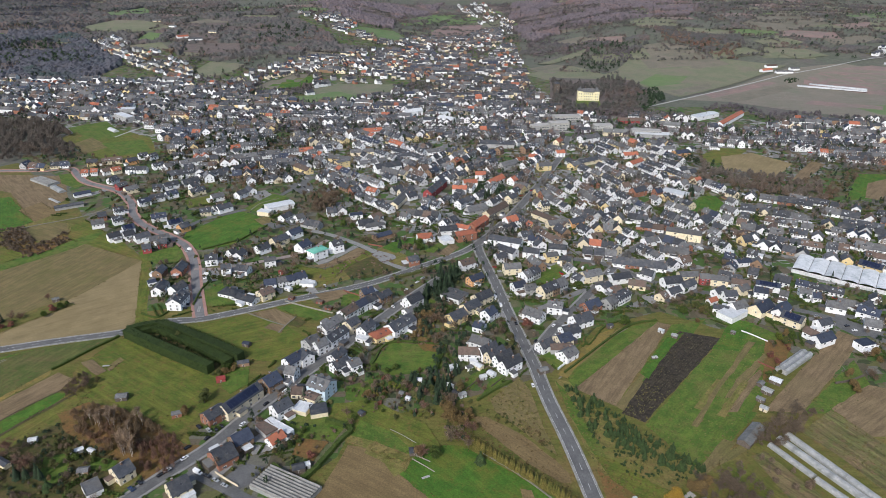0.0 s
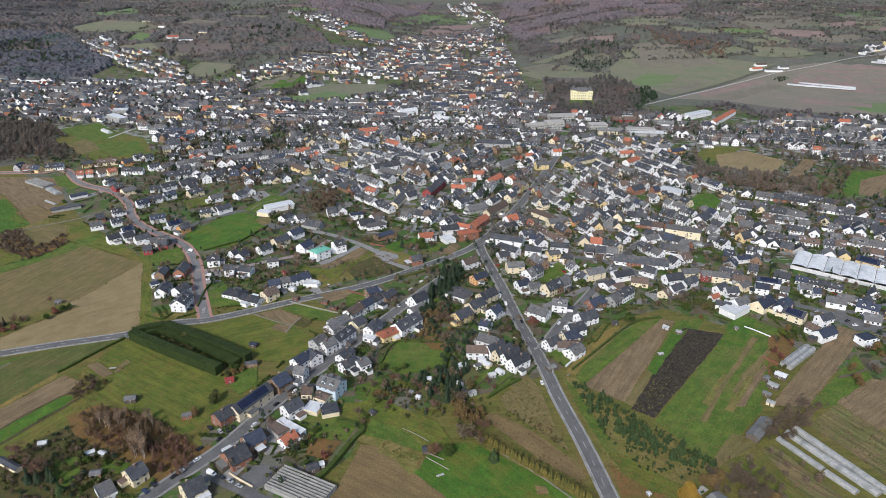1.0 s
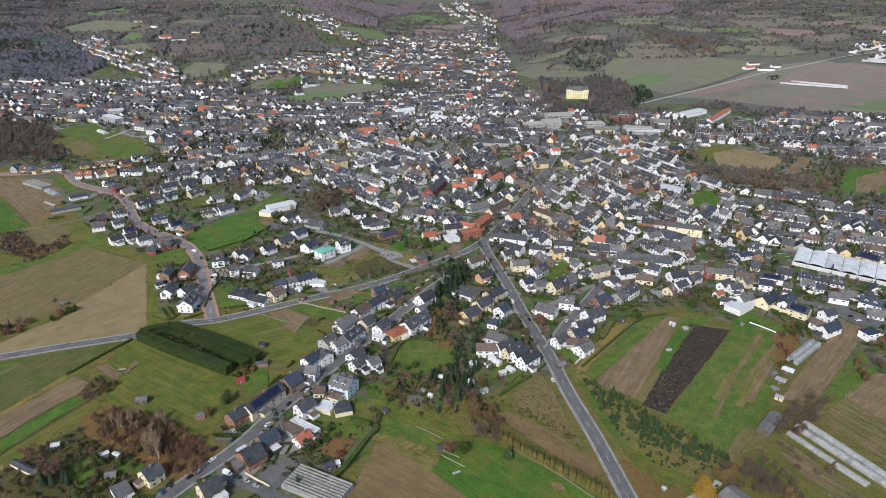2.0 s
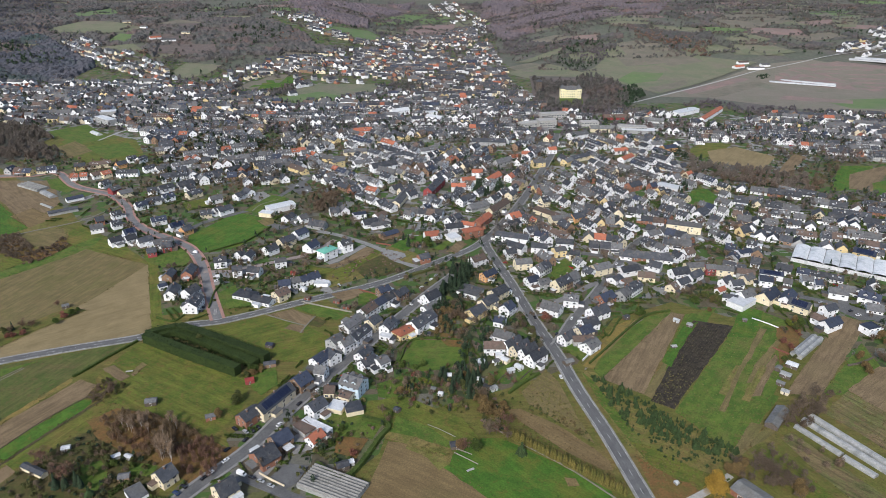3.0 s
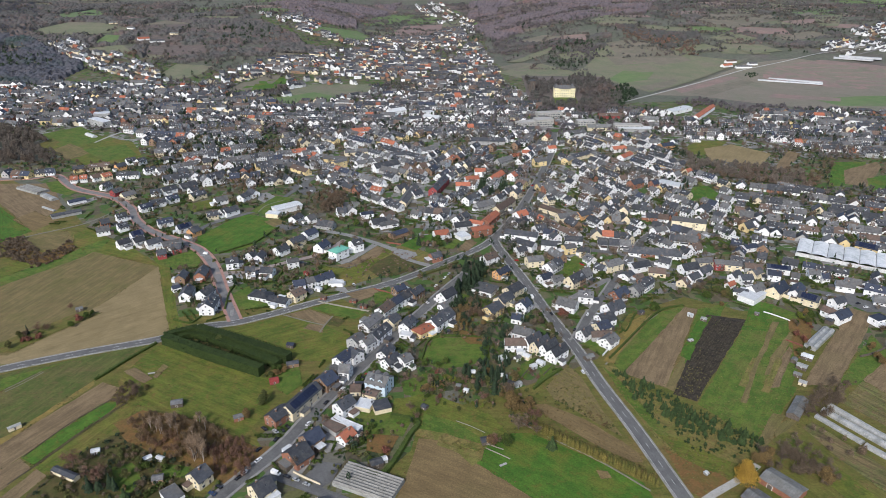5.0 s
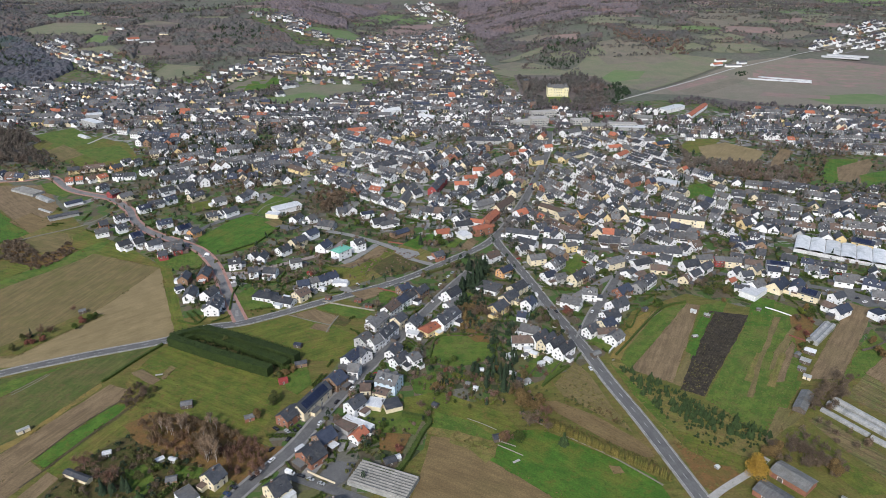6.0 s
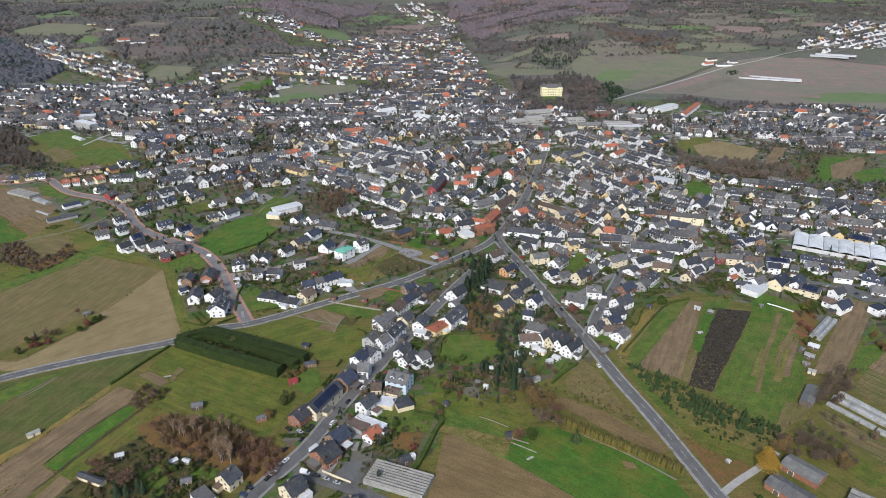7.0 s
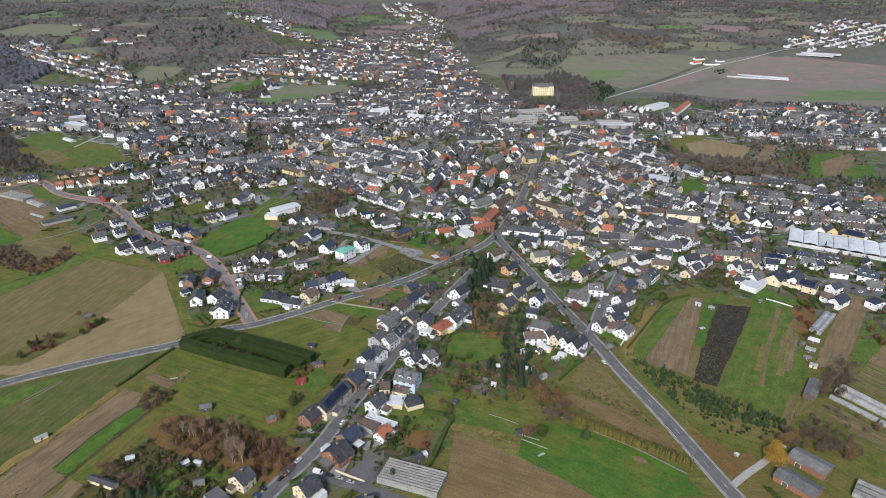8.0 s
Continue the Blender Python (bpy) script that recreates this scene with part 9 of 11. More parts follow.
scatter("garden_bushes", [(-6.4, 334.7), (10.7, 323.5), (23.4, 288.2), (8.7, 282.1), (-7.3, 296.8)], 117, (0.9, 2.4), (0.9, 3.2), "conifer_needles", "dark evergreen bushes in the gardens", 80, 0.2, seed=81, category="shrubs")
scatter("garden_bushes", [(-42.1, 384.2), (-11.2, 369.6), (-3.3, 350.9), (-31.5, 360.9), (-42.1, 365.6)], 32, (0.9, 2.4), (0.9, 3.2), "shrub_leaves", "mixed garden bushes behind the houses", 80, 0.2, seed=82, category="shrubs")
scatter("garden_bushes", [(-42.1, 384.2), (-11.2, 369.6), (-3.3, 350.9), (-31.5, 360.9), (-42.1, 365.6)], 44, (0.9, 2.4), (0.9, 3.2), "rust_crowns", "brown winter shrubs in the gardens", 80, 0.2, seed=82, category="shrubs")
scatter("garden_bushes", [(-42.1, 384.2), (-11.2, 369.6), (-3.3, 350.9), (-31.5, 360.9), (-42.1, 365.6)], 90, (0.9, 2.4), (0.9, 3.2), "conifer_needles", "dark evergreen bushes in the gardens", 80, 0.2, seed=82, category="shrubs")
scatter("garden_bushes", [(-90.6, 278.4), (-72.5, 281.1), (-54.8, 274.5), (-74.1, 248.5), (-88.1, 242.2)], 64, (0.9, 2.4), (0.9, 3.2), "shrub_leaves", "mixed garden bushes behind the houses", 80, 0.2, seed=83, category="shrubs")
scatter("garden_bushes", [(-90.6, 278.4), (-72.5, 281.1), (-54.8, 274.5), (-74.1, 248.5), (-88.1, 242.2)], 88, (0.9, 2.4), (0.9, 3.2), "rust_crowns", "brown winter shrubs in the gardens", 80, 0.2, seed=83, category="shrubs")
scatter("garden_bushes", [(-90.6, 278.4), (-72.5, 281.1), (-54.8, 274.5), (-74.1, 248.5), (-88.1, 242.2)], 180, (0.9, 2.4), (0.9, 3.2), "conifer_needles", "dark evergreen bushes in the gardens", 80, 0.2, seed=83, category="shrubs")
scatter("garden_bushes", [(4.0, 295.6), (15.4, 289.0), (12.6, 267.1), (1.5, 266.0), (-1.2, 280.6)], 22, (0.9, 2.4), (0.9, 3.2), "shrub_leaves", "mixed garden bushes behind the houses", 80, 0.2, seed=84, category="shrubs")
scatter("garden_bushes", [(4.0, 295.6), (15.4, 289.0), (12.6, 267.1), (1.5, 266.0), (-1.2, 280.6)], 31, (0.9, 2.4), (0.9, 3.2), "rust_crowns", "brown winter shrubs in the gardens", 80, 0.2, seed=84, category="shrubs")
scatter("garden_bushes", [(4.0, 295.6), (15.4, 289.0), (12.6, 267.1), (1.5, 266.0), (-1.2, 280.6)], 63, (0.9, 2.4), (0.9, 3.2), "conifer_needles", "dark evergreen bushes in the gardens", 80, 0.2, seed=84, category="shrubs")
plant_in(["bare", "bare_b"], [(-6.8, 405.8), (2.2, 413.8), (5.0, 385.2), (-3.8, 374.3)], 7, (5, 8), 55, "", 0.5)
plant_in(["bare", "fir", "leafy"], [(-6.8, 297.3), (5.1, 301.9), (14.1, 318.0), (7.5, 296.5)], 6, (4, 7), 56, "", 0.5)
plant_in(["bare", "bare_b", "leafy"], [(34.1, 372.3), (45.8, 383.0), (51.0, 353.7), (41.9, 354.2)], 8, (4, 7), 57, "", 0.5)
scatter("garden_trees", [(-16.0, 419.1), (9.0, 465.6), (13.2, 455.1), (3.9, 418.1), (-3.5, 378.0), (-15.8, 367.7), (-19.6, 394.3)], 16, (2, 4), (4, 9), "conifer_needles", "dense dark evergreens behind the street", 90, 0.2, seed=91, category="trees")
scatter("garden_trees", [(-19.9, 390.4), (-1.1, 393.3), (2.5, 363.2), (-9.3, 356.9), (-21.6, 364.5)], 30, (2, 3.6), (3, 6), "tan_leaves", "tan leaved trees behind the street", 110, 0.18, seed=92, category="trees")
scatter("garden_trees", [(21.8, 355.3), (34.1, 383.6), (47.7, 382.9), (51.3, 346.9), (52.6, 360.5), (46.2, 394.8), (36.0, 372.2)], 40, (2, 3.5), (3, 7), "bare_twigs", "bare trees beside the road", 120, 0.34, seed=93, category="trees", upright=1.0, thin=0.16)
scatter("garden_trees", [(0.6, 363.3), (16.5, 369.6), (14.3, 342.4), (-2.0, 324.8), (-8.5, 302.6), (-15.9, 303.1)], 24, (2, 3.6), (4, 8), "conifer_needles", "dense dark evergreens along a garden", 90, 0.2, seed=94, category="trees")
scatter("garden_trees", [(-2.0, 297.0), (16.4, 301.3), (17.8, 273.8), (6.2, 267.6), (-1.4, 277.2)], 34, (2, 3.6), (3, 7), "tan_leaves", "tan autumn trees beside a meadow", 110, 0.18, seed=95, category="trees")
scatter("garden_trees", [(-145.1, 632.3), (-112.9, 657.2), (-97.8, 605.6), (-127.6, 576.7)], 45, (2.5, 4), (6, 10), "bare_twigs", "bare trees beside the hall", 120, 0.34, seed=96, category="trees", upright=1.0, thin=0.16)
scatter("garden_trees", [(34.0, 659.7), (64.0, 677.5), (66.0, 631.1), (37.6, 615.4)], 45, (2, 4), (5, 10), "conifer_needles", "dark evergreens among red roofs", 70, 0.24, seed=97, category="trees")
scatter("garden_trees", [(159.4, 256.7), (176.4, 245.0), (171.8, 229.2), (156.0, 236.0), (141.8, 246.9)], 40, (2, 4), (3, 7), "bare_twigs", "bare brown trees behind the barns", 120, 0.34, seed=98, category="trees", upright=1.0, thin=0.16)
scatter("garden_trees", [(180.3, 286.9), (193.8, 291.4), (184.2, 269.2), (166.7, 258.6)], 30, (2, 3.5), (4, 7), "bare_twigs", "bare trees beside an old shed", 120, 0.34, seed=99, category="trees", upright=1.0, thin=0.16)
scatter("allotment_bushes", [(-227.3, 236.0), (-222.9, 250.3), (-212.9, 266.5), (-200.0, 279.9), (-178.0, 267.2), (-156.2, 245.9), (-154.2, 228.0), (-173.5, 217.2)], 40, (0.9, 2.4), (1.2, 4.0), "conifer_needles", "dark evergreen bushes in the allotments", 80, 0.2, seed=132, category="shrubs", clear=0.3)
scatter("allotment_bushes", [(-227.3, 236.0), (-222.9, 250.3), (-212.9, 266.5), (-200.0, 279.9), (-178.0, 267.2), (-156.2, 245.9), (-154.2, 228.0), (-173.5, 217.2)], 34, (1.2, 2.8), (1.5, 4.5), "bare_twigs", "bare brown bushes in the allotments", 120, 0.34, seed=133, category="shrubs", clear=0.3, upright=1.0, thin=0.16)
# bushes added to darken the gap, where the hedges shade the ground
scatter("court_bushes", [(-199.0, 366.4), (-186.3, 370.4), (-127.7, 335.3), (-136.9, 327.4)], 6, (1.0, 2.0), (1.6, 3.4), "tall_hedge_leaves", "added dark bushes standing in for shade between the tall hedges", 70, 0.22, seed=134, category="shrubs")
scatter("garden_trees", [(115.8, 233.8), (142.5, 241.6), (154.2, 231.7), (146.2, 212.6), (129.4, 222.2), (119.5, 225.3)], 24, (2, 4), (4, 8), "bare_twigs", "bare brown trees behind the barns", 130, 0.34, seed=135, category="trees", upright=1.0, thin=0.16)
scatter("street_gardens", [(-8.2, 466.4), (16.9, 486.8), (32.3, 434.7), (47.7, 382.9), (53.4, 340.3), (35.4, 322.7), (19.9, 355.4), (5.0, 385.2), (-14.3, 386.2)], 38, (1.2, 2.6), (1.5, 4.5), "conifer_needles", "dark evergreens in the street gardens", 80, 0.2, seed=136, category="shrubs", clear=0.3)
scatter("street_gardens", [(-74.8, 360.5), (-28.3, 419.8), (-14.3, 386.2), (-1.3, 330.7), (-33.8, 298.8), (-52.9, 299.9), (-78.9, 311.9)], 60, (1.0, 2.4), (1.0, 3.6), "shrub_leaves", "mixed bushes in the street gardens", 80, 0.2, seed=137, category="shrubs", clear=0.3)
scatter("street_gardens", [(56.5, 353.4), (78.9, 381.2), (124.3, 449.4), (161.3, 428.0), (195.9, 408.0), (186.0, 387.4), (152.5, 405.9), (117.9, 391.0), (73.0, 332.8)], 45, (1.0, 2.4), (1.0, 3.8), "shrub_leaves", "mixed bushes in the street gardens", 80, 0.2, seed=138, category="shrubs", clear=0.3)
scatter("street_gardens", [(-244.4, 489.0), (-214.1, 509.7), (-176.3, 394.8), (-203.1, 396.2)], 60, (0.9, 1.8), (1.0, 3.0), "hedge_leaves", "green garden bushes on the estate", 80, 0.2, seed=139, category="shrubs", clear=0.3)
scatter("street_gardens", [(-184.8, 445.9), (-99.8, 492.6), (-62.7, 502.2), (-57.6, 458.7), (-160.9, 394.0)], 60, (0.9, 1.8), (1.0, 3.0), "hedge_leaves", "green garden bushes on the estate", 80, 0.2, seed=140, category="shrubs", clear=0.3)
scatter("village_copses", [(-789.5, 988.2), (-966.2, 1253.2), (-574.7, 1260.2), (-349.3, 1260.4), (-75.9, 1260.5), (160.5, 1254.9), (184.6, 1052.3), (517.2, 997.3), (846.8, 985.5), (664.8, 764.5), (437.1, 528.2), (352.2, 418.2), (228.8, 476.1), (124.3, 449.4), (40.3, 485.6), (-24.7, 500.3), (-137.6, 667.5), (-292.7, 674.5), (-397.0, 891.8)], 60, (2.5, 5), (6, 11), "mixed_crowns", "clumps of bare trees between the houses", 40, 0.25, clear=1.0, seed=150, category="trees", patchy=0.3)
scatter("village_copses", [(-310.5, 675.3), (-354.1, 807.1), (-340.9, 905.0), (-163.1, 898.0), (-144.3, 727.9), (-185.5, 669.6), (-263.0, 673.2)], 260, (2.2, 4.2), (4, 9), "conifer_needles", "dark evergreens between the village houses", 70, 0.3, seed=312, category="trees", clear=0.5)
scatter("village_copses", [(-310.5, 675.3), (-354.1, 807.1), (-340.9, 905.0), (-163.1, 898.0), (-144.3, 727.9), (-185.5, 669.6), (-263.0, 673.2)], 170, (2.0, 4.0), (3, 7), "bare_twigs", "bare trees between the village houses", 80, 0.3, seed=313, category="trees", clear=0.5)
scatter("village_copses", [(-310.5, 675.3), (-354.1, 807.1), (-340.9, 905.0), (-163.1, 898.0), (-144.3, 727.9), (-185.5, 669.6), (-263.0, 673.2)], 240, (1.5, 3.0), (2, 4), "shrub_leaves", "green shrubs between the village houses", 60, 0.3, seed=314, category="shrubs", clear=0.5)
scatter("village_copses", [(-789.5, 988.2), (-966.2, 1253.2), (-574.7, 1260.2), (-349.3, 1260.4), (-75.9, 1260.5), (160.5, 1254.9), (184.6, 1052.3), (517.2, 997.3), (846.8, 985.5), (664.8, 764.5), (437.1, 528.2), (352.2, 418.2), (228.8, 476.1), (124.3, 449.4), (40.3, 485.6), (-24.7, 500.3), (-137.6, 667.5), (-292.7, 674.5), (-397.0, 891.8)], 60, (2, 4), (6, 12), "conifer_needles", "clumps of dark conifers between the houses", 40, 0.25, clear=1.0, seed=151, category="trees", patchy=0.5)
scatter("hill_conifers", [(-1049.0, 1289.9), (-1666.2, 2186.1), (1886.1, 2282.8), (1341.7, 1609.2), (809.6, 1472.5), (415.8, 1369.2), (181.9, 1473.0), (-55.2, 1712.4), (-235.9, 1571.1), (-453.9, 1303.2), (-686.6, 1360.0)], 260, (3, 5.5), (8, 14), "conifer_needles", "stands of dark conifers on the hills", 30, 0.25, clear=2.0, seed=152, category="trees", patchy=0.42)
scatter("rust_woods", [(-1049.0, 1289.9), (-1666.2, 2186.1), (1886.1, 2282.8), (1341.7, 1609.2), (809.6, 1472.5), (415.8, 1369.2), (181.9, 1473.0), (-55.2, 1712.4), (-235.9, 1571.1), (-453.9, 1303.2), (-686.6, 1360.0)], 200, (3, 6), (5, 10), "rust_crowns", "rusty brown trees on the hills", 30, 0.25, clear=2.0, seed=153, category="trees", patchy=0.45)
scatter("hill_woodland", [(-553.5, 1753.2), (-431.5, 1803.4), (-380.3, 1600.0), (-436.5, 1454.9), (-540.4, 1492.2), (-561.9, 1567.8)], 156, (3, 6), (5, 10), "mixed_crowns", "bare mixed woodland above the village", 22, 0.27, seed=171, category="woods", patchy=-0.1)
scatter("weeds", [(188.0, 275.3), (213.1, 293.6), (223.0, 271.8), (226.4, 255.2), (213.7, 238.7), (199.5, 252.3)], 5, (0.5, 1.0), (0.3, 0.7), "dry_grass", "dry grass tussocks on an olive field", 10, 0.4, seed=172, category="weeds")
scatter("weeds", [(-219.4, 330.9), (-210.3, 359.8), (-197.5, 365.7), (-143.6, 329.6), (-130.5, 321.4), (-128.5, 294.0), (-135.2, 275.6), (-146.9, 276.3), (-173.9, 289.3), (-206.9, 302.3)], 16, (0.4, 0.9), (0.2, 0.4), "dry_grass", "dry grass tufts in a meadow", 10, 0.4, seed=173, category="weeds")
scatter("weeds", [(179.6, 364.5), (206.1, 390.4), (219.6, 373.7), (208.0, 345.2), (182.8, 308.7), (136.4, 253.7), (123.1, 248.0), (107.1, 279.8)], 18, (0.4, 0.9), (0.2, 0.4), "dry_grass", "dry grass tufts in a green field", 10, 0.4, seed=174, category="weeds")
scatter("weeds", [(74.3, 246.7), (93.2, 229.9), (96.8, 222.4), (81.7, 209.5), (75.4, 216.6)], 8, (0.5, 1.1), (0.3, 0.7), "dry_grass", "dry grass tussocks by the road", 10, 0.4, seed=175, category="weeds")
scatter("weeds", [(9.0, 275.7), (17.3, 287.8), (23.9, 289.4), (57.1, 251.8), (60.8, 228.1), (52.0, 230.4), (31.8, 249.1)], 7, (0.5, 1.0), (0.3, 0.7), "tan_leaves", "low dry weeds on a fallow strip", 10, 0.4, seed=176, category="weeds")
# no third hedge stands here: a dark fill for the shaded gap
hedge("tall_hedge", [(-197.6, 367.6), (-186.3, 370.4), (-160.5, 354.4), (-129.5, 332.5)], 7.0, 4.4, "tall_hedge_leaves", "added dark hedge fill standing in for the shaded gap")
scatter("weeds", [(96.8, 289.5), (108.0, 282.7), (131.5, 310.4), (119.1, 318.1)], 7, (0.5, 1.0), (0.4, 0.8), "dry_grass", "yellow weeds on black soil", 10, 0.4, seed=181, category="weeds")
scatter("waste_scrub", [(343.5, 791.1), (389.1, 808.2), (417.7, 762.1), (375.6, 709.6), (323.5, 730.0)], 60, (1.5, 3.5), (1, 3), "mixed_crowns", "low dark scrub on waste ground", 40, 0.25, seed=191, category="scrub", patchy=0.05)
hedge("garden_hedge", [(18.7, 299.3), (28.5, 308.5), (39.3, 317.5)], 1.3, 2.0, "hedge_leaves", "dark clipped hedge beside a fallow field")
hedge("garden_hedge", [(91.7, 374.9), (92.2, 357.3), (106.4, 378.6), (118.3, 387.4)], 1.0, 1.4, "hedge_leaves", "low hedge between gardens and field strips")
hedge("garden_hedge", [(-176.9, 405.1), (-179.1, 428.6), (-178.0, 441.9)], 1.0, 1.4, "hedge_leaves", "clipped hedge round an estate garden")
hedge("garden_hedge", [(-208.6, 393.0), (-195.9, 387.8), (-190.8, 396.5)], 1.0, 1.3, "hedge_leaves", "dark clipped hedge round a small lawn")
hedge("garden_hedge", [(203.4, 492.0), (220.4, 500.8), (232.3, 485.7)], 1.2, 1.6, "hedge_leaves", "clipped hedge round a village lawn")
hedge("garden_hedge", [(1.5, 355.0), (-4.1, 330.9), (-3.7, 321.9)], 1.4, 1.8, "hedge_leaves", "clipped hedge beside a garden lawn")
hedge("garden_hedge", [(-44.0, 333.1), (-34.1, 358.3), (-0.1, 356.4)], 1.2, 1.5, "hedge_leaves", "clipped hedge round a mown lawn")
hedge("garden_hedge", [(71.9, 326.7), (121.7, 379.0), (144.8, 388.8)], 1.2, 1.5, "hedge_leaves", "low hedge between field strips and gardens")
plant_in(["leafy", "green", "tan", "red"], [(-41.2, 321.1), (-2.7, 318.9), (7.5, 296.5), (-22.6, 278.4), (-43.6, 289.2)], 14, (2, 4.5), 61, "", 0.5)
plant_in(["leafy", "tan", "bare"], [(209.5, 362.9), (224.9, 362.1), (199.8, 319.7), (182.8, 308.7)], 6, (2, 4), 62, "", 0.5)
scatter("valley_trees", [(-54.5, 1215.6), (12.3, 1317.1), (79.2, 1444.0), (85.0, 1257.1), (14.1, 1139.9), (-34.9, 1140.7)], 60, (3, 6), (6, 11), "mixed_crowns", "clump of tall bare trees in the valley", 40, 0.25, clear=0.5, seed=201, category="trees", patchy=0.0)
scatter("valley_trees", [(-244.3, 1120.9), (-198.7, 1220.0), (-95.8, 1215.2), (-64.3, 1161.6), (-148.1, 1099.7)], 110, (2, 4.5), (3, 8), "mixed_crowns", "bare trees round an olive meadow", 34, 0.27, clear=0.5, seed=202, category="trees", patchy=-0.1)

scatter("brambles", [(161.7, 272.0), (173.7, 282.8), (183.2, 284.8), (206.8, 295.2), (208.7, 291.8), (185.8, 278.5), (168.3, 265.9), (157.1, 261.9)], 6, (1.2, 2.4), (1.2, 3.0), "bare_twigs", "dark bare brambles at the field corner", 90, 0.4, seed=301, category="brambles", upright=1.0, thin=0.14)
scatter("brambles", [(-217.1, 303.8), (-217.8, 315.2), (-212.9, 322.5), (-205.5, 317.7), (-205.3, 308.2), (-209.5, 301.4)], 5, (1.0, 2.0), (1.2, 2.8), "bare_twigs", "dark bare bushes at the end of the strips", 90, 0.4, seed=302, category="brambles", upright=1.0, thin=0.14)
scatter("brambles", [(24.1, 292.2), (37.0, 285.8), (49.4, 273.4), (56.4, 260.2), (53.7, 257.3), (44.9, 268.1), (32.5, 280.2), (23.1, 287.2)], 6, (0.7, 1.5), (0.8, 1.8), "shrub_leaves", "rows of low dark bushes beside the road", 70, 0.25, seed=303, category="brambles")
scatter("brambles", [(136.6, 235.4), (145.3, 228.2), (146.8, 217.0), (139.3, 213.9), (134.9, 225.1)], 10, (1.5, 2.6), (2.0, 4.5), "bare_twigs", "bare brown shrubs behind the barns", 110, 0.36, seed=304, category="brambles", upright=1.0, thin=0.14)

scatter("brambles", [(-36.3, 264.3), (-27.8, 261.2), (-16.5, 252.9), (-18.4, 246.5), (-25.4, 249.4), (-38.4, 258.5)], 5, (0.6, 1.4), (0.5, 1.5), "dry_grass", "dry weeds between field and meadow", 50, 0.28, seed=305, category="weeds", upright=1.0, thin=0.2)
scatter("hill_conifers", [(-1158.3, 1574.3), (-860.6, 1544.0), (-703.3, 1416.2), (-683.8, 1303.7), (-744.6, 1270.5), (-963.4, 1259.9)], 150, (3, 6), (9, 15), "conifer_needles", "dark conifers in the hillside woods", 34, 0.3, seed=306, category="woods", patchy=0.1)
scatter("hill_conifers", [(-487.0, 1766.5), (-355.4, 1726.8), (-317.8, 1652.9), (-405.4, 1562.6), (-467.9, 1619.2)], 160, (3, 6), (8, 14), "conifer_needles", "dark conifers in the hillside woods", 34, 0.3, seed=307, category="woods", patchy=0.0)
scatter("hill_conifers", [(334.0, 1593.2), (373.8, 1617.8), (451.1, 1623.9), (437.3, 1527.7), (391.2, 1502.7), (337.8, 1522.9)], 110, (3, 5), (8, 14), "conifer_needles", "dark conifers beside the cemetery", 34, 0.3, seed=308, category="woods", patchy=-0.1)
scatter("hill_conifers", [(660.5, 1306.0), (684.3, 1322.7), (690.4, 1304.2), (679.0, 1286.6), (661.9, 1278.3), (654.0, 1288.1)], 25, (2, 3), (3, 5), "conifer_needles", "dark hedge round a pond on the plain", 34, 0.3, seed=309, category="hedge")
scatter("rust_woods", [(583.1, 1662.1), (634.7, 1684.5), (633.6, 1606.1), (584.3, 1548.7), (568.0, 1579.0)], 60, (3, 5), (5, 9), "autumn_crowns", "rusty orange trees on the slope", 34, 0.3, seed=310, category="woods", patchy=-0.2)
scatter("rust_woods", [(-371.1, 1739.4), (-314.8, 1730.0), (-293.1, 1666.6), (-345.8, 1663.6)], 80, (3, 5), (5, 9), "autumn_crowns", "rusty orange trees on the slope", 34, 0.3, seed=311, category="woods", patchy=-0.2)

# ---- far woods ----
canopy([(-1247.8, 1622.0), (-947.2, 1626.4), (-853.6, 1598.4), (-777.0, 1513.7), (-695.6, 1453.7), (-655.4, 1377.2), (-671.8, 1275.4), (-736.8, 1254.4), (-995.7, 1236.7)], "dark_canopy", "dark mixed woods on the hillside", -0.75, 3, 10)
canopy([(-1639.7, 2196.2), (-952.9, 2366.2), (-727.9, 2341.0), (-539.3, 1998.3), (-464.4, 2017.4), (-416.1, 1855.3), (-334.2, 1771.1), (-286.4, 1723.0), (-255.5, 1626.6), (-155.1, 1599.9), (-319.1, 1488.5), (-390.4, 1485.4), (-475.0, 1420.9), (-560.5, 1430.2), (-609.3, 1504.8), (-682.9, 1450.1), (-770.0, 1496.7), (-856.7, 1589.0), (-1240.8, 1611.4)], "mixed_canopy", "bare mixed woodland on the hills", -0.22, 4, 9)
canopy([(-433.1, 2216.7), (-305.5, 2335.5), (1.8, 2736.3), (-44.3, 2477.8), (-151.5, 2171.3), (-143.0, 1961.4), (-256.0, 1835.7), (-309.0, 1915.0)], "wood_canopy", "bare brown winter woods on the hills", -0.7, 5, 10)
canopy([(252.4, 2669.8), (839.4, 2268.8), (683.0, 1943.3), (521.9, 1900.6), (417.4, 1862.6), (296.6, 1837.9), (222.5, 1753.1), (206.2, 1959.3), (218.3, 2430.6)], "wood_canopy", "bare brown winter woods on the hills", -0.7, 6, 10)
canopy([(150.7, 1588.0), (215.9, 1758.3), (315.0, 1666.1), (500.0, 1671.2), (458.1, 1531.0), (411.6, 1506.1), (347.4, 1563.8), (264.1, 1618.2), (179.9, 1511.5)], "mixed_canopy", "bare trees between terraces", -0.05, 7, 8)
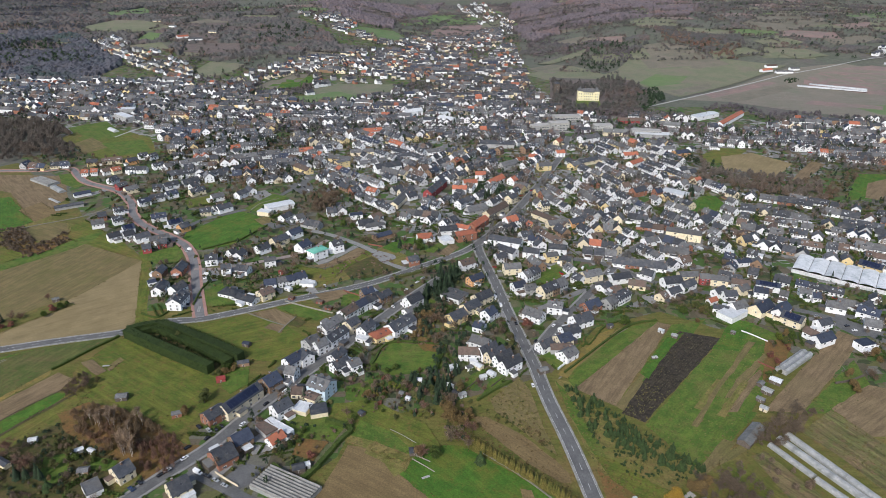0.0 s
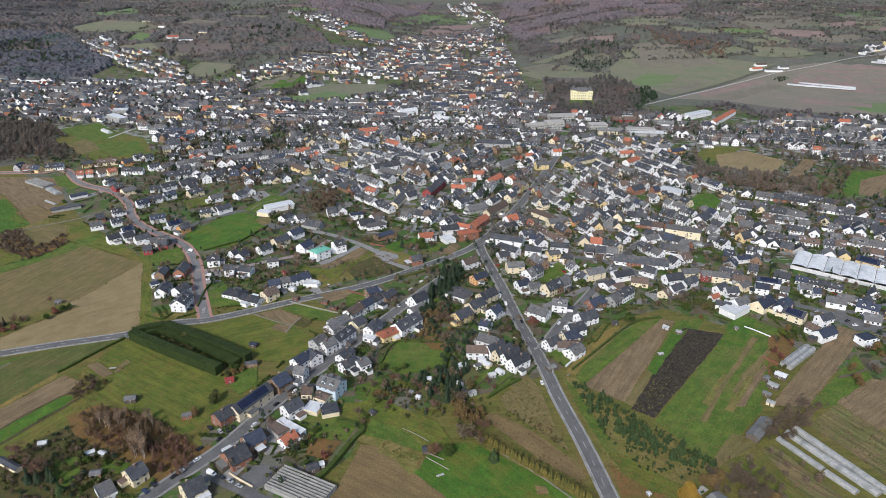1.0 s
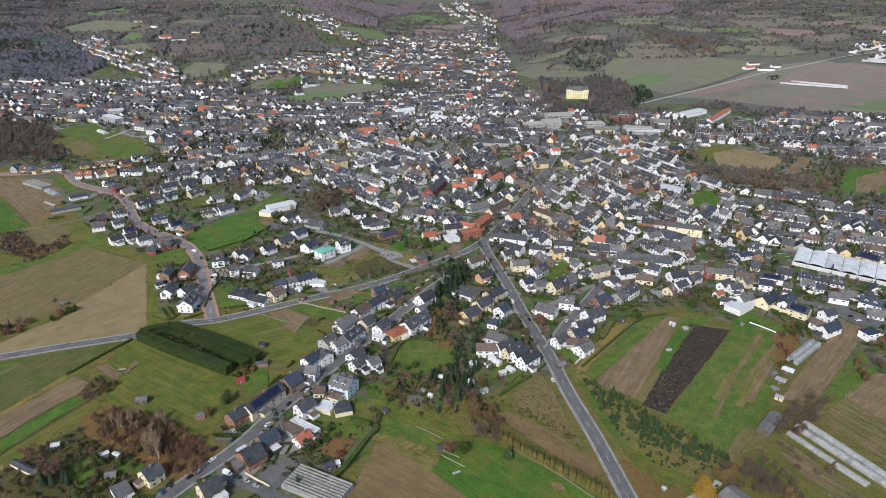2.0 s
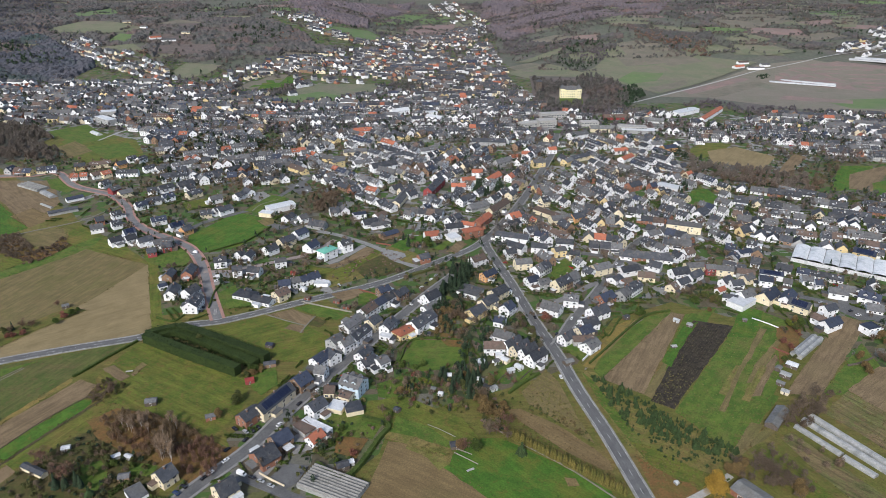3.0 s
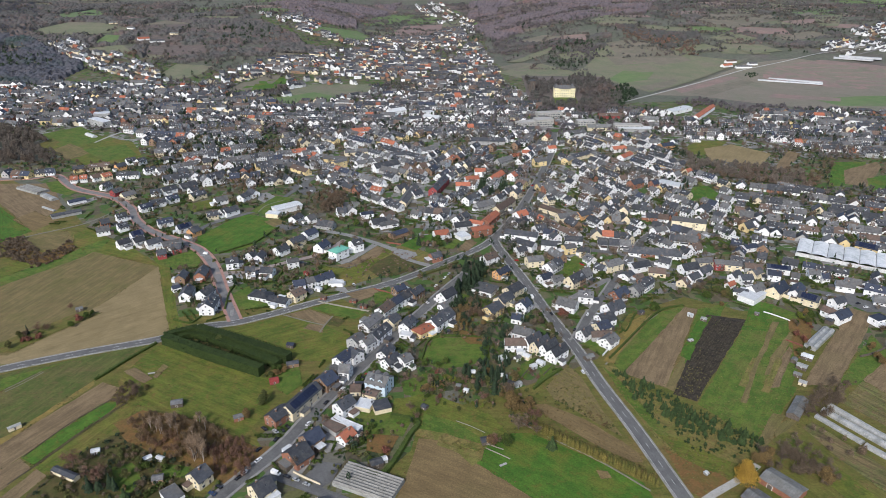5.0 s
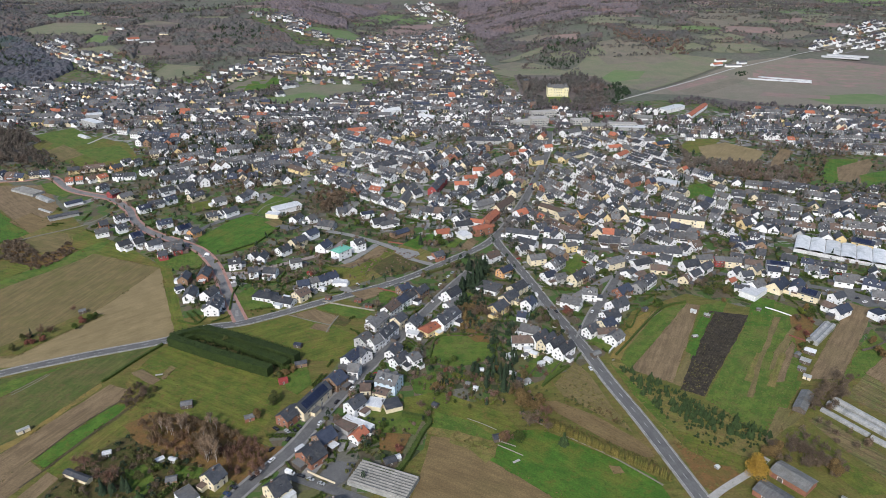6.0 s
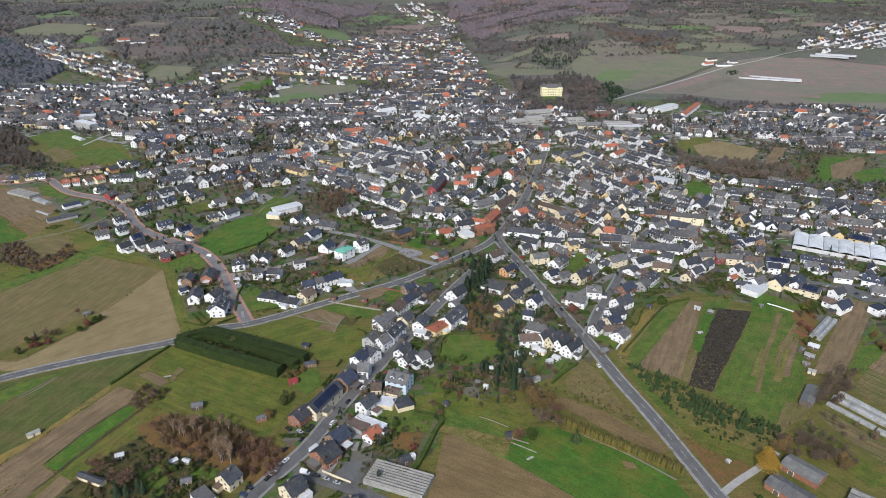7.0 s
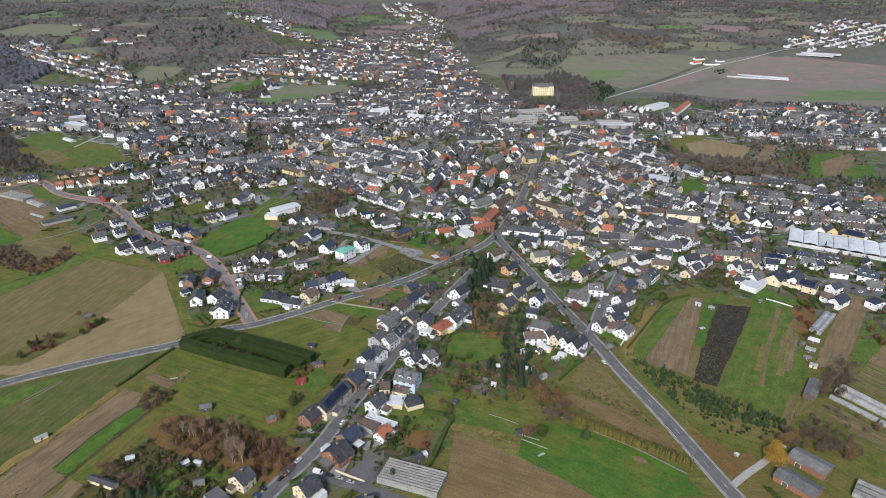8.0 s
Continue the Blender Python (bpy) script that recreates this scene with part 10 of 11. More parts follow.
canopy([(519.0, 1759.4), (643.8, 1749.2), (724.3, 1670.8), (696.0, 1571.4), (588.8, 1473.3), (554.5, 1579.7)], "mixed_canopy", "bare trees and scrub on the slope", -0.12, 8, 7)
canopy([(751.7, 2293.3), (1809.4, 2313.7), (1519.4, 1938.0), (1200.6, 2109.0), (1038.0, 1883.8), (851.3, 1705.7), (866.7, 1539.0), (935.4, 1587.5), (1109.4, 1682.9), (1043.8, 1578.5), (885.4, 1498.3), (731.5, 1670.7), (676.0, 1794.5)], "mixed_canopy", "bare trees and hedgerows on the slopes", -0.02, 9, 7)
canopy([(-128.1, 2654.6), (240.3, 2679.5), (232.1, 2483.5), (118.8, 2497.7), (-44.1, 2502.7)], "mixed_canopy", "bare woodland above the valley", -0.15, 10, 9)

# ---- greenhouses, sheds, landmarks ----
surface("manor_yellow", (0.70, 0.63, 0.40), (0.62, 0.56, 0.36), 4, 0.5, 0.85, 0.1)
surface("grey_glass", (0.165, 0.16, 0.148), (0.215, 0.21, 0.195), 3, 0.5, 0.5, 0.2, c=(0.12, 0.12, 0.11))
surface("far_sheet", (0.38, 0.39, 0.40), (0.46, 0.46, 0.47), 3.0, 0.6, 0.5, 0.2, c=(0.30, 0.31, 0.31))
surface("rust_paint", (0.20, 0.075, 0.05), (0.15, 0.06, 0.045), 2, 0.4, 0.8, 0.2)
surface("red_painted", (0.22, 0.035, 0.03), (0.17, 0.032, 0.028), 2, 0.4, 0.7, 0.2)


def heading(x0, y0, x1, y1):
    return math.degrees(math.atan2(y1 - y0, x1 - x0)), math.hypot(x1 - x0, y1 - y0)


def arch(L, W, h, mat, wall=0.6, n=9):
    """A long sheet bent to an arch, with thickness."""
    v, f = [], []
    for k, grow in ((0, 0.0), (1, 0.08)):
        for x in (-L / 2, L / 2):
            for i in range(n + 1):
                a = math.pi * i / n
                v.append((x, -math.cos(a) * (W / 2 + grow), wall * (0 if i in (0, n) else 1) + math.sin(a) * (h - wall + grow)))
    w = n + 1
    for i in range(n):
        f += [(i, i + 1, w + i + 1, w + i), (2 * w + i, 3 * w + i, 3 * w + i + 1, 2 * w + i + 1), (i, 2 * w + i, 2 * w + i + 1, i + 1), (w + i, w + i + 1, 3 * w + i + 1, 3 * w + i)]
    return mesh_of("cover", v, f, mat)


def tunnel(x0, y0, x1, y1, W, h, label="long plastic-covered growing tunnel on a field", sheet="old_plastic"):
    a, L = heading(x0, y0, x1, y1)
    root = new("polytunnel")
    root.matrix_basis = at((x0 + x1) / 2, (y0 + y1) / 2, terrain((x0 + x1) / 2, (y0 + y1) / 2) + (1.5 if y0 > 1150 else 0), a)
    part("cover", arch(L, W, h, sheet), root, label="pale grey plastic sheet")
    n = max(3, int(L / 8))
    hoop = arch(0.14, W + 0.2, h + 0.06, "concrete")
    for i in range(n + 1):
        part("hoop", hoop, root, at(-L / 2 + L * i / n, 0, 0))
    end = [(0, -math.cos(math.pi * i / 9) * W / 2, math.sin(math.pi * i / 9) * h) for i in range(10)]
    for s in (-1, 1):
        part("end_panel", mesh_of("end_panel", end + [(0.06, p[1], p[2]) for p in end], [tuple(range(10)), tuple(range(19, 9, -1))], sheet), root, at(s * L / 2, 0, 0))
    return tagged(root, label, "polytunnel", "growing tunnels")


def bays(x0, y0, x1, y1, depth, n, h=4.8):
    """A greenhouse of arched bays side by side along a line."""
    a, L = heading(x0, y0, x1, y1)
    w = L / n
    root = new("greenhouse")
    root.matrix_basis = at((x0 + x1) / 2, (y0 + y1) / 2, 0, a)
    roof = arch(depth, w, h, "plastic_sheet", 3.0, 10)
    gut = boxes("gutter", ["corrugated"], (-depth / 2, depth / 2, -0.18, 0.18, 2.9, 3.15))
    for i in range(n):
        part("bay_roof", roof, root, at(-L / 2 + w * (i + 0.5), depth / 2, 0, 90), "pale arched plastic roof")
        for k in range(4):
            part("gable_post", boxes("gable_post", ["concrete"], (-0.06, 0.06, -0.06, 0.06, 0, 3.4)), root, at(-L / 2 + w * (i + k / 4), -0.1, 0))
    for i in range(n + 1):
        part("gutter", gut, root, at(-L / 2 + w * i, depth / 2, 0, 90))
    for s in (0, 1):
        part("wall", boxes("wall", ["plastic_sheet"], (-L / 2, L / 2, -0.05, 0.05, 0, 3.2)), root, at(0, depth * s, 0))
    return tagged(root, "large plastic greenhouse with a row of arched bays", "greenhouse")


def spans(x0, y0, x1, y1, W, n, h, mat="corrugated", label="low glasshouse with ridged grey glass roof"):
    """A low glasshouse with several ridges along it."""
    a, L = heading(x0, y0, x1, y1)
    root = new("greenhouse")
    root.matrix_basis = at((x0 + x1) / 2, (y0 + y1) / 2, 0, a)
    w = W / n
    part("wall", boxes("wall", ["old_plastic"], (-L / 2, L / 2, -W / 2, W / 2, 0, h)), root)
    cols = max(3, int(L / 4))
    pane = boxes("glass_pane", [mat], (-0.49, 0.49, -0.5, 0.5, 0.0, 0.06))
    for i in range(n):
        y = -W / 2 + w * (i + 0.5)
        for s in (-1, 1):
            tilt = math.atan2(0.9, w / 2)
            for k in range(cols):
                m = Matrix.LocRotScale((-L / 2 + L * (k + 0.5) / cols, y + s * w / 4, h + 0.48), Euler((-s * tilt, 0, 0)), (L / cols, w / 2 / math.cos(tilt), 1))
                part("glass_pane", pane, root, m)
        part("ridge_bar", boxes("ridge_bar", ["corrugated"], (-L / 2, L / 2, -0.1, 0.1, h + 0.9, h + 1.05)), root, at(0, y, 0))
    return tagged(root, label, "greenhouse")


def shed(x, y, angle, L, W, h, wall, roof, label, name="shed"):
    """A small hut with a pitched roof, a door and a post at each corner."""
    root = new(name)
    root.matrix_basis = at(x, y, 0, angle)
    part("wall", wall_mesh(L, W, h, h + W * 0.22, wall), root)
    part("roof", roof_mesh(L, W, h, h + W * 0.22, roof, 0.25, 0.1), root)
    part("door", DOOR, root, at(0, -W / 2 - 0.02, 0, 0, 0.9, 1, 1.9))
    return tagged(root, label, "shed")


spans(130.5, 199.1, 143.3, 184.0, 12, 3, 2.4, "grey_glass", "glasshouse with grey panes behind the barns")
bays(273.8, 466.0, 348.0, 412.7, 32, 8)
spans(-86.5, 239.3, -60.0, 225.4, 15.5, 9, 2.1, "grey_glass")
spans(201.6, 328.4, 227.1, 348.3, 7, 2, 2.6, "old_plastic", "long pale glasshouse beside a garden")
spans(-445.8, 683.2, -416.0, 663.7, 13, 4, 2.0, "grey_glass", "pale glasshouse of the nursery")
tunnel(-469.1, 905.5, -452.4, 889.6, 7, 3.0, "short white polytunnel on a meadow", "plastic_sheet")
tunnel(-412.8, 656.7, -394.2, 640.6, 7, 2.6)
tunnel(-397.1, 621.3, -381.1, 609.6, 2.5, 1.2)
tunnel(666.0, 1259.9, 768.3, 1208.9, 9, 2.4, "long white plastic tunnel on a far field", "far_sheet")
tunnel(695.9, 1273.2, 776.0, 1221.6, 8, 2.4, "long white plastic tunnel on a far field", "far_sheet")
tunnel(925.2, 1423.6, 987.7, 1381.2, 14, 3.5, "long white plastic tunnel on a far field", "far_sheet")
tunnel(945.3, 1435.3, 1013.0, 1390.8, 14, 3.5, "long white plastic tunnel on a far field", "far_sheet")
tunnel(178.9, 272.5, 200.3, 225.8, 4.0, 2.2)
tunnel(173.1, 269.4, 194.6, 225.8, 4.0, 2.2)
tunnel(166.3, 264.6, 177.3, 242.2, 3.4, 1.9)
tunnel(177.6, 240.7, 185.0, 227.0, 3.8, 1.9)
shed(-257.6, 284.9, 40, 6.0, 2.2, 2.0, "cream_render", "old_plastic", "old white site caravan on a meadow", "caravan")
shed(-179.3, 299.0, 10, 6, 4.5, 2.4, "bark", "grey_tile", "open wooden field shelter with grey roof")
shed(-129.7, 316.5, 20, 5, 4, 2.3, "red_render", "red_painted", "red wooden garden hut on a terrace")
shed(-121.2, 332.8, 15, 7, 4, 2.4, "brown_brick", "slate", "garden shed with dark roof")
shed(-143.4, 284.6, 20, 5, 3.5, 2.2, "red_brick", "grey_tile", "small brick garden shed")
shed(-216.3, 248.1, -28, 15, 3.4, 2.2, "cream_render", "slate", "long low white allotment hut with dark roof")
shed(-208.4, 263.2, 15, 4, 3, 2.0, "old_plastic", "plastic_sheet", "small pale garden glasshouse beside a lawn")
shed(-182.2, 255.6, 35, 6, 2.4, 2.0, "old_plastic", "pale_metal", "pale metal shed in the allotments")
shed(-175.0, 255.6, -25, 4, 2.2, 2.0, "old_plastic", "pale_metal", "pale metal shed in the allotments")
shed(-171.9, 241.8, 10, 5, 4, 2.2, "brown_brick", "grey_tile", "small garden shed with grey roof")
shed(-69.9, 244.9, 20, 6, 4.5, 2.3, "bark", "slate", "dark wooden garden shed beside a lawn")
shed(-66.7, 246.9, 20, 4, 3, 2.1, "plastic_sheet", "plastic_sheet", "small garden glasshouse beside a lawn")
shed(-14.1, 257.0, 10, 6, 4, 2.3, "bark", "slate", "dark shed at the edge of a meadow")
shed(194.1, 318.7, -44, 6.4, 5, 2.3, "bark", "pale_metal", "field shed with a pale sheet roof")
shed(184.8, 308.9, -47, 5.7, 4.5, 2.2, "bark", "old_plastic", "field shed with a pale sheet roof")
shed(177.6, 301.2, -45, 4.4, 3, 2.0, "bark", "corrugated", "low grey field shed")
shed(175.9, 293.2, -43, 4.2, 3.4, 2.0, "cream_render", "old_plastic", "small cream field hut")
shed(159.1, 270.6, -135, 19.8, 6.5, 2.6, "bark", "corrugated", "long old open shed under bare trees")
shed(87.7, 227.2, 27, 1.6, 2.0, 1.2, "old_plastic", "plastic_sheet", "small white box beside the road")
shed(3.5, 311.4, -41, 3.8, 3, 2.2, "plastic_sheet", "plastic_sheet", "small white garden glasshouse")
shed(6.9, 304.9, -40, 3.8, 3, 2.0, "bark", "slate", "dark garden hut behind the row houses")
shed(10.5, 303.4, 29, 4.1, 3, 2.1, "plastic_sheet", "old_plastic", "pale garden hut behind the row houses")
shed(21.1, 331.0, -43, 4.9, 4, 2.4, "cream_render", "pale_metal", "pale terrace roof behind a row house")
shed(28.1, 323.3, -46, 4.5, 4, 2.4, "white_render", "pale_metal", "pale terrace roof behind a row house")
shed(-19.8, 299.6, -27, 2.7, 2.4, 2.0, "plastic_sheet", "plastic_sheet", "small glasshouse in a garden")
shed(-23.6, 304.1, -26, 2.8, 2.6, 2.0, "bark", "corrugated", "grey garden hut among shrubs")
shed(-106.0, 441.4, -28, 6.6, 3.2, 2.6, "white_render", "pale_metal", "white garage behind terraced houses")
shed(-99.2, 438.2, -27, 6.9, 3.2, 2.6, "white_render", "pale_metal", "white garage behind terraced houses")
shed(-115.0, 429.4, -33, 5.3, 3.2, 2.5, "white_render", "pale_metal", "white garage behind terraced houses")
shed(-121.2, 426.1, -33, 5.3, 3.2, 2.5, "grey_render", "slate", "grey garage behind terraced houses")
shed(-126.1, 456.4, -30, 4.4, 3, 2.2, "rust_paint", "red_painted", "small red garden hut")
shed(150.4, 367.4, -40, 3.8, 3, 2.1, "bark", "old_plastic", "small garden hut beside the black field")
shed(143.8, 374.1, -41, 3.8, 2.6, 2.0, "plastic_sheet", "plastic_sheet", "small pale hut on a garden lawn")
shed(190.8, 372.8, -36, 2.9, 2.4, 1.8, "bark", "corrugated", "small wooden hut on a green lawn")
shed(-125.0, 354.1, -20, 4.8, 3.4, 2.2, "bark", "blue_tile", "dark blue-roofed hut beside the hedge")
shed(-44.2, 286.4, -41, 3.2, 3, 2.0, "bark", "slate", "dark garden hut by a lawn")
shed(-276.5, 410.3, 30, 4.5, 3.5, 2.2, "bark", "corrugated", "small grey hut on an overgrown strip")
shed(130.1, 342.7, 10, 3.5, 2.2, 1.4, "bark", "old_plastic", "small pale garden shelter on a lawn")
shed(150.4, 368.3, 20, 3, 2.2, 1.8, "white_render", "old_plastic", "small white garden hut beside a lawn")
shed(23.0, 320.4, 25, 4, 3, 2.2, "pale_metal", "plastic_sheet", "small pale garden glasshouse beside a lawn")
shed(59.1, 327.4, 25, 6, 4, 2.4, "bark", "corrugated", "garden shed beside the road")
shed(-88.4, 410.1, -20, 5, 3, 2.1, "rust_paint", "brown_tile", "reddish garden hut beside a lawn")
shed(-109.7, 415.4, -20, 4, 3, 2.1, "rust_paint", "brown_tile", "reddish garden hut beside a lawn")
shed(-80.7, 401.5, -20, 5, 3, 2.1, "rust_paint", "brown_tile", "reddish garden hut beside a lawn")
shed(5.6, 330.3, 25, 5, 4, 2.2, "white_render", "pale_metal", "pale garden shed beside a lawn")
shed(-14.7, 316.7, 0, 4, 3, 2.2, "plastic_sheet", "plastic_sheet", "small garden glasshouse beside a lawn")

shed(-25.4, 363.3, 25, 3.5, 2.6, 2.2, "bark", "slate", "dark wooden garden shed behind the street")
shed(5.1, 348.1, 30, 3.5, 2.6, 2.2, "bark", "brown_tile", "brown wooden garden shed among bushes")
shed(15.2, 329.8, 30, 4, 3, 2.2, "white_render", "grey_tile", "small white garden shed beside lawns")
shed(-39.6, 383.0, -20, 3.5, 2.6, 2.2, "bark", "corrugated", "wooden garden shed with sheet roof")
shed(110.8, 379.5, 20, 4, 3, 2.2, "bark", "slate", "dark garden shed beside a field strip")
shed(183.9, 315.7, 40, 4, 3, 2.2, "bark", "corrugated", "old field shed among reddish shrubs")


def bench(x, y, angle, label):
    """A long pale trough or bench on legs."""
    root = new("bench")
    root.matrix_basis = at(x, y, 0, angle)
    part("top", boxes("top", ["concrete"], (-2, 2, -0.6, 0.6, 0.6, 0.8)), root)
    leg = boxes("leg", ["bark"], (-0.1, 0.1, -0.5, 0.5, 0, 0.6))
    for u in (-1.5, 1.5):
        part("leg", leg, root, at(u, 0, 0))
    tagged(root, label, "bench")


bench(-8.4, 240.1, 25, "pale wooden bench table on the green meadow")
bench(-202.9, 330.0, 10, "pale flat table beside bare garden plots")


def castle(x, y, angle):
    """A pale yellow manor with corner pavilions, rows of windows and steep grey roofs."""
    root = new("manor_house")
    root.matrix_basis = at(x, y, 0, angle, 0.9)
    part("wall", wall_mesh(34, 17, 16, 16.02, "manor_yellow"), root)
    part("roof", hip_mesh(34, 17, 16, 23, "grey_tile"), root)
    for s in (-1, 1):
        p = part("pavilion", boxes("pavilion", ["manor_yellow"], (-4.5, 4.5, -10, 10, 0, 18)), root, at(s * 15.5, 0, 0))
        part("pavilion_roof", hip_mesh(20, 9, 18, 25, "grey_tile"), p, at(0, 0, 0, 90))
        for k in range(3):
            for u in (-2, 2):
                part("window", WINDOW, p, at(u, -10.03, 3.2 + 5 * k, 0, 1.5, 1, 2.4))
        part("chimney", CHIMNEY, root, at(s * 6, 0, 23, 0, 1.8))
    for k in range(3):
        for i in range(5):
            part("window", WINDOW, root, at(-7 + 3.5 * i, -8.53, 3.2 + 5 * k, 0, 1.5, 1, 2.4))
    return tagged(root, "pale yellow manor house with steep grey roofs", "manor")


castle(244.9, 1132.6, -6)
tower = new("stone_tower")
tower.matrix_basis = at(197.6, 1176.5, 0, 10)
part("shaft", boxes("shaft", ["bark"], (-4, 4, -4, 4, 0, 19), (-4.4, 4.4, -4.4, 4.4, 19, 20.2)), tower)
part("roof", hip_mesh(9, 9, 20.2, 24, "slate"), tower)
for k in range(3):
    part("window", WINDOW, tower, at(0, -4.03, 5 + 5 * k, 0, 1.0, 1, 1.8))
tagged(tower, "square brown stone tower among bare trees", "tower")


def school(x, y, angle, L, W, h):
    """A flat-roofed concrete block with bands of windows."""
    root = new("school_building")
    root.matrix_basis = at(x, y, 0, angle)
    part("wall", wall_mesh(L, W, h, h + 0.02, "concrete"), root)
    part("roof", flat_mesh(L, W, h, "concrete"), root)
    for k in range(int(h / 3.3)):
        for i in range(int(L / 4)):
            part("window", WINDOW, root, at(-L / 2 + 2 + 4 * i, -W / 2 - 0.03, 1.9 + 3.3 * k, 0, 3.2, 1, 1.6))
    return tagged(root, "pale concrete school block with a flat grey roof", "school")


school(136.7, 919.0, 18, 30, 14, 8)
school(161.2, 918.1, 8, 26, 16, 12)
school(182.4, 978.0, 8, 40, 14, 8)
school(225.3, 925.9, 0, 26, 14, 7)
school(278.8, 896.9, -6, 40, 14, 7)

# ---- driveways and forecourts between houses and streets ----
def driveway(x, y, rng):
    """A paved way from a house to the nearest street."""
    best, q = 1e9, None
    for line, w in ROADS[:14]:
        for a in line[::2]:
            d = math.hypot(a.x - x, a.y - y)
            if d < best:
                best, q = d, a
    if q is None or best > 30 or best < 5:
        return
    a = math.degrees(math.atan2(q.y - y, q.x - x))
    w = rng.uniform(4, 9)
    off = rng.uniform(-4, 4)
    ob = new("driveway", boxes("driveway", [rng.choice(("paving", "paving", "asphalt", "gravel"))], (1.0, best - 1.0, off - w / 2, off + w / 2, 0.0, 0.25 + 0.0005 * (len(bpy.data.objects) % 60))))
    ob.matrix_basis = at(x, y, 0, a)
    tagged(ob, "paved driveway between a house and the street", "driveway", kind="structure")


drive = random.Random(5)
for x, y, r in list(TAKEN):
    if y < 660 and drive.random() < 0.36:
        driveway(x, y, drive)

# ---- cars ----
surface("rubber", (0.02, 0.02, 0.02), (0.03, 0.03, 0.03), 0.5, 0.2, 0.9, 0.0)


def profile(pts, half, mats, name, taper=0.0):
    """A side outline drawn across the width; upper points lean inwards."""
    zt = max(p[1] for p in pts)
    v = []
    for s in (-1, 1):
        for x, z in pts:
            v.append((x, s * (half - taper * z / zt), z))
    n = len(pts)
    f = [tuple(range(n - 1, -1, -1)), tuple(range(n, 2 * n))]
    f += [(i, (i + 1) % n, n + (i + 1) % n, n + i) for i in range(n)]
    return mesh_of(name, v, f, mats)


def wheel_mesh():
    v, f = [], []
    for y in (-0.11, 0.11):
        v += [(0.32 * math.cos(2 * math.pi * i / 10), y, 0.32 * math.sin(2 * math.pi * i / 10)) for i in range(10)]
    f = [tuple(range(10)), tuple(range(19, 9, -1))] + [(i, i + 10, (i + 1) % 10 + 10, (i + 1) % 10) for i in range(10)]
    return mesh_of("wheel", v, f, "rubber")


WHEEL = wheel_mesh()
CARS = {}
CAR_LABEL = {"white": "white", "silver": "silver-grey", "black": "black", "blue": "dark blue", "red": "red"}


def car(x, y, colour, turn=0.0, van=False):
    """A parked car set along the nearest street."""
    best, a, lift = 1e9, 0.0, 0.0
    for line, w in ROADS:
        for p, q in zip(line, line[1:]):
            d = (p.x - x) ** 2 + (p.y - y) ** 2
            if d < best:
                best, a, lift = d, math.degrees(math.atan2(q.y - p.y, q.x - p.x)), 0.34 if d < (w - 1.6) ** 2 else 0.46 if d < (w + 0.3) ** 2 else 0.27
    m = at(x, y, lift, a + turn, 0.93)
    if (colour, van) in CARS:
        ob = copy_thing(CARS[colour, van], m)
        return ob
    root = new("van" if van else "car")
    root.matrix_basis = m
    if van:
        part("body", profile([(-2.6, 0.3), (2.6, 0.3), (2.6, 1.0), (2.0, 1.25), (1.4, 2.2), (-2.5, 2.3), (-2.6, 2.1)], 0.98, ["paint_" + colour], "body", 0.12), root)
        part("windscreen", profile([(2.02, 1.27), (1.98, 1.3), (1.5, 2.08), (1.54, 2.1)], 0.8, ["glass_dark"], "windscreen"), root, at(0.04, 0, 0.02))
        xs = (-1.7, 1.7)
    else:
        part("body", profile([(-2.15, 0.3), (2.15, 0.3), (2.18, 0.62), (1.95, 0.8), (1.0, 0.92), (-1.8, 0.95), (-2.15, 0.85)], 0.88, ["paint_" + colour], "body", 0.05), root)
        part("cabin", profile([(-1.8, 0.93), (1.05, 0.9), (0.35, 1.38), (-1.25, 1.4)], 0.8, ["glass_dark"], "cabin", 0.2), root, label="dark glass cabin")
        part("roof_panel", profile([(0.32, 1.36), (-1.22, 1.38), (-1.2, 1.45), (0.25, 1.44)], 0.62, ["paint_" + colour], "roof_panel"), root)
        xs = (-1.3, 1.35)
    for u in xs:
        for s in (-1, 1):
            part("wheel", WHEEL, root, at(u, s * 0.82, 0.32))
    CARS[colour, van] = root
    return tagged(root, f"{CAR_LABEL[colour]} {'delivery van' if van else 'car'} parked beside a village street", "van" if van else "car", "parked cars")


car(-128.4, 275.2, "black", 70)
car(-122.4, 272.7, "silver", 70)
car(-118.8, 273.4, "black", 60)
car(-116.6, 275.9, "black", 60)
car(-121.0, 266.5, "black")
car(-128.6, 259.4, "black")
car(-127.3, 251.7, "white")
car(-132.5, 243.6, "white")
car(-134.6, 240.4, "black")
car(-106.0, 277.6, "white")
car(-117.5, 242.0, "white", 0, True)
car(-112.0, 239.5, "black")
car(-107.4, 237.0, "silver")
car(-102.2, 233.8, "silver")
car(-142.4, 235.1, "black", 90)
car(-144.6, 231.0, "blue", 90)
car(-90.1, 306.6, "white")
car(-98.0, 294.8, "black")
car(-81.8, 335.1, "red")
car(-78.6, 316.3, "black", 80)
car(-76.1, 319.6, "red", 80)
car(-66.1, 362.1, "white", 0, True)
car(-55.1, 408.4, "black")
car(-48.2, 419.0, "silver")
car(-36.3, 404.9, "white", 70)
car(-27.9, 430.4, "white")
car(-24.2, 436.7, "black")
car(-20.4, 443.1, "white")
car(-16.5, 449.7, "silver")
car(28.2, 463.5, "white")
car(33.0, 456.1, "white")
car(37.8, 423.4, "black")
car(40.0, 407.6, "white", 0, True)
car(48.5, 382.8, "black")
car(42.4, 362.5, "white", 60)
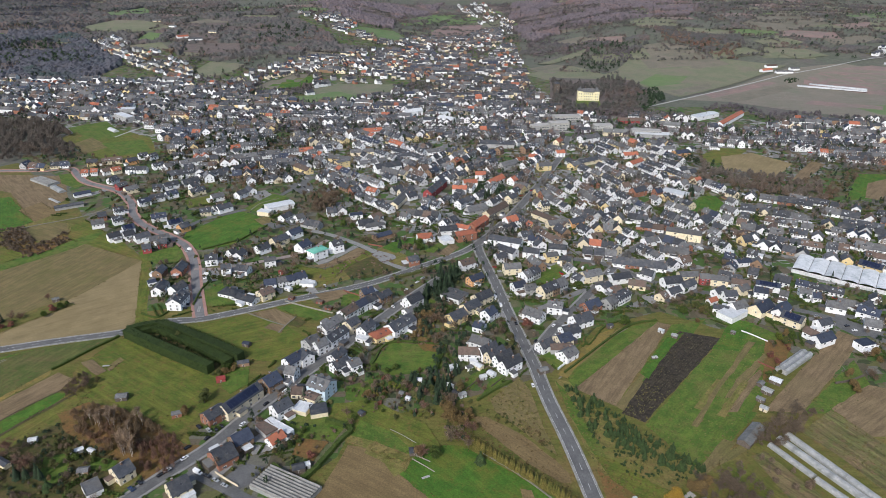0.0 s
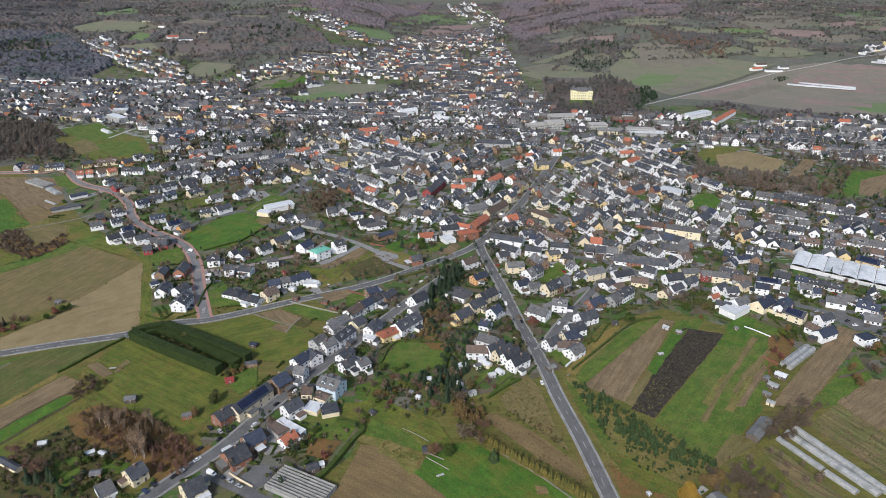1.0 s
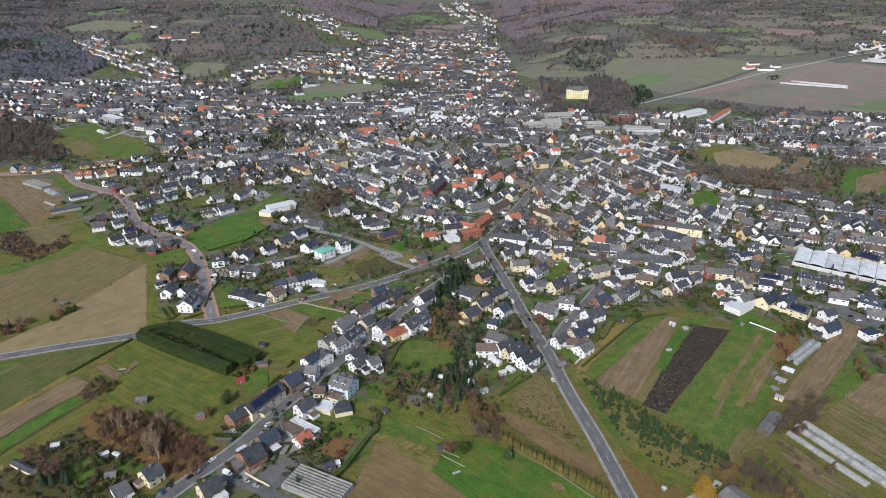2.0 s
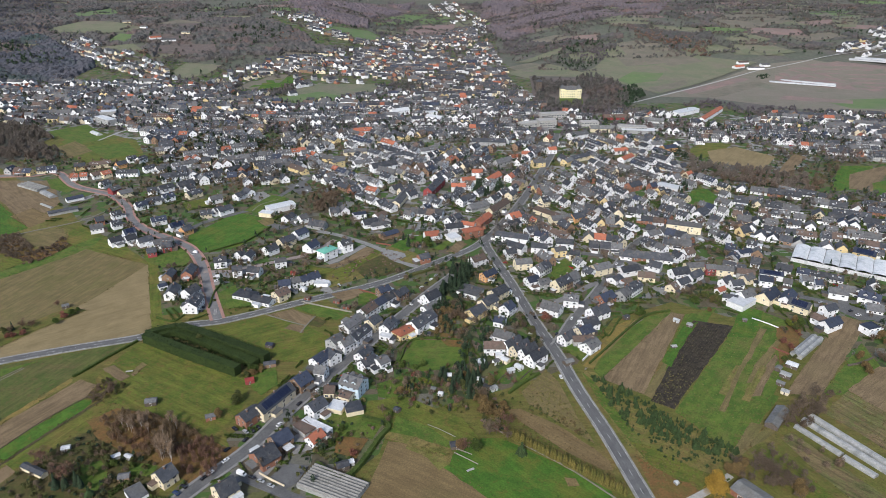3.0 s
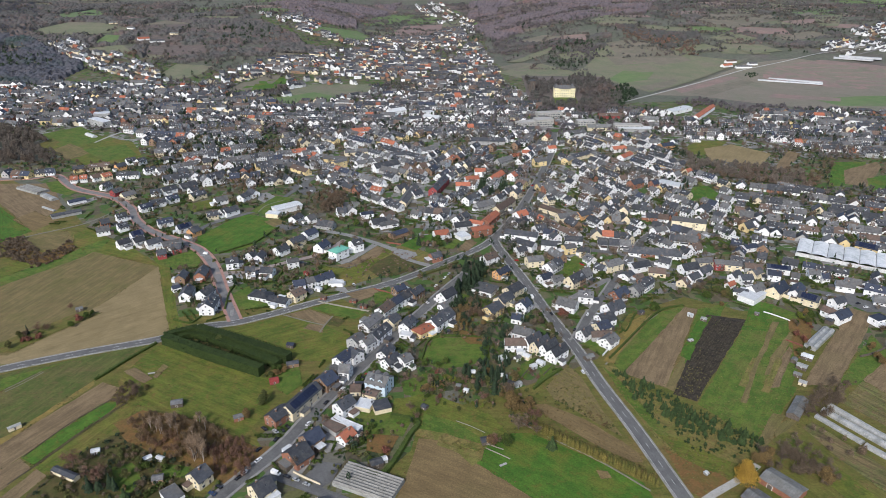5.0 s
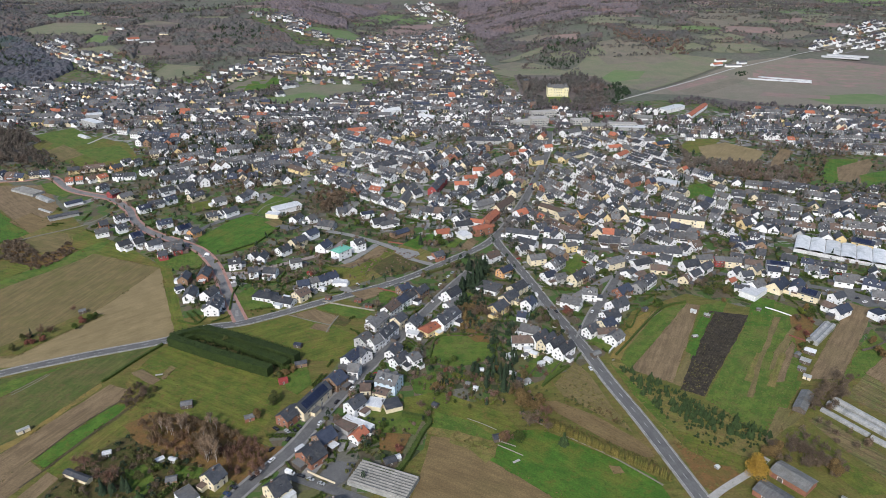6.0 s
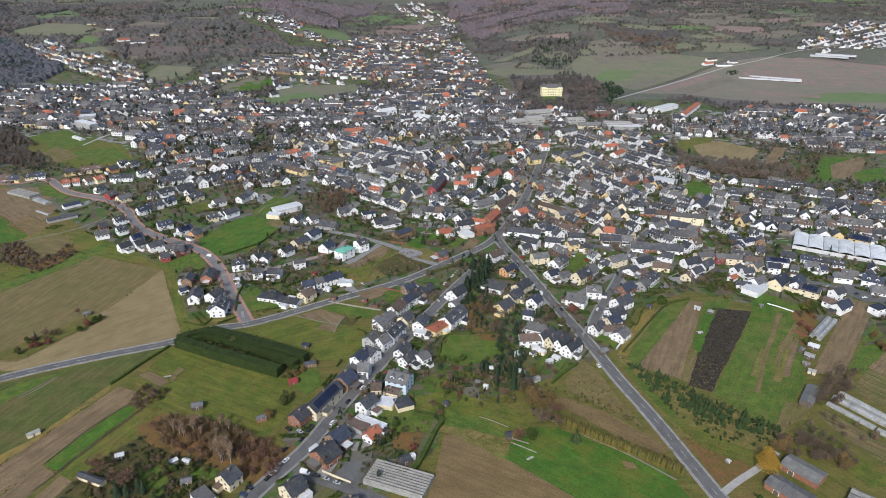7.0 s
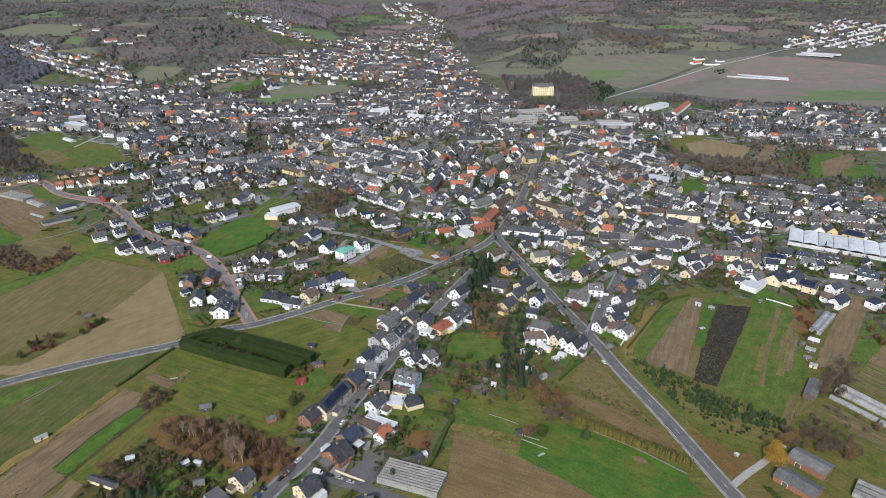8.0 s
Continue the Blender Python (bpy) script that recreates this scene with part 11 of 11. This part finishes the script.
car(51.5, 313.7, "white")
car(59.0, 360.9, "black")
car(73.6, 380.7, "white")
car(94.3, 404.7, "black")
car(129.6, 464.7, "white")
car(97.5, 434.2, "white", 60)
car(109.9, 468.9, "white", 80, True)
car(-213.2, 499.5, "white", 30, True)
car(-184.1, 453.5, "white", 90, True)
car(-182.1, 446.7, "white", 90)
car(-181.8, 406.1, "black", 60)
car(-181.5, 400.5, "black", 60)
car(-214.6, 496.2, "silver", 40)
car(-106.3, 441.9, "black", 30)
car(-118.0, 433.3, "white", 40)
car(-89.4, 436.4, "white", 90)
car(40.2, 470.3, "red", 60)
car(43.5, 462.7, "silver", 60)
car(152.2, 423.8, "black", 60)
car(154.1, 421.0, "silver", 60)
car(159.7, 420.7, "white", 60)
car(257.7, 396.1, "silver", 60)
car(271.6, 382.9, "black", 70)
car(273.6, 377.2, "white", 70)
car(287.2, 386.2, "silver", 70)
car(-14.4, 661.9, "white", 60)
car(-155.6, 668.3, "white", 60)
car(-148.9, 662.4, "black", 60)
car(-143.0, 653.1, "white", 60)

strip("path", "gravel", smooth_line([(6.7, 270.8), (19.8, 257.7), (39.2, 239.9), (57.3, 218.7)]), 0.45, -0.45, 0.0, 0.27, "pale gravel path beside a row of thujas", "path")
strip("path", "gravel", smooth_line([(67.5, 320.9), (104.2, 362.0), (122.5, 378.9)]), 0.5, -0.5, 0.0, 0.27, "narrow worn path between field strips", "path")


def low_wall(name, mat, pts, width, height, label, category):
    """A low wall, fence or kerb along a line, with a top and two sides."""
    strip(name, mat, smooth_line([Vector(p) for p in pts], 2.0), width / 2, -width / 2, 0.0, height, label, category)


WALL_LINES = (
    ("garden_wall", "old_stone", [(-113.7, 411.9), (-95.6, 403.4), (-76.3, 395.1)], 0.3, 1.1, "pale garden wall beside a lawn", "wall"),
    ("wooden_fence", "rust_paint", [(-74.2, 428.5), (-66.2, 423.6), (-59.1, 418.8)], 0.12, 1.3, "orange-brown wooden garden fence", "fence"),
    ("garden_wall", "old_stone", [(-27.9, 274.6), (-21.1, 270.0), (-14.0, 264.2)], 0.35, 0.5, "pale rubble wall at a garden edge", "wall"),
    ("garden_wall", "old_stone", [(-14.5, 255.7), (-10.2, 253.3), (-6.5, 251.0)], 0.35, 0.5, "pale rubble wall at a garden edge", "wall"),
    ("wooden_fence", "old_stone", [(-15.4, 252.8), (-9.7, 248.4), (-4.2, 244.0)], 0.1, 0.7, "pale fence rails on the green meadow", "fence"),
    ("garden_wall", "white_render", [(68.3, 329.6), (76.2, 339.3), (83.7, 349.5)], 0.4, 1.6, "white garden wall beside a field strip", "wall"),
    ("garden_wall", "white_render", [(197.5, 376.2), (202.6, 371.3), (209.3, 363.2)], 0.2, 0.9, "white terrace wall behind a house", "wall"),
    ("wooden_fence", "rust_paint", [(192.7, 339.4), (195.9, 335.9), (199.5, 331.7)], 0.3, 1.2, "reddish fence round shrubs", "fence"),
    ("wooden_fence", "bark", [(228.4, 317.8), (238.2, 320.4), (250.3, 326.0)], 0.6, 1.4, "dark brown fence round a garden", "fence"),
    ("garden_wall", "cream_render", [(-109.3, 242.4), (-102.0, 237.4), (-95.8, 233.4)], 0.4, 1.2, "cream yard wall along a lane", "wall"),
    ("garden_wall", "white_render", [(-116.1, 450.5), (-107.3, 447.1), (-97.1, 441.8)], 0.4, 1.6, "white garden wall", "wall"),
)
GARDEN_LINES = (
    ("wooden_fence", "bark", [(-3.1, 310.5), (6.0, 322.5), (15.7, 335.3)], 0.2, 1.3, "grey wooden fence between gardens", "fence"),
    ("wooden_fence", "bark", [(10.5, 306.3), (20.6, 319.9), (26.4, 328.5)], 0.2, 1.1, "grey wooden fence between gardens", "fence"),
    ("wooden_fence", "bark", [(27.2, 312.0), (34.5, 320.8), (37.8, 324.7)], 0.2, 1.1, "grey wooden fence between gardens", "fence"),
    ("garden_path", "gravel", [(-135.7, 395.2), (-120.7, 386.4), (-106.1, 378.9)], 0.9, 0.3, "pale path along a bare plot", "path"),
    ("garden_path", "gravel", [(-108.6, 369.7), (-106.1, 378.9), (-101.6, 391.0)], 0.9, 0.31, "pale path between garden plots", "path"),
    ("garden_path", "gravel", [(-42.0, 280.6), (-34.0, 276.8), (-26.8, 273.1)], 0.8, 0.3, "pale gravel path in a garden meadow", "path"),
    ("garden_path", "gravel", [(-187.3, 594.3), (-182.4, 612.7), (-168.1, 626.5)], 1.2, 0.4, "curved pale path on the green by the hall", "path"),
    ("garden_path", "concrete", [(-443.3, 863.1), (-433.4, 903.8), (-421.1, 934.9)], 3.0, 0.35, "pale farm lane across a meadow", "path"),
    ("garden_path", "gravel", [(-391.6, 533.1), (-372.1, 550.5), (-339.1, 575.2), (-324.5, 603.4), (-316.8, 618.4)], 1.6, 0.4, "grey field path between meadows", "path"),
    ("wooden_fence", "rust_paint", [(-65.1, 513.4), (-59.2, 511.4), (-52.6, 508.6)], 0.4, 1.3, "orange-brown wooden fence", "fence"),
)
for row in GARDEN_LINES:
    low_wall(*row)
for row in WALL_LINES:
    low_wall(*row)
for pts in ([(-241.1, 244.3), (-234.2, 256.1), (-227.3, 270.1), (-219.6, 284.9), (-208.1, 303.3)], [(-243.2, 262.6), (-237.6, 274.6), (-230.0, 289.2), (-217.1, 306.9)], [(-228.7, 233.7), (-225.0, 242.5), (-222.2, 249.6)]):
    low_wall("ditch_bank", "earth_bank", pts, 0.9, 0.16, "dark weedy ditch bank between strips", "bank")
for pts in ([(-280.7, 320.2), (-275.0, 327.5), (-268.3, 337.2)], [(-279.5, 318.0), (-273.5, 325.7), (-266.7, 336.6)]):
    low_wall("wheel_track", "gravel", pts, 0.55, 0.12, "pale wheel track across a meadow", "track")
# ---- traffic island where the estate road meets the country road ----
island = new("traffic_island", boxes("traffic_island", ["paving", "concrete"], (-4.0, 4.0, -0.9, 0.9, 0.0, 0.46, 1), (-3.7, 3.7, -0.65, 0.65, 0.4, 0.5, 0)))
island.matrix_basis = at(-171.1, 400.0, 0, 100)
tagged(island, "low kerbed traffic island with grey paving", "traffic island", kind="structure")
